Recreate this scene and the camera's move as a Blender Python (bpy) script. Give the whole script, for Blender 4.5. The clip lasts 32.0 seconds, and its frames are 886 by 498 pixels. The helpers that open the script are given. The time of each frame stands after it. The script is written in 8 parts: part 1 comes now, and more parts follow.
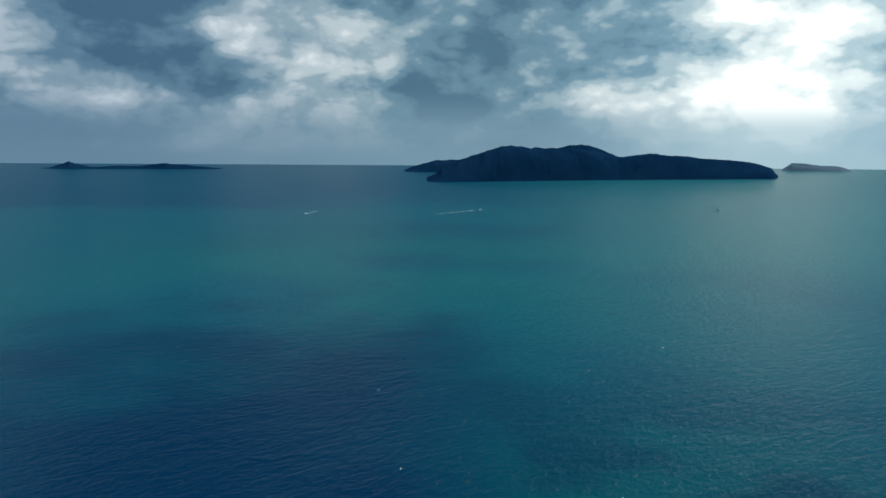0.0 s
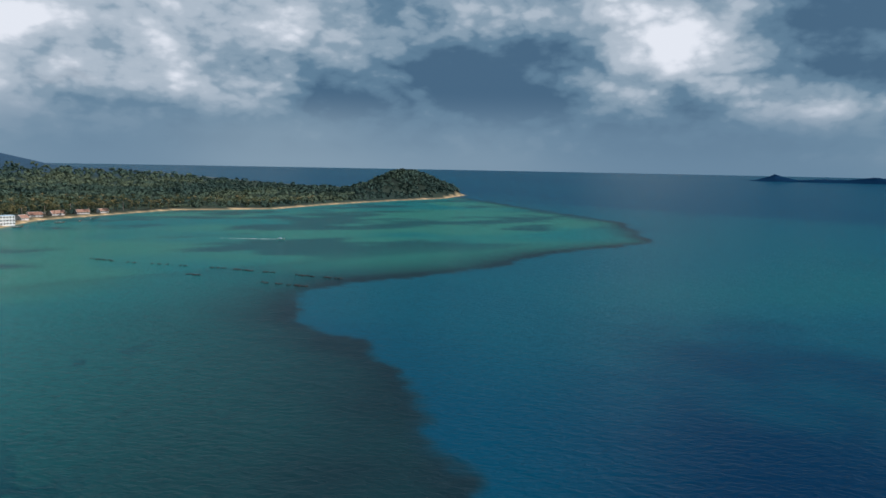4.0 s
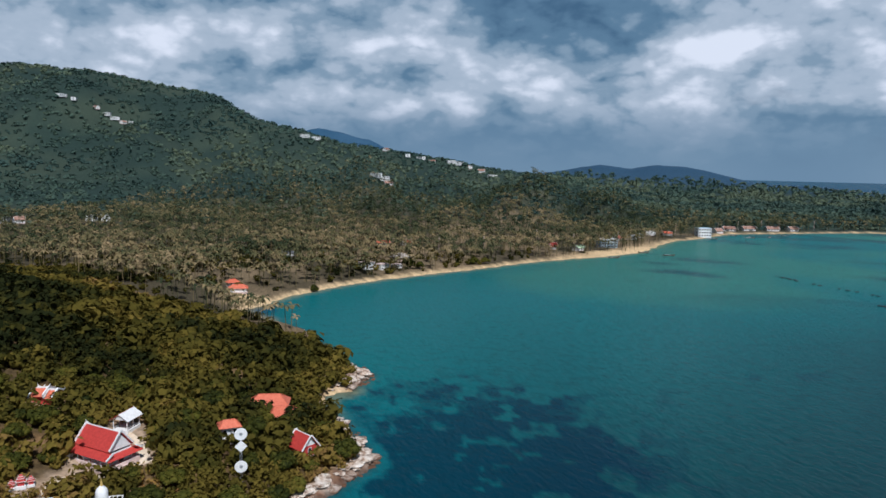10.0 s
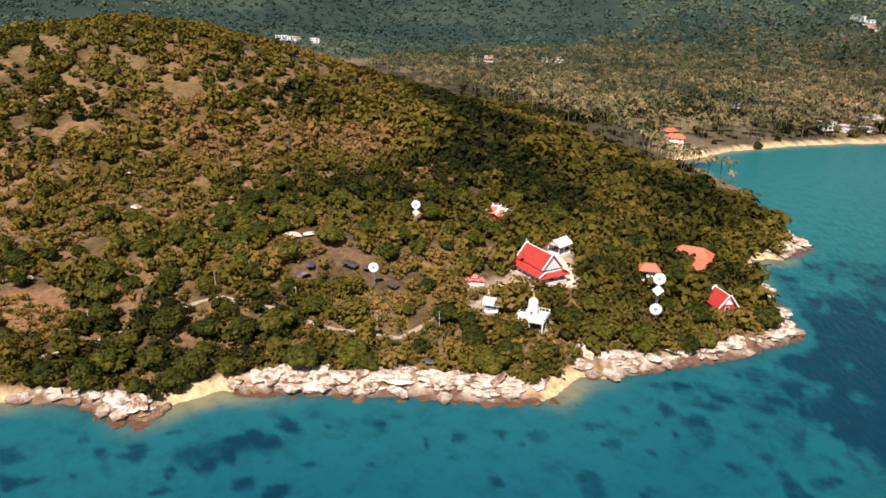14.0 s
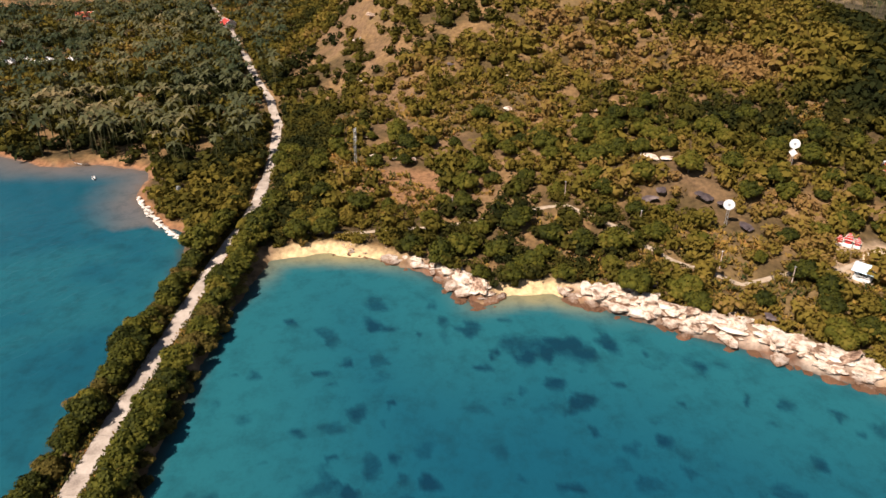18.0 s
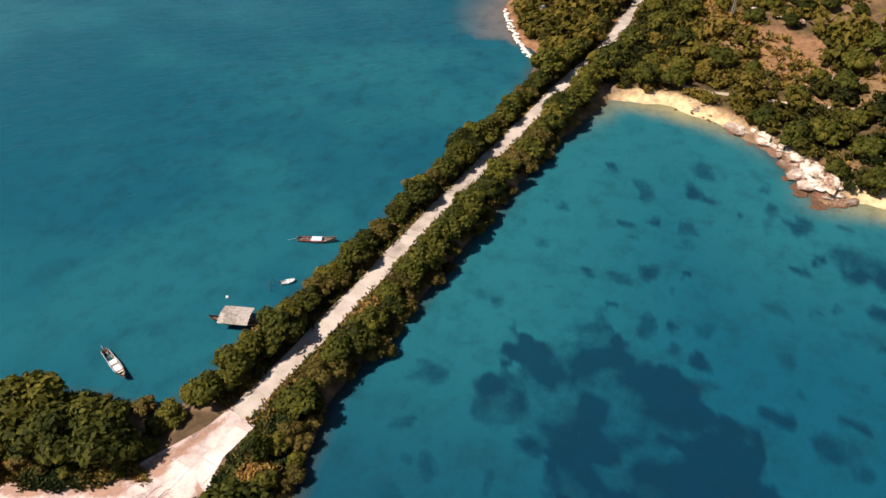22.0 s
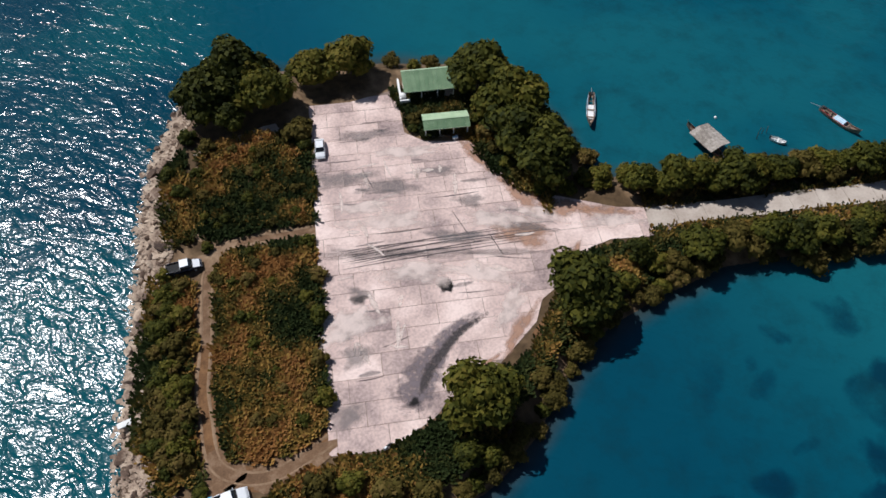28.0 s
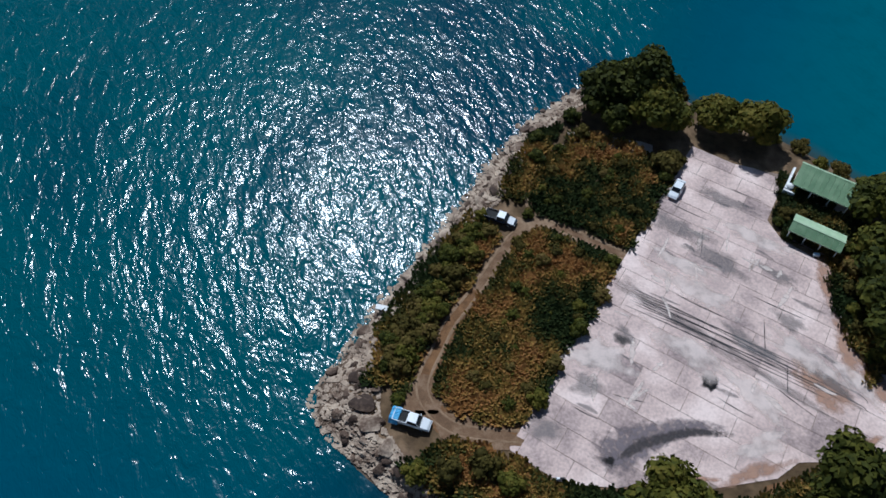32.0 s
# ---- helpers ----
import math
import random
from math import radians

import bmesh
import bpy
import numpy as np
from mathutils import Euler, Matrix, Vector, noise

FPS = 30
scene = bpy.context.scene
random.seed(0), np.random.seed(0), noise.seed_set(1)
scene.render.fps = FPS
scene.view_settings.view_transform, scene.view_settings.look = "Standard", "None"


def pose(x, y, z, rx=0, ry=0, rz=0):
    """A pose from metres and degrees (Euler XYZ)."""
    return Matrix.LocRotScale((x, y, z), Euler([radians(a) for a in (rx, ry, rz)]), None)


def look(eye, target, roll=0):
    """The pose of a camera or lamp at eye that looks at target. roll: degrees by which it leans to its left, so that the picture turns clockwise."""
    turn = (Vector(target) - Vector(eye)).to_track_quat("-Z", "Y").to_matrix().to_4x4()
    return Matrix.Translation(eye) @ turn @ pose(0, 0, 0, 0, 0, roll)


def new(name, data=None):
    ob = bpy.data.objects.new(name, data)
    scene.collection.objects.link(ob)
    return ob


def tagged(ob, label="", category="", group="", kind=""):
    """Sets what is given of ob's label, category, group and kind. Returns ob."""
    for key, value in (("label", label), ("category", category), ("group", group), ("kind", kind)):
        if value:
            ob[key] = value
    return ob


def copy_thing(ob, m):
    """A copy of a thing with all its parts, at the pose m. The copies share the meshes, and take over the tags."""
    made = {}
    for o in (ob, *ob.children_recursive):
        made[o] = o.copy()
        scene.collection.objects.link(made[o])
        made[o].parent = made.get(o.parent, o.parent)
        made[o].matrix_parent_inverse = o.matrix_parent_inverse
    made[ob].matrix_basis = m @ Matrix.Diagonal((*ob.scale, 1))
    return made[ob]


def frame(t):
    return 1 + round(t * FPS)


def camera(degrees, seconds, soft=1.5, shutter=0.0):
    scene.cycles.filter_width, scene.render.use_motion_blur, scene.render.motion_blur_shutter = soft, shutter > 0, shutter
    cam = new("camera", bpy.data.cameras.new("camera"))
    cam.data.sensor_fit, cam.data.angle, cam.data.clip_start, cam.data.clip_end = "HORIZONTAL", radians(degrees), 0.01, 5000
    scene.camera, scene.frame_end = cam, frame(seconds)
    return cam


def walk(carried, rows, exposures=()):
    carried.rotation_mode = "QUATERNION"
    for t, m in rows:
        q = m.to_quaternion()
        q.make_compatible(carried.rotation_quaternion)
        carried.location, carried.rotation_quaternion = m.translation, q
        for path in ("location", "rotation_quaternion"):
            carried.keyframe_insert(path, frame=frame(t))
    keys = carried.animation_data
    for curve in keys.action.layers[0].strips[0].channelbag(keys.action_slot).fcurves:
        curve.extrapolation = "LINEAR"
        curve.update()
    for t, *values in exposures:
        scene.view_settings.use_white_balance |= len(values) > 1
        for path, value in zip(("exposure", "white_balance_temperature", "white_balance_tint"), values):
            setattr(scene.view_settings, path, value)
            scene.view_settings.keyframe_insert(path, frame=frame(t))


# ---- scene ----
# ---- camera ----
# seconds, x, y, z, heading (anticlockwise from +x), tilt, lean
PATH = [
    (0, 1.65, -1.34, 93.19, 0.060, -7.092, 0.427),
    (0.5, 1.63, -1.38, 93.19, 6.570, -7.032, 0.472),
    (1, 1.68, -1.45, 93.18, 13.399, -6.983, 0.512),
    (1.5, 1.67, -1.46, 93.13, 19.928, -6.924, 0.583),
    (2, 1.63, -1.41, 93.08, 26.767, -6.844, 0.658),
    (2.5, 1.59, -1.30, 93.09, 33.172, -6.826, 0.755),
    (3, 1.65, -1.22, 93.15, 39.946, -6.803, 0.849),
    (3.5, 1.91, -1.13, 93.18, 46.285, -6.769, 1.007),
    (4, 1.83, -0.99, 93.14, 52.983, -6.763, 1.067),
    (4.5, 1.61, -0.83, 93.25, 59.262, -6.763, 1.168),
    (6.5, 1.40, -0.74, 94.12, 75.847, -6.670, 1.287),
    (7, 1.55, -0.51, 94.44, 79.923, -6.648, 1.331),
    (7.5, 1.41, -0.20, 94.59, 83.840, -6.622, 1.365),
    (8, 1.20, 0.13, 94.63, 88.163, -6.614, 1.349),
    (8.5, 0.93, 0.31, 94.53, 92.256, -6.552, 1.392),
    (9, 0.73, 0.47, 94.46, 96.594, -6.530, 1.390),
    (9.5, 0.64, 0.63, 94.36, 100.665, -6.513, 1.373),
    (10, 0.55, 0.62, 94.34, 105.246, -6.518, 1.311),
    (10.5, 0.41, 0.69, 94.17, 109.708, -6.623, 1.292),
    (11, 0.28, 0.83, 94.04, 114.411, -7.491, 1.219),
    (11.5, 0.29, 0.84, 93.86, 118.792, -9.025, 1.152),
    (12, 0.26, 0.81, 93.74, 123.367, -11.165, 1.079),
    (12.5, 0.18, 0.59, 93.49, 127.477, -13.139, 1.039),
    (13, 0.21, 0.32, 93.30, 131.691, -15.245, 1.036),
    (13.5, 0.33, 0.14, 93.23, 135.454, -17.156, 0.979),
    (14, 0.44, -0.01, 93.20, 139.745, -19.346, 0.964),
    (14.5, 0.52, -0.08, 93.28, 143.427, -21.330, 0.988),
    (16.5, 0.72, 0.07, 93.45, 158.252, -25.951, 0.596),
    (17, 0.66, 0.20, 93.33, 162.140, -25.979, 0.514),
    (17.5, 0.62, 0.23, 93.30, 165.724, -25.983, 0.443),
    (18, 0.65, 0.17, 93.40, 169.556, -26.366, 0.382),
    (18.5, 0.85, 0.06, 93.61, 173.166, -27.204, 0.330),
    (19, 0.97, 0.03, 93.65, 177.034, -28.116, 0.328),
    (19.5, 0.96, 0.16, 93.64, 180.690, -29.253, 0.314),
    (20, 1.06, 0.33, 93.71, 184.574, -30.800, 0.259),
    (20.5, 1.13, 0.46, 93.81, 188.274, -32.617, 0.196),
    (21, 1.15, 0.68, 93.84, 192.226, -34.773, 0.117),
    (21.5, 1.16, 0.77, 93.85, 195.957, -36.941, 0.055),
    (22, 1.33, 0.77, 93.93, 199.805, -39.340, 0.048),
    (22.5, 1.54, 0.81, 93.98, 203.429, -41.691, 0.044),
    (23, 1.81, 0.89, 93.98, 207.283, -44.261, 0.087),
    (23.5, 2.07, 0.98, 94.02, 210.886, -46.709, 0.155),
    (24, 2.03, 1.09, 94.04, 214.874, -49.345, 0.208),
    (24.5, 1.93, 1.36, 94.06, 218.620, -51.834, 0.318),
    (25, 1.69, 1.78, 93.91, 222.650, -54.395, 0.499),
    (25.5, 1.32, 2.48, 93.65, 226.680, -54.840, 0.772),
    (27.5, 1.70, 2.68, 93.18, 244.666, -54.760, 1.132),
    (28, 1.66, 2.71, 93.19, 250.676, -54.763, 1.172),
    (28.5, 1.65, 2.64, 93.25, 256.534, -54.849, 1.115),
    (29, 1.62, 2.58, 93.44, 264.405, -54.924, 1.076),
    (29.5, 1.69, 2.45, 93.67, 272.335, -55.015, 1.031),
    (30, 1.57, 2.52, 93.88, 280.621, -55.015, 1.036),
    (30.5, 1.47, 2.63, 94.08, 286.452, -54.971, 1.044),
    (31, 1.39, 2.58, 94.10, 287.179, -54.908, 1.054),
    (31.5, 1.34, 2.63, 94.09, 290.778, -54.805, 1.062),
    (32, 1.25, 2.59, 94.12, 292.294, -54.778, 1.097),
]
cam = camera(64.4, 32.0, soft=1.6)
walk(cam, [(t, pose(x, y, z, 90 + tilt, 0, head - 90) @ pose(0, 0, 0, 0, 0, lean)) for t, x, y, z, head, tilt, lean in PATH],
     exposures=[(0, -0.25, 5800, 6), (2.5, -0.15, 6100, 10), (4.5, -0.2, 5900, 12), (7, -0.2, 5750, 12), (9, -0.28, 5600, 12), (11, -0.1, 5550, 13), (12, 0.33, 5700, 14), (13, 0.45, 6050, 16), (14, 0.48, 6500, 18), (17, 0.52, 7000, 20), (19, 0.58, 6950, 19), (22, 0.56, 6700, 18), (24, 0.34, 6500, 18), (25.5, 0.12, 6300, 17), (28, -0.15, 5800, 13), (32, -0.4, 5100, 7)])

# ---- world and sun ----
SUN_AZ, SUN_EL = 303.5, 52.5


def build_world():
    w = bpy.data.worlds.new("sky")
    scene.world = w
    w.use_nodes = True
    nt = w.node_tree
    nt.nodes.clear()
    N, Lk = nt.nodes.new, nt.links.new

    def math_node(op, a, b=None, clamp=False):
        n = N("ShaderNodeMath")
        n.operation, n.use_clamp = op, clamp
        for i, v in enumerate((a, b)):
            if v is None:
                continue
            if isinstance(v, (int, float)):
                n.inputs[i].default_value = v
            else:
                Lk(v, n.inputs[i])
        return n.outputs[0]

    def mix(fac, a, b):
        n = N("ShaderNodeMix")
        n.data_type = "RGBA"
        if isinstance(fac, (int, float)):
            n.inputs[0].default_value = fac
        else:
            Lk(fac, n.inputs[0])
        for i, v in ((6, a), (7, b)):
            if isinstance(v, tuple):
                n.inputs[i].default_value = (*v, 1)
            else:
                Lk(v, n.inputs[i])
        return n.outputs[2]

    co = N("ShaderNodeTexCoord")
    sep = N("ShaderNodeSeparateXYZ")
    Lk(co.outputs["Generated"], sep.inputs[0])
    x, y, z = sep.outputs
    comb = N("ShaderNodeCombineXYZ")
    Lk(x, comb.inputs[0])
    Lk(y, comb.inputs[1])
    Lk(math_node("MULTIPLY", z, 1.8), comb.inputs[2])

    def noise_node(scale, detail, rough, offset, distortion=0.0):
        mp = N("ShaderNodeMapping")
        mp.inputs["Location"].default_value = offset
        Lk(comb.outputs[0], mp.inputs[0])
        n = N("ShaderNodeTexNoise")
        n.inputs["Scale"].default_value, n.inputs["Detail"].default_value = scale, detail
        n.inputs["Roughness"].default_value, n.inputs["Distortion"].default_value = rough, distortion
        Lk(mp.outputs[0], n.inputs["Vector"])
        return n.outputs["Fac"]

    def ramp(fac, stops):
        n = N("ShaderNodeValToRGB")
        n.color_ramp.interpolation = "EASE"
        el = n.color_ramp.elements
        while len(el) < len(stops):
            el.new(0.5)
        for e, (p, c) in zip(el, stops):
            e.position, e.color = p, (*c, 1)
        Lk(fac, n.inputs[0])
        return n.outputs[0]

    sky = N("ShaderNodeTexSky")
    sky.sky_type, sky.sun_disc = "NISHITA", False
    sky.sun_elevation, sky.sun_rotation = radians(SUN_EL), radians(450 - SUN_AZ)
    blue = N("ShaderNodeMix")
    blue.data_type, blue.blend_type = "RGBA", "MULTIPLY"
    blue.inputs[0].default_value = 1.0
    Lk(sky.outputs[0], blue.inputs[6])
    blue.inputs[7].default_value = (0.017, 0.021, 0.028, 1)
    # cloud deck: broad masses, billows and thin breaks
    mass = noise_node(2.6, 3.0, 0.5, (3.1, 7.7, 0.4), 0.0)
    billow = noise_node(6.2, 9.0, 0.53, (9.2, 1.3, 0.7), 0.0)
    above = noise_node(6.2, 9.0, 0.53, (9.2, 1.3, 0.77), 0.0)
    body = math_node("ADD", math_node("MULTIPLY", mass, 0.66), math_node("MULTIPLY", billow, 0.32))
    # rounded heaps of two sizes
    for scale, amount, offset in ((8.0, 0.30, (4.4, 2.2, 6.1)), (17.0, 0.22, (1.7, 8.3, 3.6)), (37.0, 0.10, (5.7, 3.3, 1.6))):
        heap = math_node("ABSOLUTE", math_node("SUBTRACT", noise_node(scale, 2.0, 0.4, offset, 0.15), 0.5))
        body = math_node("ADD", body, math_node("MULTIPLY", math_node("SUBTRACT", heap, 0.08), amount * 1.3))
    # heaped tops catch the light, flat bases stay dark
    body = math_node("ADD", body, math_node("MULTIPLY", math_node("SUBTRACT", billow, above), 0.34))

    def quarter(az, el, power, amp):
        dot = N("ShaderNodeVectorMath")
        dot.operation = "DOT_PRODUCT"
        Lk(co.outputs["Generated"], dot.inputs[0])
        dot.inputs[1].default_value = (math.cos(radians(az)) * math.cos(radians(el)), math.sin(radians(az)) * math.cos(radians(el)), math.sin(radians(el)))
        return math_node("MULTIPLY", math_node("POWER", math_node("MAXIMUM", dot.outputs["Value"], 0.0), power), amp)

    # heavier and brighter quarters of the deck
    for az, el, amp in ((77, 13, 0.17), (60, 6, -0.10), (68, 12.5, 0.12), (88, 11, 0.05), (116, 9, -0.02), (128, 10, 0.12), (140, 9, 0.13), (36, 12.5, 0.14), (48, 8, -0.06), (27, 6, -0.13), (2, 12, -0.16), (-12, 12, -0.15), (-27, 12.5, 0.11), (12, 6.5, 0.07),
                        (-13, 6, 0.07), (-25, 5, 0.06), (19, 12, -0.20), (95, 9, 0.05), (150, 12, 0.06)):
        body = math_node("ADD", body, quarter(az, el, 110.0, amp))
    deck = ramp(body, [(0.31, (0.088, 0.165, 0.235)), (0.41, (0.155, 0.255, 0.325)), (0.48, (0.31, 0.40, 0.445)), (0.555, (0.54, 0.59, 0.60)), (0.68, (1.0, 0.97, 0.92))])
    cover = ramp(noise_node(3.2, 6.0, 0.55, (1.4, 4.4, 0.9)), [(0.18, (0, 0, 0)), (0.30, (1, 1, 1))])
    # the deck lies all round the horizon and breaks up overhead, where the sun shines through
    high = ramp(z, [(0.24, (1, 1, 1)), (0.44, (0.08, 0.08, 0.08))])
    cloudy = mix(math_node("MULTIPLY", cover, high), blue.outputs[2], deck)
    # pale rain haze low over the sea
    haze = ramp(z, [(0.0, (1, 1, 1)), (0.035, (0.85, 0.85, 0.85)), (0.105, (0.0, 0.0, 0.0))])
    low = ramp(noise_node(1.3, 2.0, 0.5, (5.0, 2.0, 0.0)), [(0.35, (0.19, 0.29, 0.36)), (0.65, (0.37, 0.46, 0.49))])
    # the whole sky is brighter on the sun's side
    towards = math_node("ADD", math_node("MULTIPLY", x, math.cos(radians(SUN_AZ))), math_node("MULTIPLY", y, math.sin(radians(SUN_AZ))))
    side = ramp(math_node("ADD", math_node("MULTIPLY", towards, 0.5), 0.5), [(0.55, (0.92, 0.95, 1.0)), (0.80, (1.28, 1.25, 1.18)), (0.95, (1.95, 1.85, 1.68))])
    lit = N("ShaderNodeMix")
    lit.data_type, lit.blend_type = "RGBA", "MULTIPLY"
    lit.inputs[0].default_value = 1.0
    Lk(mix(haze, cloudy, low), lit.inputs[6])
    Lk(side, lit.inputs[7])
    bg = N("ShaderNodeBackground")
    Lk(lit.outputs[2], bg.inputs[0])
    bg.inputs[1].default_value = 1.0
    out = N("ShaderNodeOutputWorld")
    Lk(bg.outputs[0], out.inputs[0])


build_world()
sun = new("sun", bpy.data.lights.new("sun", "SUN"))
sun.data.energy, sun.data.angle, sun.data.color = 5.0, radians(0.55), (1.0, 0.94, 0.84)
sun.matrix_world = look((math.cos(radians(SUN_AZ)) * 300, math.sin(radians(SUN_AZ)) * 300, math.tan(radians(SUN_EL)) * 300), (0, 0, 0))

# ---- materials ----
def material(name, stops, scale=1.0, rough=0.8, bump=0.3, fine=9.0, metal=0.0, spec=0.3, random_shift=0.0, tint=False, island=0.0, translucent=0.0, depth=0.05, coords="Object", tide=False):
    """Noise at two scales through a colour ramp, with relief from the fine one. tint: a colour index kept on the mesh."""
    m = bpy.data.materials.new(name)
    m.use_nodes = True
    nt = m.node_tree
    N, Lk = nt.nodes.new, nt.links.new
    p = nt.nodes["Principled BSDF"]
    co = N("ShaderNodeTexCoord")
    n1, n2 = N("ShaderNodeTexNoise"), N("ShaderNodeTexNoise")
    for n, s, d in ((n1, scale, 3.0), (n2, scale * fine, 4.0)):
        n.inputs["Scale"].default_value, n.inputs["Detail"].default_value = s, d
        Lk(co.outputs[coords], n.inputs["Vector"])
    add = N("ShaderNodeMath")
    add.operation = "MULTIPLY_ADD"
    Lk(n2.outputs["Fac"], add.inputs[0])
    add.inputs[1].default_value = 0.45
    half = N("ShaderNodeMath")
    half.operation = "MULTIPLY_ADD"
    Lk(n1.outputs["Fac"], half.inputs[0])
    half.inputs[1].default_value, half.inputs[2].default_value = 0.9, -0.17
    Lk(half.outputs[0], add.inputs[2])
    fac = add.outputs[0]

    def plus(fac, source, amount):
        n = N("ShaderNodeMath")
        n.operation = "MULTIPLY_ADD"
        Lk(source, n.inputs[0])
        n.inputs[1].default_value = amount
        s = N("ShaderNodeMath")
        s.operation = "SUBTRACT"
        Lk(fac, s.inputs[0])
        s.inputs[1].default_value = amount / 2
        Lk(s.outputs[0], n.inputs[2])
        return n.outputs[0]

    if random_shift:
        fac = plus(fac, N("ShaderNodeObjectInfo").outputs["Random"], random_shift)
    if island:
        fac = plus(fac, N("ShaderNodeNewGeometry").outputs["Random Per Island"], island)
    if tint:
        a = N("ShaderNodeAttribute")
        a.attribute_name = "tint"
        fac = plus(fac, a.outputs["Fac"], 1.0)
    r = N("ShaderNodeValToRGB")
    el = r.color_ramp.elements
    while len(el) < len(stops):
        el.new(0.5)
    for e, (pos, c) in zip(el, stops):
        e.position, e.color = pos, (*c, 1)
    Lk(fac, r.inputs[0])
    skin = r.outputs[0]
    if tide:
        # rust-brown band of weed and wet stone below the tide mark
        pos, sep, low = N("ShaderNodeNewGeometry"), N("ShaderNodeSeparateXYZ"), N("ShaderNodeMapRange")
        Lk(pos.outputs["Position"], sep.inputs[0])
        low.inputs[1].default_value, low.inputs[2].default_value, low.inputs[3].default_value, low.inputs[4].default_value = 0.4, 1.8, 1.0, 0.0
        w = N("ShaderNodeMath")
        w.operation = "MULTIPLY_ADD"
        Lk(n2.outputs["Fac"], w.inputs[0])
        w.inputs[1].default_value = 1.2
        sh = N("ShaderNodeMath")
        sh.operation = "SUBTRACT"
        Lk(sep.outputs[2], sh.inputs[0])
        sh.inputs[1].default_value = 0.6
        Lk(sh.outputs[0], w.inputs[2])
        Lk(w.outputs[0], low.inputs[0])
        mxc = N("ShaderNodeMix")
        mxc.data_type = "RGBA"
        Lk(low.outputs[0], mxc.inputs[0])
        Lk(r.outputs[0], mxc.inputs[6])
        mxc.inputs[7].default_value = (0.15, 0.075, 0.04, 1)
        skin = mxc.outputs[2]
    Lk(skin, p.inputs["Base Color"])
    p.inputs["Roughness"].default_value, p.inputs["Metallic"].default_value = rough, metal
    p.inputs["Specular IOR Level"].default_value = spec
    if bump:
        b = N("ShaderNodeBump")
        b.inputs["Strength"].default_value, b.inputs["Distance"].default_value = bump, depth
        Lk(n2.outputs["Fac"], b.inputs["Height"])
        Lk(b.outputs[0], p.inputs["Normal"])
    if translucent:
        t = N("ShaderNodeBsdfTranslucent")
        Lk(r.outputs[0], t.inputs[0])
        mx = N("ShaderNodeMixShader")
        mx.inputs[0].default_value = translucent
        Lk(p.outputs[0], mx.inputs[1])
        Lk(t.outputs[0], mx.inputs[2])
        Lk(mx.outputs[0], nt.nodes["Material Output"].inputs[0])
    return m


def two(a, b, lo=0.3, hi=0.7):
    return [(lo, a), (hi, b)]


M_LEAF = material("broad_leaves", [(0.1, (0.019, 0.025, 0.004)), (0.4, (0.056, 0.060, 0.008)), (0.65, (0.100, 0.094, 0.012)), (0.92, (0.155, 0.122, 0.020))], 0.25, 0.75, 0, random_shift=0.5, island=0.38, translucent=0.22, spec=0.12)
M_DRYLEAF = material("dry_olive_leaves", [(0.1, (0.030, 0.026, 0.007)), (0.4, (0.074, 0.060, 0.013)), (0.65, (0.118, 0.088, 0.022)), (0.92, (0.165, 0.108, 0.036))], 0.25, 0.8, 0, random_shift=0.5, island=0.38, translucent=0.2, spec=0.08)
M_SCRUB = material("scrub_leaves", [(0.06, (0.017, 0.021, 0.006)), (0.28, (0.056, 0.050, 0.009)), (0.50, (0.118, 0.092, 0.016)), (0.72, (0.175, 0.124, 0.024)), (0.95, (0.24, 0.138, 0.050))], 0.02, 0.85, 0, tint=True, island=0.14, translucent=0.2, spec=0.06)
M_PALM = material("palm_fronds", [(0.1, (0.034, 0.046, 0.020)), (0.38, (0.096, 0.096, 0.042)), (0.68, (0.215, 0.165, 0.078)), (0.97, (0.33, 0.245, 0.13))], 0.012, 0.6, 0, tint=True, island=0.10, translucent=0.2, spec=0.1)
# distance haze put into these leaf colours as a lighter blue-green
M_FAR = material("haze_tinted_forest_leaves", [(0.1, (0.040, 0.072, 0.062)), (0.5, (0.064, 0.100, 0.074)), (0.9, (0.110, 0.138, 0.086))], 0.004, 0.8, 0, tint=True, island=0.2, translucent=0.1, spec=0.1)
M_BARK = material("bark", two((0.07, 0.05, 0.035), (0.17, 0.13, 0.10)), 3.0, 0.9, 0.5)
M_GRASS = material("dry_grass", [(0.1, (0.024, 0.036, 0.010)), (0.36, (0.065, 0.066, 0.016)), (0.56, (0.18, 0.115, 0.024)), (0.76, (0.33, 0.20, 0.05)), (0.98, (0.30, 0.145, 0.045))], 0.09, 0.8, 0, tint=True, island=0.2, translucent=0.2, spec=0.1)
M_ROCK = material("granite", [(0.31, (0.10, 0.056, 0.038)), (0.40, (0.34, 0.215, 0.145)), (0.50, (0.64, 0.51, 0.40)), (0.68, (0.86, 0.77, 0.67))], 0.6, 0.85, 1.0, random_shift=0.18, depth=0.4, tide=True)
M_ROCK_DARK = material("weathered_dark_rock", [(0.2, (0.035, 0.028, 0.03)), (0.5, (0.10, 0.075, 0.075)), (0.85, (0.30, 0.24, 0.22))], 0.3, 0.85, 0.6, random_shift=0.2, depth=0.15)
M_RUBBLE = material("shore_boulder", [(0.2, (0.045, 0.028, 0.02)), (0.5, (0.15, 0.098, 0.068)), (0.85, (0.50, 0.39, 0.29))], 0.5, 0.85, 0.5, random_shift=0.55, depth=0.1)
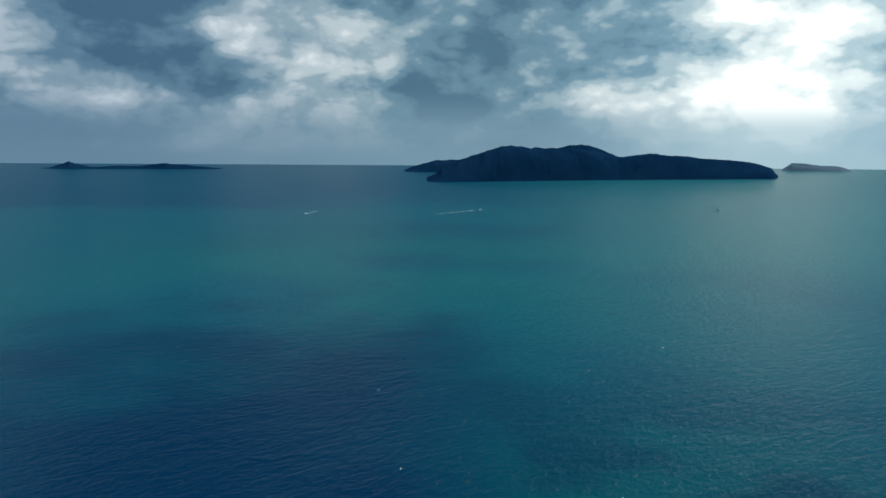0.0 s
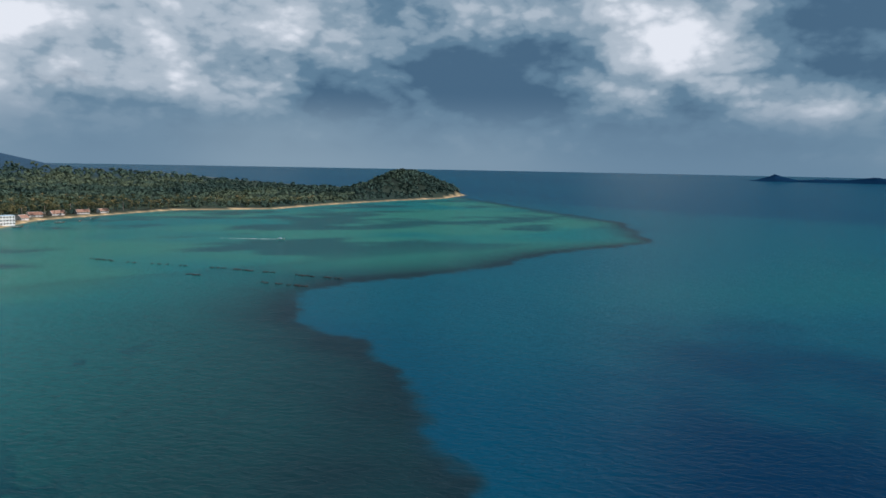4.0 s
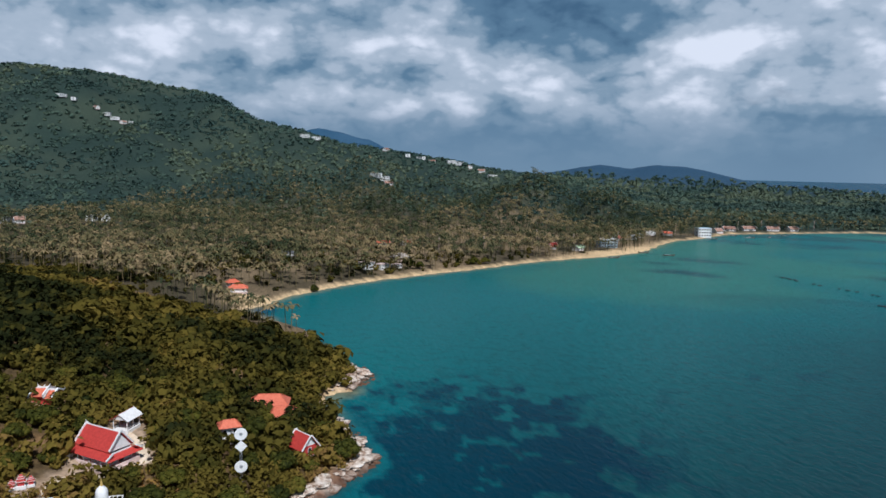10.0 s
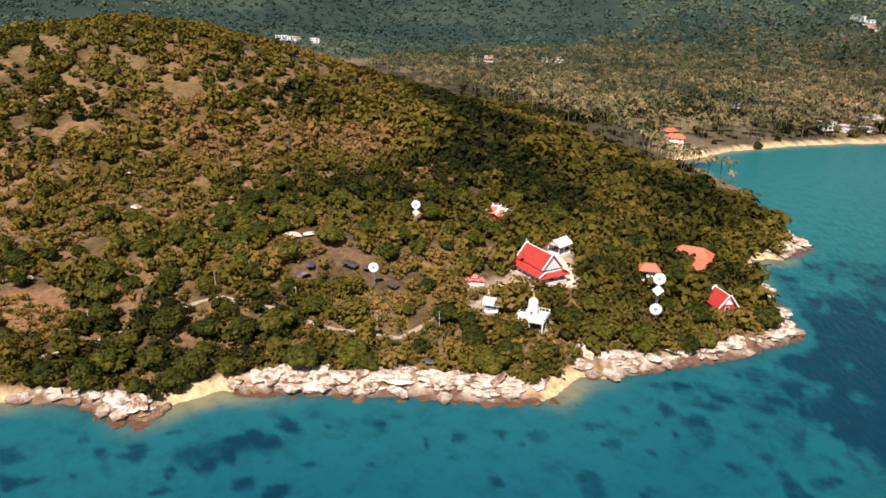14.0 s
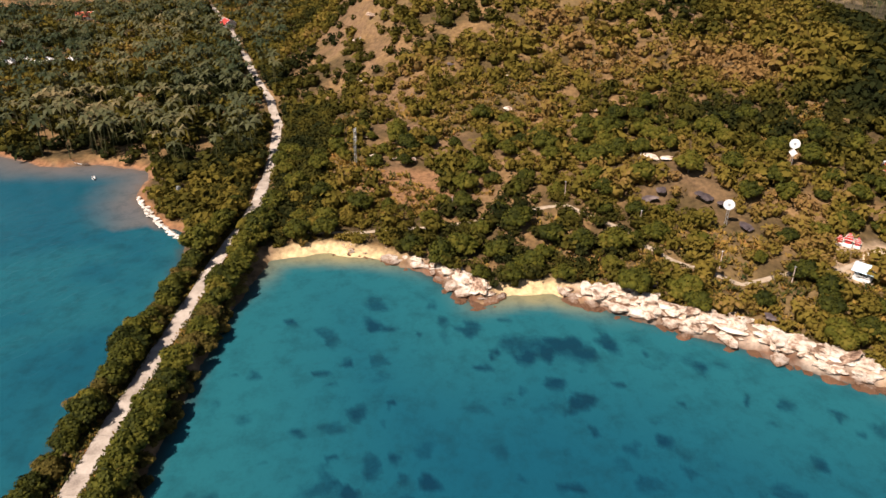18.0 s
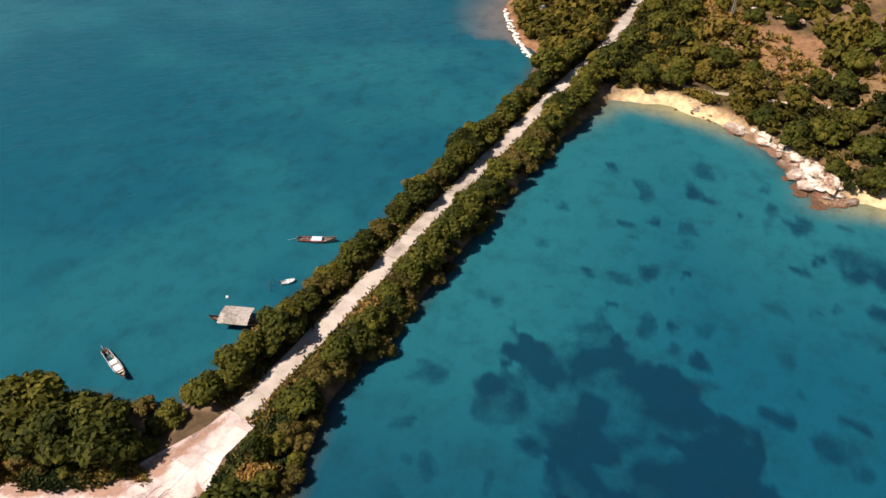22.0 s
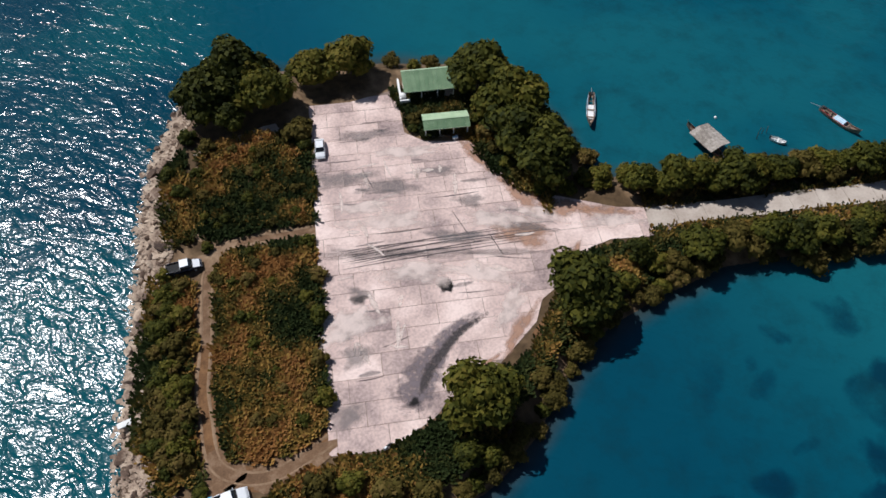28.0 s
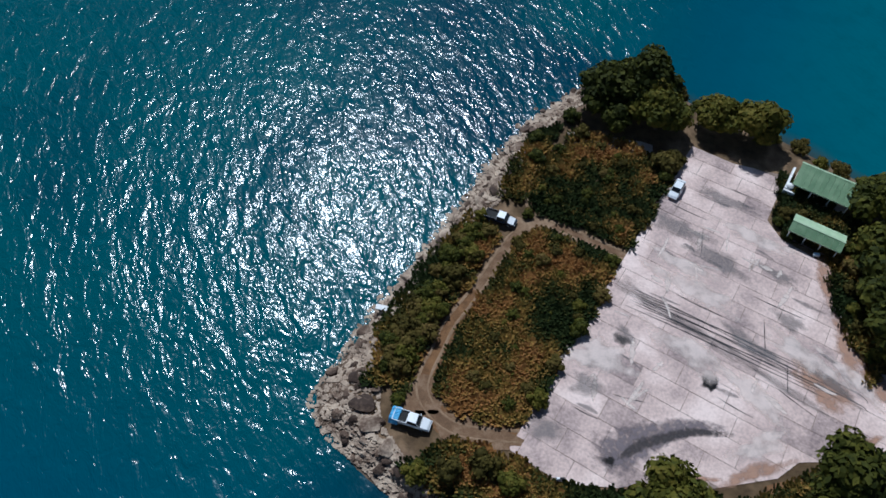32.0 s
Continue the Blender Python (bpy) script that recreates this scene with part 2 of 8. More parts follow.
M_SLAB = material("worn_concrete", [(0.22, (0.23, 0.172, 0.165)), (0.38, (0.42, 0.318, 0.29)), (0.52, (0.59, 0.445, 0.395)), (0.74, (0.80, 0.64, 0.575))], 0.16, 0.9, 0.3, fine=16, random_shift=0.20, depth=0.02)
M_JOINT = material("gritty_joint", two((0.17, 0.125, 0.10), (0.33, 0.25, 0.21)), 0.5, 0.95, 0.3)
M_ROAD = material("pale_road_concrete", [(0.15, (0.20, 0.16, 0.13)), (0.45, (0.40, 0.335, 0.28)), (0.85, (0.56, 0.49, 0.42))], 0.3, 0.9, 0.25, fine=10, random_shift=0.2, depth=0.02)
M_DIRT = material("dirt_track", [(0.2, (0.085, 0.046, 0.024)), (0.5, (0.17, 0.10, 0.055)), (0.85, (0.31, 0.21, 0.135))], 0.5, 0.95, 0.3)
M_WHITE = material("white_render", two((0.66, 0.65, 0.62), (0.82, 0.81, 0.79), 0.2, 0.6), 1.2, 0.6, 0.1)
M_RED = material("red_roof_tiles", two((0.36, 0.035, 0.03), (0.52, 0.06, 0.045)), 1.5, 0.5, 0.2, random_shift=0.2)
M_ORANGE = material("orange_roof_tiles", two((0.52, 0.11, 0.055), (0.66, 0.19, 0.11)), 1.5, 0.55, 0.2, random_shift=0.2)
M_GREEN_ROOF = material("green_sheet_roof", two((0.10, 0.18, 0.09), (0.18, 0.27, 0.15)), 0.8, 0.5, 0.15, random_shift=0.2)
M_GREEN_PALE = material("pale_green_sheet_roof", two((0.30, 0.42, 0.25), (0.44, 0.55, 0.36)), 0.8, 0.5, 0.15)
M_WOOD = material("weathered_wood", two((0.12, 0.085, 0.06), (0.30, 0.23, 0.17)), 2.0, 0.85, 0.4, random_shift=0.3)
M_THATCH = material("grey_thatch", two((0.22, 0.19, 0.16), (0.46, 0.41, 0.36)), 2.0, 0.95, 0.5, random_shift=0.3)
M_DARK = material("dark_interior", two((0.02, 0.02, 0.022), (0.05, 0.05, 0.05)), 2.0, 0.8, 0)
M_GLASS = material("car_glass", two((0.01, 0.012, 0.014), (0.02, 0.022, 0.025)), 2.0, 0.08, 0, spec=0.6)
M_CARWHITE = material("white_car_paint", two((0.74, 0.75, 0.76), (0.80, 0.81, 0.82)), 2.0, 0.25, 0, spec=0.6)
M_CARDARK = material("dark_blue_car_paint", two((0.012, 0.014, 0.025), (0.025, 0.028, 0.045)), 2.0, 0.25, 0, spec=0.6)
M_TYRE = material("rubber", two((0.015, 0.015, 0.015), (0.03, 0.03, 0.03)), 5.0, 0.85, 0.2)
M_BLUE = material("blue_tarpaulin", two((0.05, 0.25, 0.50), (0.16, 0.45, 0.70)), 3.0, 0.5, 0.4)
M_BLUEPALE = material("pale_blue_paint", two((0.40, 0.58, 0.72), (0.58, 0.72, 0.82)), 2.0, 0.5, 0.1)
M_STEEL = material("galvanised_steel", two((0.36, 0.37, 0.38), (0.52, 0.53, 0.54)), 3.0, 0.45, 0.1, metal=0.6)
M_HULL = material("boat_timber", two((0.16, 0.10, 0.07), (0.34, 0.25, 0.19)), 2.0, 0.7, 0.3, random_shift=0.3)
M_REDPAINT = material("red_paint", two((0.42, 0.04, 0.035), (0.55, 0.07, 0.06)), 2.0, 0.5, 0.1)
M_BLACK = material("black_float", two((0.012, 0.012, 0.014), (0.03, 0.03, 0.03)), 2.0, 0.7, 0)
M_FOAM = material("white_foam", two((0.75, 0.80, 0.82), (0.88, 0.90, 0.90)), 0.3, 0.9, 0)
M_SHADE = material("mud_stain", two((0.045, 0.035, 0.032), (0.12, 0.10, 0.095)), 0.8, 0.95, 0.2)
M_SAND = material("pale_sand", two((0.60, 0.46, 0.31), (0.80, 0.68, 0.52)), 0.15, 0.95, 0.2)

# ---- shape of the land ----
EYE_H = 93.5


def sea_level(r):
    """The open sea drawn in from beyond: past 2.5 km the sheet climbs so that its rim lies on the horizon."""
    r = np.asarray(r, float)
    k = np.clip((r - 2500) / 2450, 0, 1)
    return EYE_H * (1 - r / (r + 11000 * k ** 2))


def hash2(ix, iy, seed):
    n = (ix * 374761393 + iy * 668265263 + seed * 69069) & 0xFFFFFFFF
    n = ((n ^ (n >> 13)) * 1274126177) & 0xFFFFFFFF
    return ((n ^ (n >> 16)) & 0xFFFF) / 65535.0


def value_noise(x, y, seed=0):
    xi, yi = np.floor(x).astype(np.int64), np.floor(y).astype(np.int64)
    fx, fy = x - xi, y - yi
    fx, fy = fx * fx * (3 - 2 * fx), fy * fy * (3 - 2 * fy)
    a, b = hash2(xi, yi, seed), hash2(xi + 1, yi, seed)
    c, d = hash2(xi, yi + 1, seed), hash2(xi + 1, yi + 1, seed)
    return (a * (1 - fx) + b * fx) * (1 - fy) + (c * (1 - fx) + d * fx) * fy


def fbm(x, y, size, octaves=4, seed=0):
    x, y = np.asarray(x, float) / size, np.asarray(y, float) / size
    out, amp, tot = 0.0, 1.0, 0.0
    for o in range(octaves):
        out = out + amp * value_noise(x * 2 ** o + 17.3 * o, y * 2 ** o - 9.1 * o, seed + o)
        tot += amp
        amp *= 0.5
    return out / tot


def signed(x, y, poly):
    """Distance to a polygon's edge, positive inside."""
    x, y = np.asarray(x, float), np.asarray(y, float)
    best = np.full(x.shape, 1e18)
    inside = np.zeros(x.shape, bool)
    n = len(poly)
    for i in range(n):
        (ax, ay), (bx, by) = poly[i], poly[(i + 1) % n]
        dx, dy = bx - ax, by - ay
        t = np.clip(((x - ax) * dx + (y - ay) * dy) / (dx * dx + dy * dy + 1e-9), 0, 1)
        best = np.minimum(best, (x - ax - t * dx) ** 2 + (y - ay - t * dy) ** 2)
        if ay != by:
            inside ^= ((ay > y) != (by > y)) & (x < (bx - ax) * (y - ay) / (by - ay) + ax)
    d = np.sqrt(best)
    return np.where(inside, d, -d)


def smooth(e0, e1, v):
    t = np.clip((np.asarray(v, float) - e0) / (e1 - e0), 0, 1)
    return t * t * (3 - 2 * t)


def bell(x, y, cx, cy, su, sv, turn=0.0):
    c, s = math.cos(radians(turn)), math.sin(radians(turn))
    u, v = (x - cx) * c + (y - cy) * s, (y - cy) * c - (x - cx) * s
    return np.exp(-0.5 * ((u / su) ** 2 + (v / sv) ** 2))


# shorelines: the rocky point, the long beach with the cape, and the land beyond the causeway
SHORE_POINT = [(-186, -16), (-187, -1), (-182, 12), (-172, 26), (-163, 32), (-151, 36), (-154, 48), (-153, 58), (-144, 67), (-136, 77), (-122, 94), (-110, 106), (-99, 120), (-101, 135),
               (-95, 144), (-83, 173), (-76, 203), (-85, 215), (-100, 233), (-111, 243), (-118, 259), (-112, 270), (-111, 293), (-130, 306), (-147, 325), (-182, 364), (-217, 384), (-240, 396)]
SHORE_BEACH = [(-236, 465), (-223, 507), (-205, 554), (-179, 594), (-149, 639), (-107, 715), (-62, 775), (-30, 807), (8, 870), (50, 1035), (98, 1108), (145, 1210), (272, 1295), (394, 1370),
               (580, 1335), (690, 1400), (786, 1450), (1000, 1540), (1208, 1603), (1420, 1770), (1470, 1900), (1400, 2150), (1300, 2400), (1150, 2750), (950, 3400), (800, 3900), (300, 4200)]
SHORE_REST = [(-4900, 3000), (-4900, -900), (-1500, -600), (-600, -400), (-420, -320), (-340, -230), (-319, -183), (-303, -140), (-283, -108), (-279, -88), (-271, -64), (-240, -62), (-232, -59), (-214, -50), (-205, -42)]
MAINLAND = SHORE_POINT + SHORE_BEACH + SHORE_REST
CAUSEWAY = [(-210, -42), (-175, -40.5), (-134, -48), (-98, -55), (-50, -66), (-40, -55), (-62, -42.5), (-89, -37.6), (-111, -33.6), (-133, -29.6), (-156, -25.2), (-190, -15)]
SPIT = [(15, -19.5), (23, -21), (31, -25), (33, -29), (31.5, -40), (30, -51), (28, -63), (26, -79), (22, -93), (15.5, -106), (7, -112), (-6, -109), (-23, -106), (-37, -101), (-46, -90), (-49, -78),
        (-50, -66), (-62, -62), (-62, -42.5), (-49, -40.5), (-40, -38), (-31, -33), (-23, -26), (-13, -20.5), (0, -18.5)]
RIDGE = [(60, -1.5), (95.0, -0.5), (97.6, -0.2), (101.4, 0.2), (105.5, 0.95), (109.7, 1.5), (113.6, 1.95), (117.1, 2.9), (120.2, 3.4), (123, 5.0), (127.4, 5.5), (131.8, 5.95), (136, 6.1), (140.2, 5.5), (143.8, 4.65),
         (146.1, 4.8), (151.4, 5.6), (154.7, 5.5), (162, 5.0), (172, 3.6), (184, 1.5), (200, 0.0), (230, -1.2)]
FAR_HILLS = [(78, -1.4), (81.5, -0.6), (84.8, 0.15), (86.8, 0.42), (88.8, 0.52), (90.6, 0.15), (92.8, 0.42), (94.5, 0.1), (97, -0.6), (101, -1.4)]


# clearings in the scrub: x, y, radius
CLEARINGS = [(-126.5, 142.5, 6.5), (-143, 162.5, 11), (-149, 179, 6.5), (-153, 213, 5), (-180, 178, 6.5), (-138, 137, 4.5), (-151.4, 142, 4.5), (-146, 149, 5), (-143, 134, 3.5), (-134, 168, 5), (-142, 174, 5), (-122, 221, 10), (-97, 196, 6.5), (-125, 267, 4),
             (-119.4, 189, 4), (-258, 422, 17), (-245, 410, 12), (-168.8, 115.2, 4), (-104, 171, 4), (-189.6, 148, 3.5), (-241.6, 12.7, 4), (-187, 101, 6), (-181, 117, 7.5), (-168, 118, 5), (-207, 111, 5.5), (-248, 98, 5), (-265, 75, 4), (-270, 438, 13)]


def dry_open(x, y):
    """Where dry grass opens up the scrub of the point."""
    return smooth(0.51, 0.60, fbm(x, y, 26, 4, 33)) * smooth(330, 220, np.asarray(y, float))


def coast(x, y):
    d = np.maximum(signed(x, y, MAINLAND), np.maximum(signed(x, y, CAUSEWAY), signed(x, y, SPIT)))
    r = np.hypot(x, y)
    return d + (fbm(x, y, 9.0, 3, 5) - 0.5) * np.clip(r / 45, 1.5, 9.0)


def rocky(x, y, d):
    """Where bare granite lines the point's shore between its small beaches."""
    sandy = bell(x, y, -186, 0, 9, 16) + bell(x, y, -154, 52, 9, 7) + bell(x, y, -98, 128, 9, 7) + bell(x, y, -115, 256, 8, 9)
    wide = np.clip(bell(x, y, -153, 40, 9, 7) + bell(x, y, -141, 76, 13, 8, 50) + bell(x, y, -120, 101, 16, 8, 45) + bell(x, y, -104, 146, 9, 10) + bell(x, y, -114, 284, 10, 14) + 0.4 * bell(x, y, -84, 190, 8, 18), 0, 1)
    return smooth(-3, 0, d) * smooth(0, -3.0, d - 4.2 - 5.0 * wide) * smooth(-5, 25, y) * smooth(330, 305, y) * (x < -60) * (1 - np.clip(sandy * 1.6, 0, 1))


def height(x, y, d=None):
    x, y = np.asarray(x, float), np.asarray(y, float)
    if d is None:
        d = coast(x, y)
    r = np.hypot(x, y)
    az = np.degrees(np.arctan2(y, x)) % 360
    low = smooth(-62, -10, -np.maximum(signed(x, y, SPIT), signed(x, y, CAUSEWAY)) - 15)
    inland = np.clip(d, 0, None)
    z = 2.0 * smooth(0, 4.5, d) + 8.0 * (1 - np.exp(-inland / 55)) * smooth(4, 40, inland) * smooth(-45, 15, y) * (1 - smooth(500, 900, r)) * smooth(100, 150, r)
    hill = 68 * bell(x, y, -450, 135, 140, 92, 42) + 5 * bell(x, y, -190, 165, 50, 32, 60)
    z = z + hill * smooth(0, 90, inland) * smooth(-22, 60, y)
    z = z + np.clip(r - 500, 0, 2500) * 0.008 * smooth(0, 300, inland) * smooth(70, 95, az) * (1 - smooth(210, 240, az))
    z = z + (fbm(x, y, 28, 4, 11) - 0.5) * np.clip(inland * 0.12, 0, 7) * smooth(110, 160, r)
    # the mountain behind the palm plain
    rr = np.interp(az, [90, 118, 124, 155, 220], [1900, 2300, 2900, 3300, 3300])
    top = EYE_H + rr * np.tan(np.radians(np.interp(az, *zip(*RIDGE)))) - 12
    s = smooth(0.42, 1.0, r / rr)
    fall = 1 - smooth(1.0, 1.5, r / rr) * 0.7
    folds = (np.abs(fbm(az * 60, r * 0.55, 420, 4, 3) - 0.5) * 2 - 0.25) * 230 * s * (1 - s) * 2
    mount = np.clip(top - 12, 0, None) * s * fall + folds
    z = z + np.clip(mount, 0, None) * smooth(0, 250, inland) * smooth(88, 96, az)
    # the cape's knoll and the hills across the far bay
    z = z + 64 * bell(x, y, 1290, 1905, 105, 90) * smooth(0, 25, inland) + 16 * bell(x, y, 1130, 1800, 120, 60, 40) * smooth(0, 40, inland)
    far = EYE_H + 4050 * np.tan(np.radians(np.interp(az, *zip(*FAR_HILLS)))) - sea_level(r)
    z = z + np.clip(far, 0, None) * np.exp(-0.5 * ((r - 4050) / 260) ** 2) * (az > 75) * (az < 104)
    z = z + rocky(x, y, d) * (np.abs(fbm(x, y, 6.5, 3, 15) - 0.5) * 4.5 + 0.2 + 0.6 * smooth(0, 4, d))
    z = np.where(d < 0, np.clip(d * 0.18, -6, 0), z)
    return z + sea_level(r)


def mesh_from(name, verts, faces, mat, smooth_shade=True):
    me = bpy.data.meshes.new(name)
    verts = np.asarray(verts, np.float32)
    faces = np.asarray(faces, np.int32)
    k = faces.shape[1]
    me.vertices.add(len(verts))
    me.vertices.foreach_set("co", verts.ravel())
    me.loops.add(faces.size)
    me.loops.foreach_set("vertex_index", faces.ravel())
    me.polygons.add(len(faces))
    me.polygons.foreach_set("loop_start", np.arange(0, faces.size, k, dtype=np.int32))
    me.polygons.foreach_set("loop_total", np.full(len(faces), k, np.int32))
    me.polygons.foreach_set("use_smooth", np.full(len(faces), smooth_shade))
    me.update(calc_edges=True)
    if mat:
        me.materials.append(mat)
    return me


def paint(me, name, values):
    values = np.asarray(values, np.float32)
    if values.ndim == 1:
        me.attributes.new(name, "FLOAT", "POINT").data.foreach_set("value", values)
    else:
        me.attributes.new(name, "FLOAT_COLOR", "POINT").data.foreach_set("color", np.c_[values, np.ones(len(values))].astype(np.float32).ravel())


def rings(r0, r1, step, n_az, az0=0.0, az1=360.0):
    nr = int(math.log(r1 / r0) / step) + 1
    r = r0 * np.exp(np.linspace(0, math.log(r1 / r0), nr))
    r = np.concatenate(([0.02], r))
    nr += 1
    closed = az1 - az0 >= 359.9
    a = np.radians(np.linspace(az0, az1, n_az, endpoint=not closed))
    R, A = np.meshgrid(r, a, indexing="ij")
    idx = np.arange(nr * n_az).reshape(nr, n_az)
    nxt = np.roll(idx, -1, 1) if closed else idx[:, 1:]
    cur = idx if closed else idx[:, :-1]
    f = np.stack([cur[:-1], cur[1:], nxt[1:], nxt[:-1]], -1).reshape(-1, 4)
    return (R * np.cos(A)).ravel(), (R * np.sin(A)).ravel(), f


def colour_material(name, rough, bump, size, spec=0.2, gain=0.5):
    """The colours kept on the mesh, haze of the far land among them, broken up by grain."""
    m = bpy.data.materials.new(name)
    m.use_nodes = True
    nt = m.node_tree
    N, Lk = nt.nodes.new, nt.links.new
    p = nt.nodes["Principled BSDF"]
    a = N("ShaderNodeAttribute")
    a.attribute_name = "ground"
    co, n = N("ShaderNodeTexCoord"), N("ShaderNodeTexNoise")
    n.inputs["Scale"].default_value, n.inputs["Detail"].default_value = size, 8.0
    n.inputs["Roughness"].default_value = 0.65
    Lk(co.outputs["Object"], n.inputs["Vector"])
    mr = N("ShaderNodeMapRange")
    mr.inputs[1].default_value, mr.inputs[2].default_value, mr.inputs[3].default_value, mr.inputs[4].default_value = 0.3, 0.7, 1 - gain, 1 + gain
    Lk(n.outputs["Fac"], mr.inputs[0])
    mul = N("ShaderNodeVectorMath")
    mul.operation = "SCALE"
    Lk(a.outputs["Color"], mul.inputs[0])
    Lk(mr.outputs[0], mul.inputs["Scale"])
    Lk(mul.outputs[0], p.inputs["Base Color"])
    b = N("ShaderNodeBump")
    b.inputs["Strength"].default_value, b.inputs["Distance"].default_value = bump, 0.3
    Lk(n.outputs["Fac"], b.inputs["Height"])
    Lk(b.outputs[0], p.inputs["Normal"])
    p.inputs["Roughness"].default_value, p.inputs["Specular IOR Level"].default_value = rough, spec
    return m


def mixc(a, b, w):
    w = np.asarray(w)[:, None]
    return np.asarray(a) * (1 - w) + np.asarray(b) * w


def col(c, n):
    return np.tile(np.asarray(c, float), (n, 1))


def build_ground():
    x, y, f = rings(15, 4940, 0.0135, 760)
    d = coast(x, y)
    z = height(x, y, d)
    keep = (d > -14)[f].any(1)
    f = f[keep]
    used, inv = np.unique(f, return_inverse=True)
    x, y, z, d = x[used], y[used], z[used], d[used]
    n = len(x)
    r, az = np.hypot(x, y), np.degrees(np.arctan2(y, x)) % 360
    g = fbm(x, y, 14, 4, 21)
    earth = mixc(col((0.078, 0.052, 0.022), n), (0.205, 0.122, 0.054), smooth(0.4, 0.65, g))
    plain = mixc(col((0.065, 0.053, 0.030), n), (0.20, 0.145, 0.082), smooth(0.45, 0.7, fbm(x, y, 60, 4, 8)))
    wood = mixc(col((0.020, 0.038, 0.031), n), (0.040, 0.058, 0.040), smooth(0.35, 0.7, fbm(x, y, 160, 5, 4)))
    c = mixc(earth, plain, smooth(300, 420, np.where(y > 150, np.hypot(x + 60, y), r)) * np.where(x < -240, smooth(320, 380, y + (x + 250) * 0.35), 1))
    # wood with a touch of haze blue, then far land painted hazy blue
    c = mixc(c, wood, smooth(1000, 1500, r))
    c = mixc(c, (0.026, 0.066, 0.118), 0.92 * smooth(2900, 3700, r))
    c = mixc(c, (0.014, 0.024, 0.018), 0.9 * np.clip(1.6 * bell(x, y, 1270, 1890, 160, 130), 0, 1))
    c = mixc(c, (0.165, 0.108, 0.047), 0.7 * dry_open(x, y) * smooth(800, 600, r) * (y > -5))
    # cleared, rust-coloured slopes on the point
    bare = np.clip(bell(x, y, -250, 40, 26, 15, 20) + 1.1 * bell(x, y, -218, 31, 14, 9, 60) + 0.8 * bell(x, y, -330, 30, 40, 8, 10) + 0.8 * bell(x, y, -186, 112, 14, 9) + bell(x, y, -420, 20, 50, 18), 0, 1) * smooth(0.35, 0.6, fbm(x, y, 9, 3, 31))
    c = mixc(c, (0.175, 0.105, 0.055), np.clip(bare * 1.1, 0, 1))
    c = mixc(c, (0.24, 0.125, 0.062), 0.9 * smooth(0.3, 0.6, bell(x, y, -218, 31, 15, 10, 60) + (g - 0.5) * 0.5))
    for cx, cy, cr in CLEARINGS[:11]:
        c = mixc(c, (0.42, 0.31, 0.21), 0.8 * smooth(cr * 1.15, cr * 0.7, np.hypot(x - cx, y - cy) + (g - 0.5) * 4))
    # beaches
    beach = smooth(5.8, 2.0, d + (g - 0.5) * 6) * np.clip(bell(x, y, -186, 0, 9, 18) + bell(x, y, -155, 52, 9, 11) + bell(x, y, -99, 128, 9, 10) + bell(x, y, -112, 258, 10, 16) + bell(x, y, -245, 400, 26, 30) + bell(x, y, -312, -158, 6, 9)
                                       + 0.8 * (y > 380) * (r < 1500) + 0.7 * (y > 380) * (r >= 1500), 0, 1)
    beach = np.maximum(beach, 0.9 * smooth(38, 20, d) * (bell(x, y, -5, 860, 70, 60) + bell(x, y, -258, 422, 12, 9)))
    c = mixc(c, (0.60, 0.43, 0.235), np.clip(beach * 1.5, 0, 1))
    stone = rocky(x, y, d)
    rk = fbm(x, y, 4.5, 4, 16)
    tone = mixc(mixc(col((0.12, 0.07, 0.045), n), (0.27, 0.175, 0.115), smooth(0.34, 0.46, rk)), (0.52, 0.41, 0.32), smooth(0.50, 0.60, rk))
    tone = mixc(tone, (0.15, 0.072, 0.04), smooth(2.2, 0.8, z + (rk - 0.5) * 3))
    c = mixc(c, tone, np.clip(stone * 1.2, 0, 1))
    # red earth along the far shore of the lagoon
    c = mixc(c, (0.30, 0.14, 0.07), smooth(3.6, 1.2, d) * (1 - beach) * (x < -205) * (y < -20) * 0.8)
    # the spit and the causeway: trodden soil and wet rubble at the water
    sp = np.maximum(signed(x, y, SPIT), signed(x, y, CAUSEWAY))
    soil = mixc(col((0.09, 0.058, 0.03), n), (0.20, 0.13, 0.075), smooth(0.4, 0.65, fbm(x, y, 5, 3, 41)))
    soil = mixc(soil, (0.13, 0.088, 0.06), smooth(6.5, 3.0, sp) * (x > -5))
    c = mixc(c, soil, smooth(-4, 1, sp))
    c = mixc(c, (0.10, 0.085, 0.07), smooth(1.0, -1.5, d) * (r < 700) * (1 - np.clip(beach * 2, 0, 1)))
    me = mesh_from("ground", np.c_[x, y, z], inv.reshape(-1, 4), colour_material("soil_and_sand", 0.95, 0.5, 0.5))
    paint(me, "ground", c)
    return tagged(new("ground", me), "dry tropical land with sand, soil and wooded slopes", "ground", kind="structure")


REEF = [(40, 70), (128, 146), (151, 196), (176, 265), (183, 337), (183, 385), (225, 455), (275, 485), (408, 480), (545, 535), (757, 552), (981, 785), (1029, 905), (1310, 1640),
        (1000, 1800), (300, 1500), (-60, 1000), (-300, 500), (-160, 290), (-95, 150), (-60, 100)]


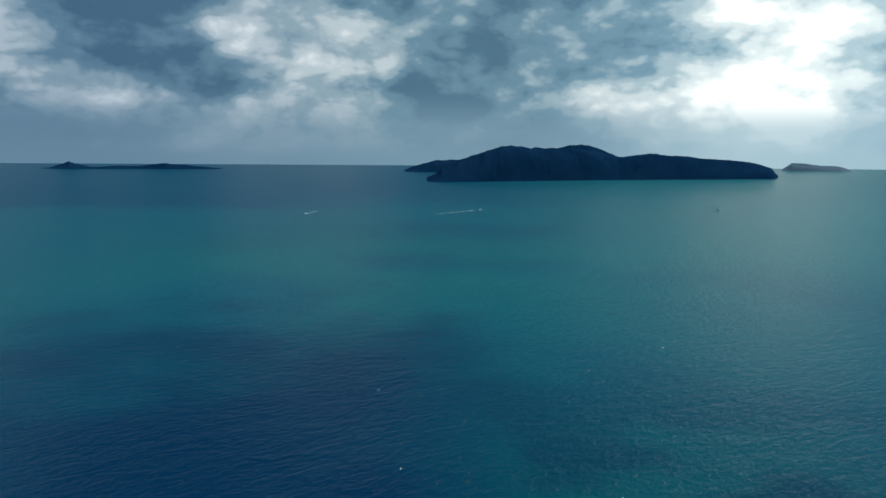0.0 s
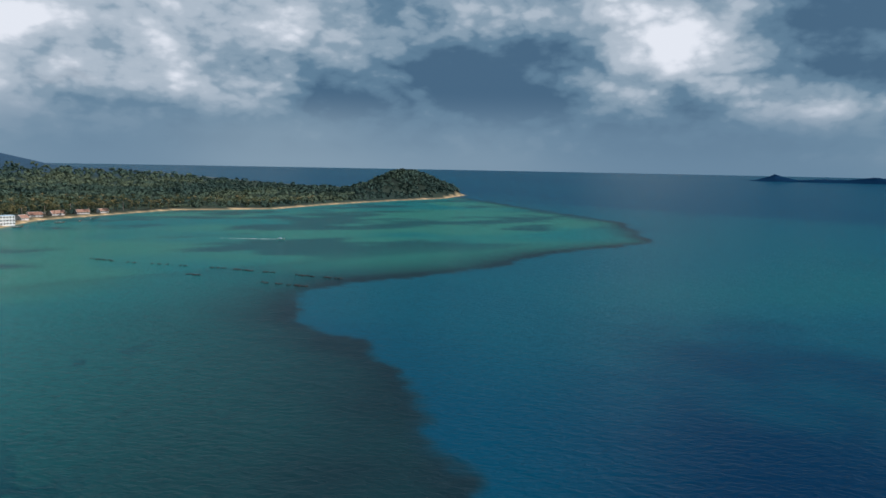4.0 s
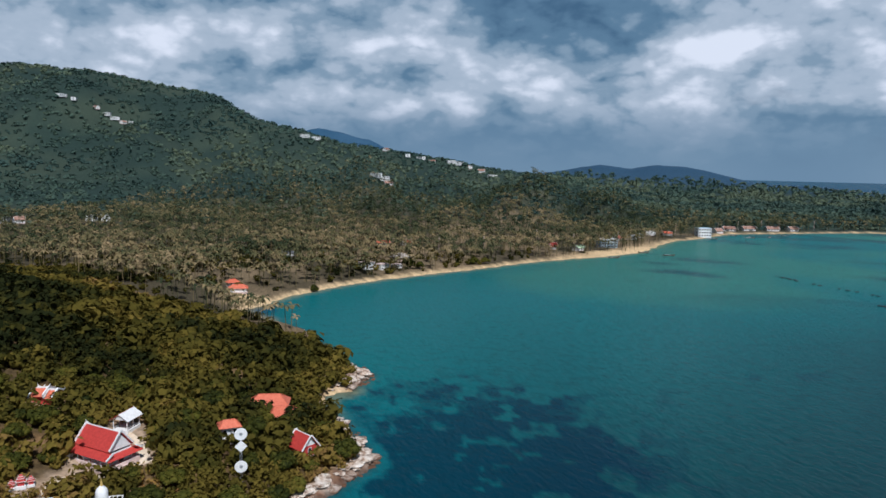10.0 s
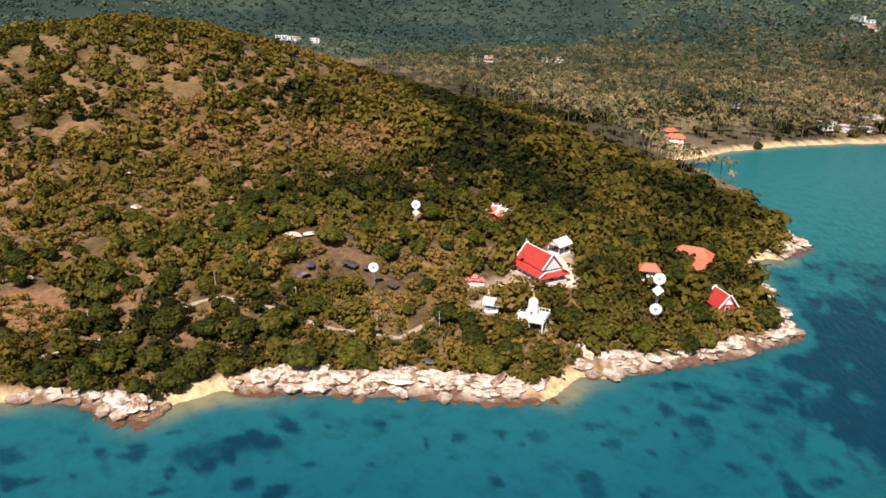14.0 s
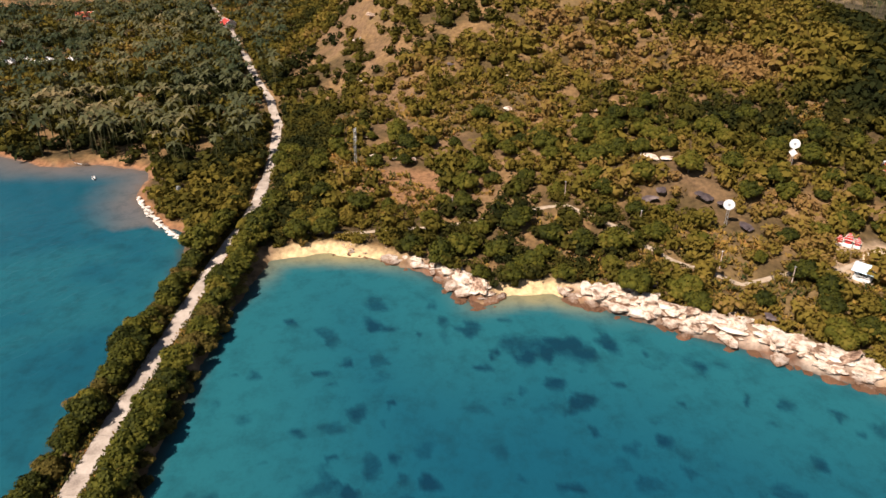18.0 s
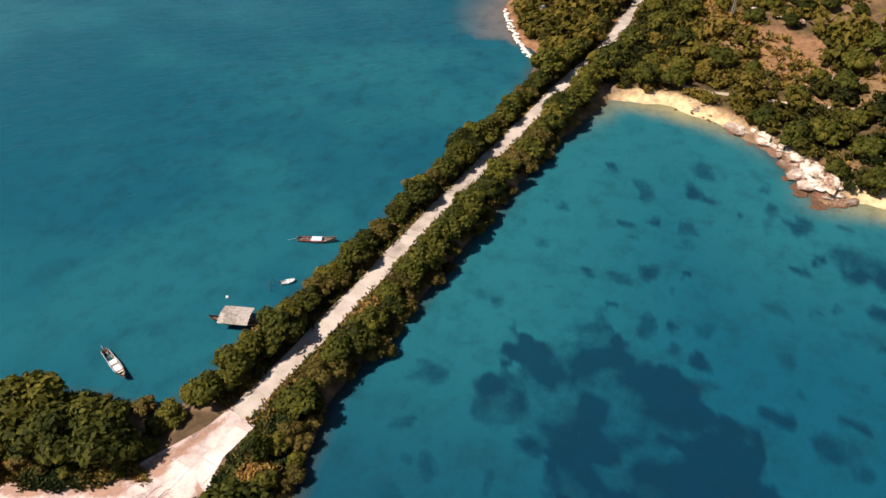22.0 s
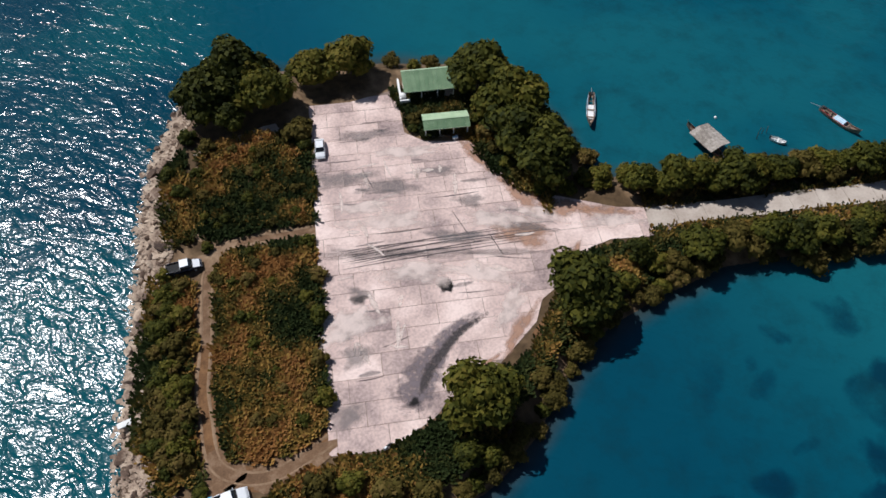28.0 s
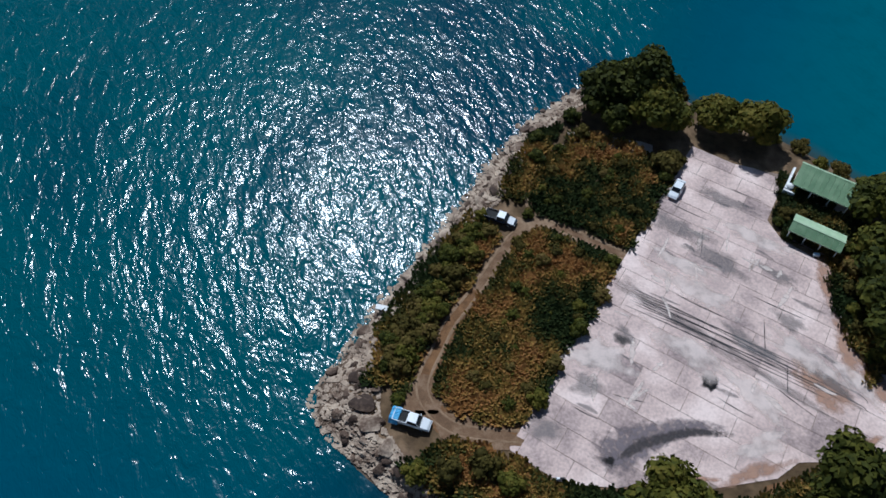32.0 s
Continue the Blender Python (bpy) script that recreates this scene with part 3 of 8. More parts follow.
def water_material():
    m = bpy.data.materials.new("sea_water")
    m.use_nodes = True
    nt = m.node_tree
    N, Lk = nt.nodes.new, nt.links.new
    p = nt.nodes["Principled BSDF"]
    a, chop = N("ShaderNodeAttribute"), N("ShaderNodeAttribute")
    a.attribute_name, chop.attribute_name = "ground", "chop"
    # coral heads with ragged edges, where the mesh says that they grow
    cv, cn, cs, ct, cm, co = N("ShaderNodeAttribute"), N("ShaderNodeTexNoise"), N("ShaderNodeMath"), N("ShaderNodeMapRange"), N("ShaderNodeMix"), N("ShaderNodeTexCoord")
    cv.attribute_name = "coral"
    cn.inputs["Scale"].default_value, cn.inputs["Detail"].default_value, cn.inputs["Roughness"].default_value = 0.45, 8.0, 0.7
    Lk(co.outputs["Object"], cn.inputs["Vector"])
    cs.operation = "MULTIPLY_ADD"
    Lk(cn.outputs["Fac"], cs.inputs[0])
    cs.inputs[1].default_value = 0.8
    Lk(cv.outputs["Fac"], cs.inputs[2])
    ct.inputs[1].default_value, ct.inputs[2].default_value, ct.inputs[4].default_value = 0.62, 1.22, 0.80
    Lk(cs.outputs[0], ct.inputs[0])
    cm.data_type = "RGBA"
    Lk(ct.outputs[0], cm.inputs[0])
    Lk(a.outputs["Color"], cm.inputs[6])
    cm.inputs[7].default_value = (0.0018, 0.020, 0.044, 1)
    # broken coral and weed that mottles the bottom
    sv, sn, sr, sm, sx = N("ShaderNodeAttribute"), N("ShaderNodeTexNoise"), N("ShaderNodeMapRange"), N("ShaderNodeMath"), N("ShaderNodeMix")
    sv.attribute_name = "speckle"
    sn.inputs["Scale"].default_value, sn.inputs["Detail"].default_value, sn.inputs["Roughness"].default_value = 0.16, 7.0, 0.72
    Lk(co.outputs["Object"], sn.inputs["Vector"])
    sr.inputs[1].default_value, sr.inputs[2].default_value, sr.inputs[4].default_value = 0.47, 0.68, 0.42
    Lk(sn.outputs["Fac"], sr.inputs[0])
    sm.operation = "MULTIPLY"
    Lk(sr.outputs[0], sm.inputs[0])
    Lk(sv.outputs["Fac"], sm.inputs[1])
    sx.data_type = "RGBA"
    Lk(sm.outputs[0], sx.inputs[0])
    Lk(cm.outputs[2], sx.inputs[6])
    sx.inputs[7].default_value = (0.005, 0.024, 0.034, 1)
    Lk(sx.outputs[2], p.inputs["Base Color"])
    p.inputs["Roughness"].default_value, p.inputs["Specular IOR Level"].default_value = 0.6, 0.0
    # gloss: limited at low angles, where steep wavelets face the eye
    fr, up, cap, gl, mx = N("ShaderNodeFresnel"), N("ShaderNodeMath"), N("ShaderNodeMath"), N("ShaderNodeBsdfGlossy"), N("ShaderNodeMixShader")
    fr.inputs["IOR"].default_value = 1.33
    up.operation, cap.operation = "MULTIPLY_ADD", "MINIMUM"
    up.inputs[1].default_value, cap.inputs[1].default_value = 0.38, 0.30
    up.inputs[2].default_value = 0.010
    gl.inputs["Roughness"].default_value = 0.16
    Lk(fr.outputs[0], up.inputs[0])
    Lk(up.outputs[0], cap.inputs[0])
    Lk(cap.outputs[0], mx.inputs[0])
    Lk(p.outputs[0], mx.inputs[1])
    Lk(gl.outputs[0], mx.inputs[2])
    Lk(mx.outputs[0], nt.nodes["Material Output"].inputs[0])
    co = N("ShaderNodeTexCoord")
    total = None
    for size, amp, detail, turn, squash in ((0.12, 0.55, 2.0, 118, 2.4), (0.42, 0.62, 3.0, 131, 2.0), (1.1, 0.15, 2.0, 150, 1.7)):
        mp, n = N("ShaderNodeMapping"), N("ShaderNodeTexNoise")
        # crests drawn out along one heading
        mp.vector_type = "TEXTURE"
        mp.inputs["Rotation"].default_value[2] = radians(turn)
        mp.inputs["Scale"].default_value = (squash, 1, 1)
        Lk(co.outputs["Object"], mp.inputs[0])
        Lk(mp.outputs[0], n.inputs["Vector"])
        n.inputs["Scale"].default_value, n.inputs["Detail"].default_value, n.inputs["Distortion"].default_value = size, detail, 0.6
        k = N("ShaderNodeMath")
        k.operation = "MULTIPLY"
        Lk(n.outputs["Fac"], k.inputs[0])
        k.inputs[1].default_value = amp
        if total is None:
            total = k.outputs[0]
        else:
            s = N("ShaderNodeMath")
            Lk(total, s.inputs[0])
            Lk(k.outputs[0], s.inputs[1])
            total = s.outputs[0]
    h = N("ShaderNodeMath")
    h.operation = "MULTIPLY"
    Lk(total, h.inputs[0])
    Lk(chop.outputs["Fac"], h.inputs[1])
    b = N("ShaderNodeBump")
    b.inputs["Strength"].default_value, b.inputs["Distance"].default_value = 1.0, 1.0
    Lk(h.outputs[0], b.inputs["Height"])
    for node in (p, gl, fr):
        Lk(b.outputs[0], node.inputs["Normal"])
    return m


def build_sea():
    x, y, f = rings(8, 4950, 0.0165, 700)
    n = len(x)
    r, az = np.hypot(x, y), np.degrees(np.arctan2(y, x)) % 360
    d = coast(x, y)
    out = -d
    keep = (out > -8)[f].any(1)
    f = f[keep]
    used, inv = np.unique(f, return_inverse=True)
    x, y, r, az, out = x[used], y[used], r[used], az[used], out[used]
    n = len(x)
    big, mid = fbm(x, y, 160, 4, 51), fbm(x, y, 45, 4, 52)
    c = mixc(col((0.0025, 0.055, 0.105), n), (0.004, 0.083, 0.124), smooth(0.38, 0.66, fbm(x, y, 420, 4, 53)) * smooth(60, 600, r))
    # teal patch of water, with some sky sheen painted into its colour
    c = mixc(c, (0.008, 0.104, 0.122), 0.85 * bell(x, y, 650, 60, 260, 200, 20) * smooth(0.3, 0.6, big))
    c = mixc(c, (0.003, 0.056, 0.108), 0.85 * smooth(900, 2600, r))
    # the reef flat off the long beach, with its dark rim
    reef = signed(x, y, REEF) + (mid - 0.5) * 30 + (fbm(x, y, 9, 3, 57) - 0.5) * 8
    flat = smooth(-4, 12, reef)
    light = mixc(col((0.009, 0.130, 0.140), n), (0.030, 0.158, 0.132), smooth(0.4, 0.65, fbm(x, y, 220, 4, 54)) * smooth(250, 700, y))
    light = mixc(light, (0.007, 0.066, 0.074), 0.75 * smooth(420, 200, r + (mid - 0.5) * 120) * smooth(98, 74, az))
    c = mixc(c, light, flat)
    rim = smooth(112, 90, az) * np.exp(-np.clip(reef - 8, 0, None) / np.interp(r, [150, 350, 520, 900], [200, 130, 70, 26])) * smooth(-4, 4, reef)
    c = mixc(c, (0.009, 0.023, 0.032), np.clip(rim * (0.95 + 0.6 * (mid - 0.5)), 0, 0.95))
    c = mixc(c, (0.010, 0.058, 0.074), 0.8 * smooth(0.52, 0.66, fbm(x * 0.5 + y * 0.15, y, 70, 4, 55)) * flat * smooth(500, 700, y))
    # the small bay inside the point and the lagoon behind the causeway
    bay = smooth(60, 120, 360 - np.hypot(x + 110, (y - 60) * 0.9) - 100) * smooth(95, 120, az) * smooth(250, 225, az)
    bay_c = mixc(col((0.003, 0.070, 0.108), n), (0.013, 0.128, 0.146), smooth(60, 6, out) * 0.7)
    bay_c = mixc(bay_c, (0.002, 0.044, 0.080), 0.85 * smooth(-95, -35, x) * smooth(95, 40, y))
    c = mixc(c, bay_c, bay)
    side = (y + 31 + (x + 110) * 0.18) < -14
    side = np.where(x > -60, smooth(-30, -95, y), side)
    lagoon = smooth(30, 60, 560 - np.hypot(x + 120, y + 60)) * side * smooth(12, -40, x)
    c = mixc(c, mixc(col((0.004, 0.070, 0.104), n), (0.008, 0.094, 0.122), smooth(0.4, 0.65, mid)), lagoon)
    # coral heads
    warp_x, warp_y = x + 9 * (fbm(x, y, 16, 3, 61) - 0.5), y + 9 * (fbm(x, y, 16, 3, 62) - 0.5)
    # rounded heads: distance to scattered centres, a cell each
    cell, heads = 7.5, np.zeros(n)
    wx, wy = warp_x + 4 * (fbm(x, y, 5, 2, 64) - 0.5), warp_y + 4 * (fbm(x, y, 5, 2, 65) - 0.5)
    ci, cj = np.floor(wx / cell).astype(np.int64), np.floor(wy / cell).astype(np.int64)
    for di in (-1, 0, 1):
        for dj in (-1, 0, 1):
            px_ = (ci + di + 0.15 + 0.7 * hash2(ci + di, cj + dj, 77)) * cell
            py_ = (cj + dj + 0.15 + 0.7 * hash2(ci + di, cj + dj, 78)) * cell
            size = cell * (0.16 + 0.36 * hash2(ci + di, cj + dj, 79))
            heads = np.maximum(heads, smooth(1.15, 0.45, np.hypot(wx - px_, wy - py_) / size) * (0.25 + 0.75 * hash2(ci + di, cj + dj, 80)) * (hash2(ci + di, cj + dj, 81) > 0.18))
    crowd = np.clip(0.8 * bell(x, y, -88, 14, 42, 36, 40) + 0.9 * bell(x, y, -108, 34, 34, 24, 50) + bell(x, y, -60, 60, 26, 36) + 0.5 * bell(x, y, -125, 5, 34, 16) + 0.9 * bell(x, y, -60, 140, 32, 70) + 0.8 * bell(x, y, -60, 250, 45, 50), 0, 1.0) * (0.55 + 0.9 * mid)
    dense = smooth(0.43, 0.52, fbm(warp_x, warp_y, 9, 4, 66)) * np.clip(1.2 * bell(x, y, -38, 218, 32, 32) + 0.45 * bell(x, y, -50, 285, 30, 16), 0, 1) ** 0.5
    # the broad bed of weed off the tip, closed in its middle
    bed = signed(x, y, [(-72, 205), (-84, 240), (-67, 257), (-45, 249), (-26, 258), (-8, 232), (8, 205), (4, 170), (-36, 165), (-60, 178)])
    dense = np.maximum(dense, smooth(-3, 4, bed + (fbm(warp_x, warp_y, 22, 5, 74) - 0.5) * 52) * (0.30 + 0.62 * smooth(0.40, 0.54, fbm(warp_x, warp_y, 10, 4, 75))))
    # the large coral garden off the yard, ragged and broken by sandy gaps
    garden = signed(x, y, [(-66, -17), (-90, -22), (-97, -10), (-103, -3), (-96, 6), (-88, 16), (-74, 28), (-56, 26), (-42, 12), (-46, 0), (-56, -4)])
    garden = smooth(-2.5, 2.5, garden + (fbm(warp_x, warp_y, 15, 5, 71) - 0.5) * 46 + (fbm(x, y, 2.6, 3, 72) - 0.5) * 6)
    dense = np.maximum(dense, garden * (0.42 + 0.58 * smooth(0.32, 0.58, fbm(warp_x, warp_y, 9.0, 4, 73))))
    ribbon = smooth(0.40, 0.52, fbm(warp_x, warp_y, 14, 3, 67)) * bell(x, y, -130, 48, 28, 3.4, 70) * 0.75
    coral = np.clip(0.86 * heads * smooth(0.2, 0.6, crowd) + dense + ribbon + smooth(0.5, 0.6, fbm(warp_x, warp_y, 14, 3, 68)) * 0.6 * bell(x, y, 60, 345, 45, 10, 40), 0, 1) * smooth(3, 9, out) * (1 - lagoon)
    # shallows over sand
    sand = np.clip(bell(x, y, -184, 2, 9, 17) + bell(x, y, -150, 53, 9, 11) + bell(x, y, -97, 128, 7, 7) + bell(x, y, -108, 258, 8, 12) + 0.7 * (y > 380), 0, 1)
    c = mixc(c, (0.34, 0.27, 0.12), sand * smooth(9, 0, out) * 0.85)
    c = mixc(c, (0.045, 0.045, 0.036), 0.7 * smooth(3.5, 0, out) * (1 - sand) * (r < 500))
    # plume of red silt at the lagoon's far shore
    c = mixc(c, (0.20, 0.14, 0.11), 0.55 * smooth(22, 2, out) * (x < -215) * (y < -40))
    # the outer side of the spit: deep and choppy
    outer = smooth(-20, 25, x) * smooth(20, -30, y)
    c = mixc(c, mixc(col((0.002, 0.034, 0.060), n), (0.004, 0.068, 0.086), smooth(0.35, 0.65, mid)), outer * smooth(400, 120, r))
    # the sky's pale sheen put into the water colour, far out
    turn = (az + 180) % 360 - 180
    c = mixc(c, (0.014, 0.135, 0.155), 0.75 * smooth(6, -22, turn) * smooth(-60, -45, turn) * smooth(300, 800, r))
    # darker blue right below, on the open side
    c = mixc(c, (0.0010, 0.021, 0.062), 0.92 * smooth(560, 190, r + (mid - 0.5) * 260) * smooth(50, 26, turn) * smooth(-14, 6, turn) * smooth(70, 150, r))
    chop = 0.24 + 0.08 * bay + 0.62 * np.maximum(outer, 0) + 1.05 * smooth(60, 250, x + y * 0.3) * (1 - 0.8 * outer) + 0.38 * flat
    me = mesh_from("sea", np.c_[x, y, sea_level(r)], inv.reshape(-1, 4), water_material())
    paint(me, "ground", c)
    paint(me, "chop", chop)
    paint(me, "coral", coral)
    paint(me, "speckle", np.clip(flat * smooth(700, 250, r) + 0.9 * bay + 0.5 * lagoon, 0, 1))
    return tagged(new("sea", me), "turquoise tropical sea with reef patches and deeper blue water", "sea", kind="structure")


build_ground()
build_sea()


def island(az0, az1, profile, r_left, r_right, width, seed, label, mat=None):
    """A wooded island far out: a ridge along the heading, its foot at the water."""
    n_az, n_r = int(abs(az1 - az0) * 12) + 8, 22
    az = np.linspace(az0, az1, n_az)
    rc = np.interp(az, [min(az0, az1), max(az0, az1)], [r_right, r_left])
    el = np.interp(az, *zip(*sorted(profile)))
    v = []
    for j in range(n_r):
        t = j / (n_r - 1) * 2 - 1
        r = rc + t * width
        lift = np.clip(EYE_H + rc * np.tan(np.radians(el)) - sea_level(rc), 0, None)
        bump = (fbm(az * 40, np.full_like(az, t * 130), 60, 4, seed) - 0.5) * 0.3
        wob = (fbm(az * 14, np.full_like(az, t * 26), 8, 4, seed + 3) - 0.5) * 12
        z = sea_level(r) - 1.5 + (lift + wob * (lift > 8)) * np.clip(1 - abs(t + bump * (1 - abs(t))) ** 1.7, 0, 1)
        v.append(np.c_[r * np.cos(np.radians(az)), r * np.sin(np.radians(az)), z])
    idx = np.arange(n_r * n_az).reshape(n_r, n_az)
    f = np.stack([idx[:-1, :-1], idx[:-1, 1:], idx[1:, 1:], idx[1:, :-1]], -1).reshape(-1, 4)
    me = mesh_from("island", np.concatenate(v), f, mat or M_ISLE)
    return tagged(new("island", me), label, "island", kind="structure")


# the blue haze of distance is put into the islands' base colour
M_ISLE = material("hazy_wooded_slope", [(0.2, (0.003, 0.017, 0.046)), (0.8, (0.008, 0.032, 0.078))], 0.006, 0.95, 0.25, fine=12, depth=6.0, spec=0.0)
# thicker haze painted as a paler base colour for the farthest island
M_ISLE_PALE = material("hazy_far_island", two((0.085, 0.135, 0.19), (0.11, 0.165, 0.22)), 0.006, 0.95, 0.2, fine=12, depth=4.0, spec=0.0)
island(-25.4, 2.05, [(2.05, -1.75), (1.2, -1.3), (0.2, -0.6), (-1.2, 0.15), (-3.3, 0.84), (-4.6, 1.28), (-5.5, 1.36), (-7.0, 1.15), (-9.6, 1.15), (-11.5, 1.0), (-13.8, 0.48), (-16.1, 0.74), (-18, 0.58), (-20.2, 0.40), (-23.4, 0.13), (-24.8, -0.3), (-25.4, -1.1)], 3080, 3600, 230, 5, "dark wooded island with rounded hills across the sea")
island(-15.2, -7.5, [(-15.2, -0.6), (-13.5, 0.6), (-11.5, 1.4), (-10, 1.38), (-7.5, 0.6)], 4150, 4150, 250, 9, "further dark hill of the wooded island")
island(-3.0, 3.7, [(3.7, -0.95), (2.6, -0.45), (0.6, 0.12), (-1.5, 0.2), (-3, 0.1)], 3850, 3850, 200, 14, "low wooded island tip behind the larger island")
# this ridge's base colour is painted haze blue
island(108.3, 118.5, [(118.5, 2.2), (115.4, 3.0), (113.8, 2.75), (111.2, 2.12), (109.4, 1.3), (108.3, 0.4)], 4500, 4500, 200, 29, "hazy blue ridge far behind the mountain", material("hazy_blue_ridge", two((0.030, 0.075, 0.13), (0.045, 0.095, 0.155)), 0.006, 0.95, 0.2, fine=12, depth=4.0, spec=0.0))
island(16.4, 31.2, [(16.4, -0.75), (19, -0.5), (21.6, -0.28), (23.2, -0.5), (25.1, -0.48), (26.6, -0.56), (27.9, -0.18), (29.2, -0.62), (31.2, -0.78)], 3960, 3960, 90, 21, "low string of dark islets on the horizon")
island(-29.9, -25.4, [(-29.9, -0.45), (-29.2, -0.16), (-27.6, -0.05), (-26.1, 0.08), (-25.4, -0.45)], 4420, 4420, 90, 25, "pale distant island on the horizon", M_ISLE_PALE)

# ---- plants ----
def part(name, me, parent=None, label="", m=None):
    """One mesh object under a thing or a part."""
    ob = new(name, me)
    if m is not None:
        ob.matrix_basis = m
    ob.parent = parent
    if label:
        tagged(ob, label)
    return ob


def ball(n=2):
    """A rounded cube of unit radius, as corners and faces."""
    v, f = [], []
    lin = np.linspace(-1, 1, n + 1)
    for axis in range(3):
        for sgn in (-1, 1):
            base = len(v)
            for a in lin:
                for b in lin:
                    p = [0.0, 0.0, 0.0]
                    p[axis], p[(axis + 1) % 3], p[(axis + 2) % 3] = sgn, a, b
                    p = np.array(p)
                    v.append(p / np.linalg.norm(p))
            for i in range(n):
                for j in range(n):
                    q = [base + i * (n + 1) + j, base + (i + 1) * (n + 1) + j, base + (i + 1) * (n + 1) + j + 1, base + i * (n + 1) + j + 1]
                    f.append(q if sgn > 0 else q[::-1])
    v, f = np.array(v), np.array(f)
    _, first, back = np.unique(np.round(v, 5), axis=0, return_index=True, return_inverse=True)
    return v[first], back.reshape(-1)[f]


BALL2, BALL1 = ball(2), ball(1)


def leaves(rng, lobes, n, size, under=-0.3):
    """Leaf clumps, each a bent four-cornered blade, over the skins of the lobes (x, y, z, radius, flatness)."""
    lobes = np.asarray(lobes, float)
    w = lobes[:, 3] ** 2
    k = rng.choice(len(lobes), n, p=w / w.sum())
    u = rng.normal(size=(n, 3))
    u /= np.linalg.norm(u, axis=1)[:, None]
    u[:, 2] = np.where(u[:, 2] < under, -u[:, 2], u[:, 2])
    L = lobes[k]
    p = L[:, :3] + u * (L[:, 3] * rng.uniform(0.82, 1.10, n))[:, None] * np.c_[np.ones(n), np.ones(n), L[:, 4]]
    nrm = u + rng.normal(size=(n, 3)) * 0.45 + (0, 0, 0.35)
    nrm /= np.linalg.norm(nrm, axis=1)[:, None]
    t1 = np.cross(nrm, rng.normal(size=(n, 3)))
    t1 /= np.linalg.norm(t1, axis=1)[:, None] + 1e-9
    t2 = np.cross(nrm, t1)
    s = (size * rng.uniform(0.6, 1.4, n))[:, None]
    v = np.stack([p - t1 * s, p + t2 * s * 0.62 + nrm * s * 0.18, p + t1 * s, p - t2 * s * 0.62 + nrm * s * 0.18], 1).reshape(-1, 3)
    f = np.arange(4 * n).reshape(n, 4)
    return v, f


def cores(lobes, shrink=0.86, unit=BALL2):
    v, f, base = [], [], 0
    for x, y, z, r, flat in lobes:
        v.append(unit[0] * (r * shrink, r * shrink, r * shrink * flat) + (x, y, z))
        f.append(unit[1] + base)
        base += len(unit[0])
    return np.concatenate(v), np.concatenate(f)


def joined(*pieces):
    v, f, base = [], [], 0
    for a, b in pieces:
        v.append(a)
        f.append(b + base)
        base += len(a)
    return np.concatenate(v), np.concatenate(f)


def crown_lobes(rng, radius, tall, count):
    """Lobes of an uneven crown that spreads from about the trunk's top."""
    out = [(0, 0, tall * 0.62, radius * 0.62, 0.85)]
    for i in range(count):
        a = 2 * math.pi * (i + rng.uniform(-0.3, 0.3)) / count
        d = radius * rng.uniform(0.42, 0.72)
        out.append((d * math.cos(a), d * math.sin(a), tall * rng.uniform(0.38, 0.72), radius * rng.uniform(0.34, 0.52), rng.uniform(0.7, 0.95)))
    out.append((radius * rng.uniform(-0.2, 0.2), radius * rng.uniform(-0.2, 0.2), tall * 0.82, radius * 0.40, 0.8))
    return out


def limb_tube(points, radii, n=6):
    v, f = [], []
    for (x, y, z), r in zip(points, radii):
        for i in range(n):
            a = 2 * math.pi * i / n
            v.append((x + r * math.cos(a), y + r * math.sin(a), z))
    for s in range(len(points) - 1):
        for i in range(n):
            f.append((s * n + i, s * n + (i + 1) % n, (s + 1) * n + (i + 1) % n, (s + 1) * n + i))
    return np.array(v, float), np.array(f)


def trunk_mesh(rng, tall, radius, limbs):
    pieces = [limb_tube([(0, 0, -0.4), (0.05, 0.02, tall * 0.25), (0.1, 0.0, tall * 0.6)], [0.05 * tall, 0.036 * tall, 0.02 * tall])]
    for i in range(limbs):
        a = 2 * math.pi * i / limbs + rng.uniform(-0.4, 0.4)
        d = radius * 0.6
        pieces.append(limb_tube([(0.05, 0.02, tall * 0.22), (d * 0.5 * math.cos(a), d * 0.5 * math.sin(a), tall * 0.42), (d * math.cos(a), d * math.sin(a), tall * 0.6)], [0.026 * tall, 0.018 * tall, 0.008 * tall], 5))
    v, f = joined(*pieces)
    return mesh_from("trunk", v, f, M_BARK)


def make_tree(kind, label, category, radius, tall, n_lobes, n_leaf, leaf, seed, group, mat=None):
    rng = np.random.default_rng(seed)
    lobes = crown_lobes(rng, radius, tall, n_lobes)
    v, f = joined(cores(lobes), leaves(rng, lobes, n_leaf, leaf))
    root = tagged(new(kind), label, category, group)
    part("trunk", trunk_mesh(rng, tall, radius, 5), root)
    part("crown", mesh_from("crown", v, f, mat or M_LEAF, True), root)
    return root


def ground_z(x, y):
    return float(height(np.array([x]), np.array([y]))[0])


class Grove:
    """Turns a few model plants into many: the first copy is the model itself."""

    def __init__(self, models):
        self.models, self.used, self.base = models, set(), [tuple(m.scale) for m in models]

    def put(self, i, x, y, scale, turn, sink=0.1):
        i %= len(self.models)
        z = ground_z(x, y) - sink
        ob = self.models[i]
        if i in self.used:
            ob = copy_thing(ob, pose(0, 0, 0))
        self.used.add(i)
        ob.matrix_basis = pose(x, y, z, 0, 0, turn) @ Matrix.Diagonal((scale, scale, scale * (0.92 + 0.16 * ((i * 7 + int(turn)) % 5) / 4), 1))
        return ob


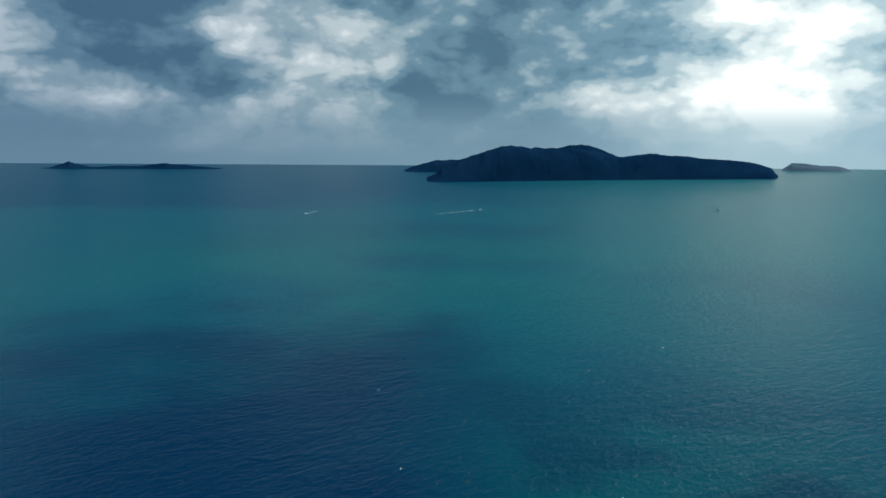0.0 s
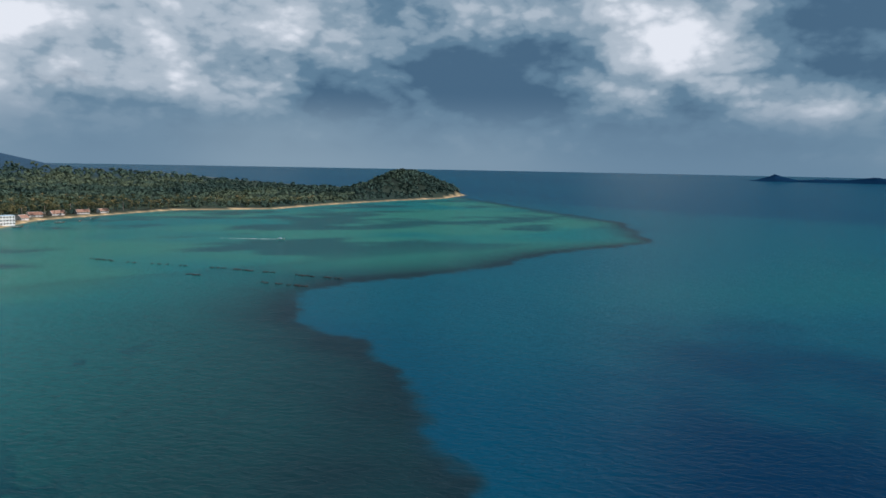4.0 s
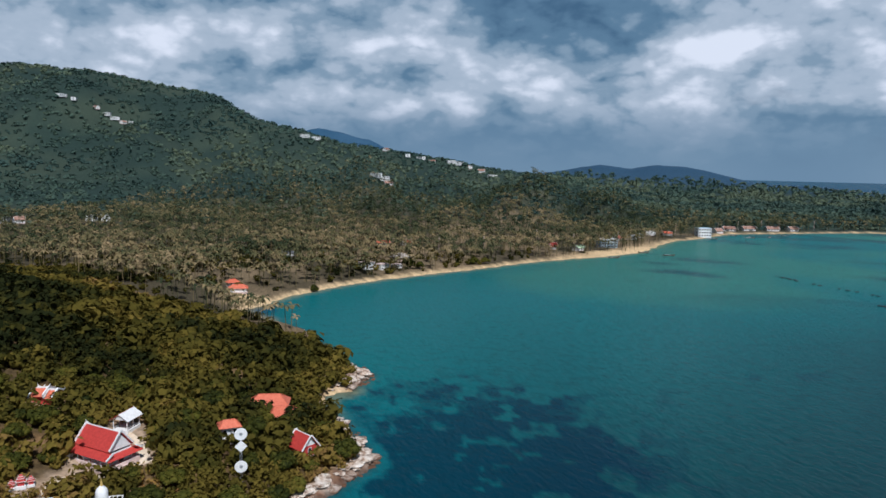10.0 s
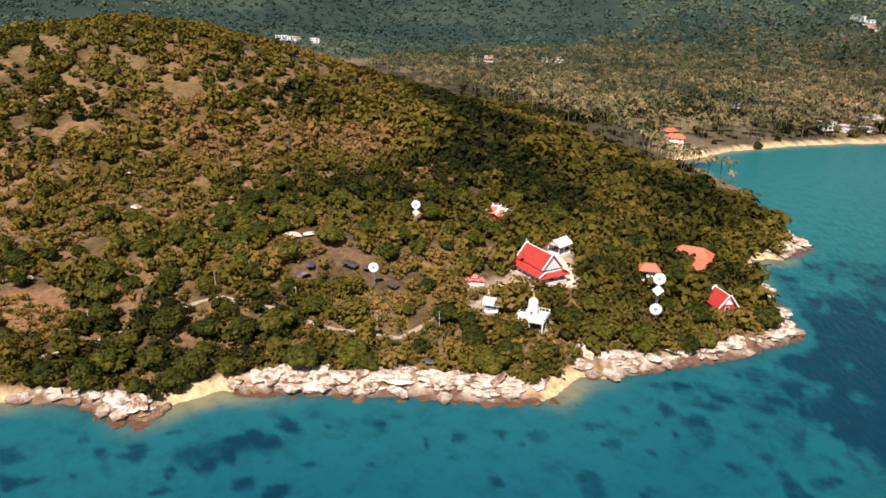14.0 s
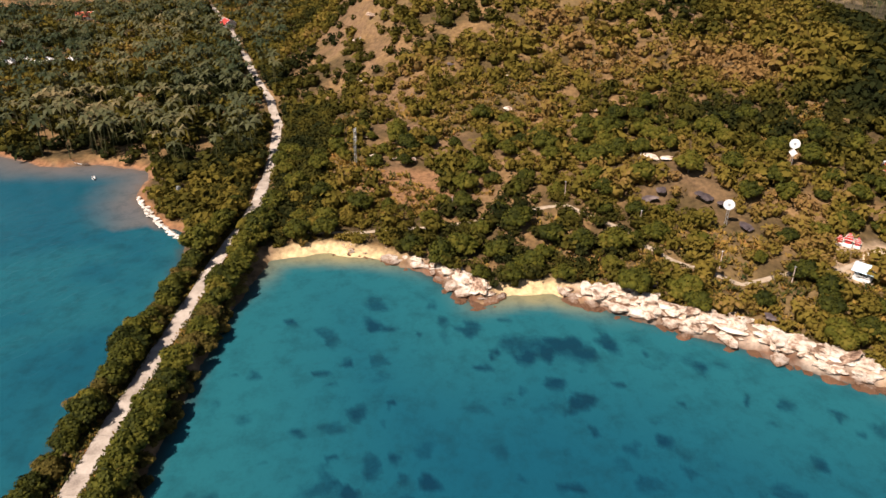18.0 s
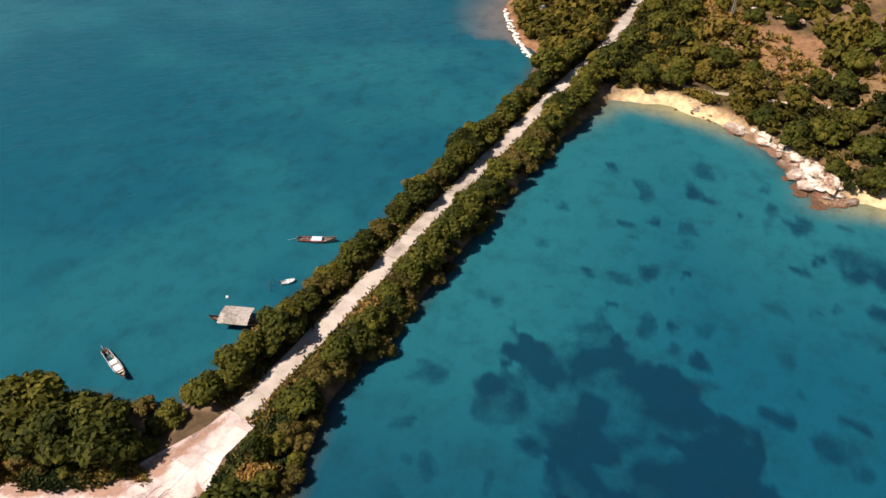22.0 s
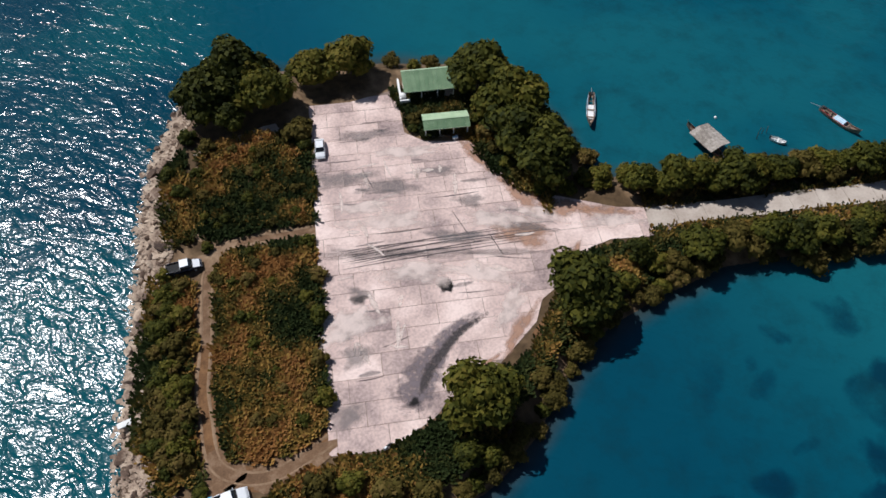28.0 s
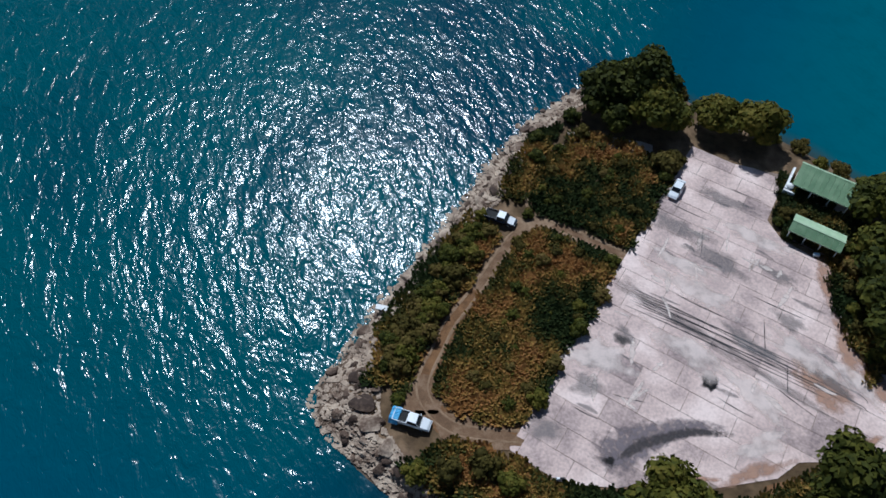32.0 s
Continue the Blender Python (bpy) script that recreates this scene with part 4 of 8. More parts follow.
# trees of the spit and the causeway
rng = np.random.default_rng(7)
LINE_TREES = Grove([make_tree("tree", "leafy green sea almond tree beside the causeway road", "tree", 3.1, 5.2, 6, 620, 0.36, 100 + k, "trees along the causeway") for k in range(5)])
LINE_SHRUBS = Grove([make_tree("shrub", "dense brownish-olive roadside shrub on the causeway", "shrub", 2.5, 3.0, 6, 470, 0.25, 120 + k, "shrubs along the causeway", M_DRYLEAF) for k in range(4)])
BIG_TREES = Grove([make_tree("large_tree", "large spreading green tree at the edge of the concrete yard", "tree", 5.0, 8.0, 9, 1500, 0.48, 140 + k, "large trees round the yard") for k in range(4)])
YARD_SHRUBS = Grove([make_tree("low_bush", "low dark green bush on the dry spit", "bush", 1.7, 1.9, 5, 240, 0.22, 160 + k, "bushes on the spit", M_DRYLEAF if k % 2 else None) for k in range(4)])

# the dirt track from the yard past the parked cars and back, and the narrow path through the upper field
TRACK = [(-1.3, -67.9), (5, -68.6), (10.7, -69.2), (13.7, -68.2), (16.1, -64.9), (17.0, -60.3), (18.2, -52.4), (19.6, -45.6), (19.6, -40.1), (19.7, -36.8), (19.0, -34.0), (16.6, -31.9), (12.8, -30.8), (8.8, -31.6), (4.2, -33.2)]
FIELD_PATH = [(13, -69.0), (16.1, -71), (17.6, -75.3), (16.9, -84.3), (13.8, -88.2), (10, -89.6), (3, -90.2)]


def rounded(line, n=6):
    """The line through the same points, drawn as a smooth curve."""
    p = [line[0]] + list(line) + [line[-1]]
    out = []
    for a, b, c, d in zip(p, p[1:], p[2:], p[3:]):
        for i in range(n):
            t = i / n
            out.append(tuple(0.5 * (2 * b[k] + (c[k] - a[k]) * t + (2 * a[k] - 5 * b[k] + 4 * c[k] - d[k]) * t * t + (3 * b[k] - a[k] - 3 * c[k] + d[k]) * t ** 3) for k in range(2)))
    return out + [line[-1]]


TRACK, FIELD_PATH = rounded(TRACK), rounded(FIELD_PATH)
ROAD = [(-40, -57.3), (-54, -53.5), (-67.8, -51.2), (-89.2, -47.4), (-111, -44.0), (-133, -40.0), (-156, -35.6), (-187, -30.0), (-204, -25.6), (-226, -21.4), (-264, -18.0), (-311, -16.8), (-350, -21.5), (-413, -33), (-462, -40), (-600, -64), (-760, -100)]


def along(line, s):
    """The point and heading at a distance along a line of points."""
    for (ax, ay), (bx, by) in zip(line, line[1:]):
        n = math.hypot(bx - ax, by - ay)
        if s <= n:
            return ax + (bx - ax) * s / n, ay + (by - ay) * s / n, math.atan2(by - ay, bx - ax)
        s -= n
    return (*line[-1], math.atan2(line[-1][1] - line[-2][1], line[-1][0] - line[-2][0]))


s = 13.0
while s < 182:
    for side in (-1, 1):
        # +1 is the lagoon's side of the road
        if side < 0 and s < 26 or side > 0 and s < 10:
            continue
        x, y, h = along(ROAD, s + rng.uniform(-1.0, 1.0) + (1.5 if side > 0 else 0))
        off = (5.8 if side > 0 else 7.1) + rng.uniform(-1.1, 0.9)
        shrub = rng.uniform() < (0.30 if side > 0 else 0.22)
        (LINE_SHRUBS if shrub else LINE_TREES).put(int(rng.integers(9)), x - side * off * math.sin(h), y + side * off * math.cos(h), float(np.clip(rng.normal(1.12, 0.24), 0.75, 1.6)), rng.uniform(0, 360))
        for out in ((off + rng.uniform(1.8, 3.2),) if rng.uniform() < 0.75 else ()) + ((off - rng.uniform(1.4, 2.0),) if rng.uniform() < (0.12 if side > 0 else 0.3) else ()):
            x2, y2, h2 = along(ROAD, s + rng.uniform(0.5, 3.0))
            LINE_SHRUBS.put(int(rng.integers(9)), x2 - side * out * math.sin(h2), y2 + side * out * math.cos(h2), rng.uniform(0.6, 1.2) * (0.75 if out < off else 1), rng.uniform(0, 360))
    s += 3.3

for k, (x, y, sc) in enumerate([(11, -100, 0.95), (5, -103, 1.0), (1, -98, 0.85), (-9, -102.5, 0.68), (-16, -103, 0.78), (-38.2, -91.5, 1.0), (-40.2, -83, 1.02), (-40, -75.5, 0.95), (-41, -67.8, 0.9),
                                (-36, -42.5, 0.95), (-16.5, -31, 0.82)]):
    BIG_TREES.put(k, x, y, sc * 1.24, 47.0 * k)
for k, (x, y, sc) in enumerate([(-58, -45, 1.1), (8, -95, 1.0), (-61, -59, 1.0), (-48, -47, 0.8), (-12, -25, 0.7), (-49.5, -63.5, 0.8), (-54, -62, 0.75), (-40, -66, 0.7)]):
    LINE_TREES.put(k, x, y, sc, 31.0 * k)
for k, (x, y, sc) in enumerate([(21, -58, 1.1), (22, -53, 1.2), (23, -46, 1.3), (24, -39, 1.2), (16, -94, 1.1), (15.5, -63.5, 0.6), (18.5, -82, 1.0), (-2.8, -89, 1.7), (0.4, -66, 0.8), (0.2, -59, 0.9), (1.6, -52, 1.0),
                                (3.2, -45, 0.9), (3.5, -39, 1.0), (7, -27.5, 1.3), (3, -26.5, 1.2), (-1, -24, 1.4), (22.5, -66, 0.8), (-26, -32.5, 1.1), (21.5, -31.3, 0.75), (11, -25, 1.2),
                                (-50, -45, 1.3), (-53, -44, 1.3), (-44, -43, 1.2), (24, -60, 0.9), (23.5, -50, 1.0), (22, -42.5, 1.1), (20, -87, 0.9), (13, -91, 1.0), (15, -23, 1.1), (-6, -22.5, 1.2), (-15, -24.5, 1.2), (10.5, -61.5, 0.8), (12.5, -55, 0.7), (-23.6, -86.5, 0.8), (-22.6, -84.4, 0.7), (-26, -87.4, 0.8), (-47, -64.5, 1.2), (-56.5, -60.5, 1.2), (-35.8, -71.5, 0.9), (-34.6, -79.5, 1.0), (-35, -83, 1.1), (-36.5, -69, 0.8), (-38.8, -64.6, 0.8), (-34.8, -75.5, 0.9), (-43.5, -63, 1.0), (-4.2, -91, 1.1), (-3.4, -86.5, 0.9)]):
    YARD_SHRUBS.put(k, x, y, sc, 67.0 * k)


SHORE_SHRUBS = [(-64, -45), (-55, -42.8), (-46, -41.3), (-39.5, -39.2), (-31.5, -34.5), (-24, -28), (-14, -22.5), (-3, -20.5), (8, -20.8)]
for k in range(34):
    x, y, h = along(SHORE_SHRUBS, 2.4 * k)
    (LINE_SHRUBS if k % 3 else YARD_SHRUBS).put(k, x + rng.uniform(-0.6, 0.6), y + rng.uniform(-0.3, 1.2), float(rng.uniform(0.55, 0.85)) * (1 if k % 3 else 1.4), 71.0 * k)
BACK_SHRUBS = [(-52, -65.5), (-48.5, -74), (-47, -82), (-43, -92), (-36, -99), (-24, -103.5), (-12, -107), (2, -108.5), (12, -105)]
for k in range(24):
    x, y, h = along(BACK_SHRUBS, 3.9 * k)
    (LINE_SHRUBS if k % 2 else YARD_SHRUBS).put(k, x + rng.uniform(-0.6, 0.6), y + rng.uniform(-0.6, 0.6), float(rng.uniform(0.6, 0.95)) * (1 if k % 2 else 1.3), 37.0 * k)
for k in range(46):
    # the strip between the track and the stones
    t = rng.uniform(0, 1)
    x, y, h = along([(24.0, -35), (23.5, -45), (22.5, -56), (21, -64)], t * 29)
    YARD_SHRUBS.put(k, x + rng.uniform(-1.8, 2.6), y, float(rng.uniform(0.55, 1.2)), 59.0 * k)


def scatter(name, places, scales, turns, tints, templates, mat, label, category, smooth_shade=True):
    """Many small plants in one mesh: each takes a model's shape at its own place, size and turn."""
    pick = rng.integers(len(templates), size=len(places))
    V, F, T, base = [], [], [], 0
    for k, (tv, tf) in enumerate(templates):
        m = pick == k
        if not m.any():
            continue
        P, S, A, tt = places[m], scales[m], turns[m], tints[m]
        c, s_ = np.cos(A)[:, None], np.sin(A)[:, None]
        x = (tv[:, 0] * c - tv[:, 1] * s_) * S[:, None] + P[:, :1]
        y = (tv[:, 0] * s_ + tv[:, 1] * c) * S[:, None] + P[:, 1:2]
        z = tv[:, 2] * S[:, None] + P[:, 2:3]
        n = m.sum()
        V.append(np.stack([x, y, z], -1).reshape(-1, 3))
        F.append((tf[None] + (np.arange(n) * len(tv))[:, None, None]).reshape(-1, 4) + base)
        T.append(np.repeat(tt, len(tv)))
        base += n * len(tv)
    me = mesh_from(name, np.concatenate(V), np.concatenate(F), mat, smooth_shade)
    paint(me, "tint", np.concatenate(T))
    return tagged(new(name, me), label, category, kind="stuff")


def bush_template(seed, radius, tall, n_lobes, n_leaf, leaf):
    """A bush of leaf clumps over a few lobes, dark and closed at its heart."""
    g = np.random.default_rng(seed)
    lobes = crown_lobes(g, radius, tall, n_lobes)
    heart = [(0, 0, tall * 0.38, radius * 0.66, 0.62)]
    return joined(cores(heart, 1.0, BALL1), leaves(g, lobes, n_leaf, leaf, -0.05))


def spread(n, x0, x1, y0, y1, keep):
    x, y = rng.uniform(x0, x1, n), rng.uniform(y0, y1, n)
    m = keep(x, y) > rng.uniform(0, 1, n)
    return x[m], y[m]


def line_distance(x, y, line):
    best = np.full(np.shape(x), 1e9)
    for (ax, ay), (bx, by) in zip(line, line[1:]):
        dx, dy = bx - ax, by - ay
        t = np.clip(((x - ax) * dx + (y - ay) * dy) / (dx * dx + dy * dy), 0, 1)
        best = np.minimum(best, np.hypot(x - ax - t * dx, y - ay - t * dy))
    return best


FOOTPATH = [(-199, -8), (-196, 10), (-195, 28), (-193, 45), (-194, 60), (-192, 74), (-177, 86), (-165.5, 90), (-155, 96.5), (-144, 106.5), (-144, 122), (-142, 132), (-145, 142)]
def bushland(x, y):
    """How thickly the point is grown over."""
    d = signed(x, y, MAINLAND)
    k = smooth(2.6, 4.6, d) * smooth(3.0, 4.2, line_distance(x, y, ROAD)) * smooth(0.8, 1.7, line_distance(x, y, FOOTPATH))
    k = k * (1 - 0.92 * smooth(0.25, 0.7, rocky(x, y, d)))
    for cx, cy, cr in CLEARINGS:
        k = k * smooth(cr * 0.85, cr * 1.1, np.hypot(x - cx, y - cy))
    bare = np.clip(bell(x, y, -250, 40, 26, 15, 20) + 1.1 * bell(x, y, -218, 31, 14, 9, 60) + 0.8 * bell(x, y, -330, 30, 40, 8, 10) + 0.8 * bell(x, y, -186, 112, 14, 9) + bell(x, y, -420, 20, 50, 18), 0, 1)
    bare = bare * smooth(0.3, 0.5, fbm(x, y, 11, 3, 31))
    return k * (1 - 0.93 * smooth(0.3, 0.75, bare)) * (1 - 0.55 * dry_open(x, y) * smooth(430, 300, np.hypot(x, y)) - 0.3 * dry_open(x, y) * smooth(300, 430, np.hypot(x, y)))


def tint_at(x, y, seed):
    return np.clip(0.42 + (fbm(x, y, 55, 3, seed) - 0.5) * 1.3 + rng.normal(size=len(x)) * 0.08, 0.0, 1.05)


SCRUB_FINE = [bush_template(340 + k, 2.3, 3.0, 6, 84, 0.42) for k in range(8)]
SCRUB_NEAR = [bush_template(300 + k, 2.3, 3.0, 5, 46, 0.52) for k in range(8)]
SCRUB_FAR = [bush_template(320 + k, 2.7, 3.4, 4, 24, 0.80) for k in range(6)]
x, y = spread(15000, -330, -70, -60, 330, bushland)
dark_wood = bell(x, y, -150, 260, 60, 60) + bell(x, y, -250, 260, 60, 40, 40) + bell(x, y, -120, 165, 30, 40)
keep = rng.uniform(0, 1, len(x)) < 0.66 + 0.2 * dark_wood
x, y, dark_wood = x[keep], y[keep], dark_wood[keep]
r = np.hypot(x, y)
sc = np.exp(rng.normal(-0.12, 0.42, len(x))).clip(0.35, 2.1) * (1 + 0.3 * dark_wood)
ti = np.clip(tint_at(x, y, 70) - 0.22 * dark_wood, 0, 1)
for m, tpl in ((r < 205, SCRUB_FINE), ((r >= 205) & (r < 310), SCRUB_NEAR), (r >= 310, SCRUB_FAR)):
    scatter("scrub", np.c_[x[m], y[m], height(x[m], y[m]) - 0.25], sc[m], rng.uniform(0, 6.3, m.sum()), ti[m], tpl, M_SCRUB, "dense olive and yellow-green scrub on the point", "scrub")
x, y = spread(9500, -720, -330, -120, 420, bushland)
scatter("scrub", np.c_[x, y, height(x, y) - 0.3], rng.uniform(0.7, 1.7, len(x)), rng.uniform(0, 6.3, len(x)), tint_at(x, y, 71), SCRUB_FAR, M_SCRUB, "scrub covering the hill of the point", "scrub")

# single trees that stand out on the point
POINT_TREES = Grove([make_tree("tree", "broad green tree standing in the scrub of the point", "tree", 3.6, 5.6, 8, 640, 0.37, 180 + k, "trees on the point") for k in range(5)])
x, y = spread(1600, -290, -75, -20, 330, bushland)
for cx, cy, cr in CLEARINGS:
    m = np.hypot(x - cx, y - cy) > cr + 2.6
    x, y = x[m], y[m]
order = np.argsort(np.hypot(x, y))
placed = []
for k in order:
    if len(placed) >= 190:
        break
    if all(math.hypot(x[k] - a, y[k] - b) > 6.5 for a, b in placed):
        placed.append((x[k], y[k]))
        POINT_TREES.put(len(placed), x[k], y[k], float(rng.uniform(0.65, 1.35)), float(rng.uniform(0, 360)), 0.3)


def palm_template(seed, tall, fronds):
    g = np.random.default_rng(seed)
    lean = g.uniform(-0.12, 0.12, 2)
    pieces = [limb_tube([(0, 0, -0.5), (lean[0] * tall * 0.4, lean[1] * tall * 0.4, tall * 0.5), (lean[0] * tall, lean[1] * tall, tall)], [0.22, 0.17, 0.14], 4)]
    top = np.array([lean[0] * tall, lean[1] * tall, tall])
    for i in range(fronds):
        a = 2 * math.pi * i / fronds + g.uniform(-0.3, 0.3)
        up = g.uniform(-0.2, 0.95)
        out = np.array([math.cos(a), math.sin(a), 0])
        side = np.array([-math.sin(a), math.cos(a), 0]) * 0.85
        n = g.uniform(3.2, 4.4)
        p0, p1, p2 = top, top + out * n * 0.55 + (0, 0, up * n * 0.5), top + out * n + (0, 0, (up - 0.75) * n * 0.6)
        droop = np.array([0, 0, -0.25])
        v = np.array([p0 - side * 0.2, p0 + side * 0.2, p1 + side + droop, p1 - side + droop, p1 + side + droop, p1 - side + droop, p2 - side * 0.15, p2 + side * 0.15])
        pieces.append((v, np.array([[0, 1, 2, 3], [5, 4, 7, 6]])))
    return joined(*pieces)


PALMS = [palm_template(400 + k, 11.0 + 0.9 * k, 8) for k in range(5)]


def palm_land(x, y):
    d = signed(x, y, MAINLAND)
    r = np.hypot(x, y)
    az = np.degrees(np.arctan2(y, x)) % 360
    k = smooth(7, 12, d) * smooth(1750, 1250, r) * (az > 40) * (az < 172)
    point = smooth(330, 370, np.hypot(x + 60, y)) * np.where(x < -240, smooth(330, 400, y - (x + 250) * -0.35), 1)
    return k * point * (0.62 + 0.38 * smooth(0.34, 0.5, fbm(x, y, 70, 4, 81))) * smooth(24, 32, np.hypot(x + 266, y - 432)) * smooth(20, 26, np.hypot(x + 238, y - 404))


x, y = spread(46000, -900, 900, 330, 1650, palm_land)
m = rng.uniform(0, 1, len(x)) < np.interp(np.hypot(x, y), [350, 700, 1500], [1.0, 0.8, 0.45])
x, y = x[m], y[m]
n = min(len(x), 14500)
x, y = x[:n], y[:n]
scatter("palm_grove", np.c_[x, y, height(x, y)], rng.uniform(0.8, 1.3, n), rng.uniform(0, 6.3, n), np.clip(0.5 + (fbm(x, y, 90, 3, 72) - 0.5) * 0.9 + rng.normal(size=n) * 0.2, 0.05, 1.0) - 0.22 * smooth(650, 1100, np.hypot(x, y)), PALMS, M_PALM, "coconut palms with dry brownish fronds on the coastal plain", "palms")

# undergrowth between the palms
x, y = spread(5200, -560, 100, 360, 960, lambda x, y: palm_land(x, y) * smooth(850, 650, np.hypot(x, y)) * (0.35 + 0.65 * smooth(0.45, 0.6, fbm(x, y, 45, 3, 83))))
x, y = x[:2300], y[:2300]
scatter("scrub", np.c_[x, y, height(x, y) - 0.3], rng.uniform(0.6, 1.7, len(x)), rng.uniform(0, 6.3, len(x)), np.clip(rng.normal(0.25, 0.14, len(x)), 0, 0.8), SCRUB_FAR, M_SCRUB, "dark bushes growing between the coconut palms", "scrub")


def lagoon_wood(x, y):
    d = signed(x, y, MAINLAND)
    return smooth(1.0, 3.2, d) * smooth(3.6, 5, line_distance(x, y, ROAD)) * (y < -16) * (1 - bell(x, y, -312, -158, 6, 8)) * smooth(820, 700, np.hypot(x, y))


x, y = spread(6500, -760, -200, -420, -10, lagoon_wood)
near = rng.uniform(0, 1, len(x)) < 0.45
m = near & (x < -262)
scatter("palm_grove", np.c_[x[m], y[m], height(x[m], y[m])], rng.uniform(0.8, 1.2, m.sum()), rng.uniform(0, 6.3, m.sum()), tint_at(x[m], y[m], 73) * 0.7, PALMS, M_PALM, "green coconut palms beside the lagoon", "palms")
m = ~m
x, y = np.r_[x[m], x[m] + 2.6], np.r_[y[m], y[m] - 2.2]
m = lagoon_wood(x, y) > 0.5
x, y = x[m], y[m]
scatter("scrub", np.c_[x, y, height(x, y) - 0.3], rng.uniform(0.9, 1.8, len(x)), rng.uniform(0, 6.3, len(x)), tint_at(x, y, 74) * 0.75, SCRUB_FAR, M_SCRUB, "dense green thicket beside the lagoon road", "scrub")
# thicket on both sides of the road on the point
x, y = spread(2600, -330, -188, -60, 30, lambda x, y: smooth(4.0, 5.0, line_distance(x, y, ROAD)) * smooth(26, 16, line_distance(x, y, ROAD)) * smooth(3, 6, signed(x, y, MAINLAND)))
scatter("scrub", np.c_[x, y, height(x, y) - 0.3], rng.uniform(0.8, 1.35, len(x)), rng.uniform(0, 6.3, len(x)), tint_at(x, y, 75) * 0.75, SCRUB_NEAR, M_SCRUB, "dense green thicket beside the road", "scrub")


def far_wood(x, y):
    d = signed(x, y, MAINLAND)
    r = np.hypot(x, y)
    az = np.degrees(np.arctan2(y, x)) % 360
    return smooth(25, 60, d) * smooth(1050, 1400, r) * smooth(3900, 3300, r) * (az > 42) * (az < 176)


FAR_TREES = [bush_template(500 + k, 6.5, 5.0, 2, 8, 2.7) for k in range(5)]
a = np.radians(rng.uniform(44, 172, 25000))
r = 1050 * np.exp(rng.uniform(0, 1, 25000) * math.log(3.5))
x, y = r * np.cos(a), r * np.sin(a)
m = far_wood(x, y) > rng.uniform(0, 1, len(x))
x, y = x[m], y[m]
r = np.hypot(x, y)
kx, ky = rng.normal(1285, 100, 700), rng.normal(1900, 85, 700)
m = signed(kx, ky, MAINLAND) > 8
x, y = np.r_[x, kx[m]], np.r_[y, ky[m]]
r = np.hypot(x, y)
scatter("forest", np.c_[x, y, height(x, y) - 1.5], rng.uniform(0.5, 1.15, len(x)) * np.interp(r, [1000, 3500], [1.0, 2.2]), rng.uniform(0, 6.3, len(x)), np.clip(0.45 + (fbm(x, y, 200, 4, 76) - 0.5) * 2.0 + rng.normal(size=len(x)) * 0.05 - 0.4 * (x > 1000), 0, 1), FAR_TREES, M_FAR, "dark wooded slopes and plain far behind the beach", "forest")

# clumps of taller weeds in the fields
for k in range(70):
    x, y = float(rng.uniform(-2, 16)), float(rng.uniform(-90, -35))
    on_track = line_distance(np.array([x]), np.array([y]), TRACK)[0]
    if on_track > 1.9 and x > (y + 60.6) * 0.168 + 1.2 and x < 16:
        YARD_SHRUBS.put(k, x, y, float(rng.uniform(0.3, 0.75)), 83.0 * k)

# grass of the spit's two dry fields and verges
FIELDS = [[(14.5, -91), (4, -93), (-4.5, -88), (-1.5, -69.6), (9, -70.6), (15, -70.4), (16.2, -80)], [(15.8, -66.8), (13.6, -67.6), (-0.8, -66.8), (4.6, -34.4), (9, -33), (14, -32.6), (17.4, -35), (18.4, -41), (18.2, -47), (16.6, -56)], [(25, -67), (18.6, -64), (19.2, -55), (20.8, -44), (21.2, -34), (27, -31), (29.5, -42), (27.5, -58)],
          [(-41, -51), (-26, -37), (-10, -29), (-14, -25), (-30, -35), (-44, -42), (-60, -45), (-60, -49)], [(10, -31), (-2, -28), (-8, -23), (4, -21), (18, -23)], [(22, -71), (16, -72), (17, -92), (21, -88)], [(-22, -35.6), (-10, -31.2), (-2.5, -28.8), (4.8, -30.4), (3, -25), (-8, -23), (-16, -26.5), (-24, -32)], [(-39, -60), (-33, -72), (-31, -79), (-33, -92), (-40, -88), (-46, -70)], [(-22, -96), (-21.5, -85), (-24, -82.5), (-32, -81), (-34, -90)]]


def tuft(seed, blades=7):
    g = np.random.default_rng(seed)
    pieces = []
    for i in range(blades):
        a, l = g.uniform(0, 6.3), g.uniform(0.35, 0.75)
        o, s = np.array([math.cos(a), math.sin(a), 0]), np.array([-math.sin(a), math.cos(a), 0]) * 0.10
        b = o * g.uniform(0, 0.35)
        t = b + o * l * 0.7 + (0, 0, l * g.uniform(0.5, 1.0))
        pieces.append((np.array([b - s, b + s, t + s * 1.3, t - s * 1.3]), np.array([[0, 1, 2, 3]])))
    return joined(*pieces)


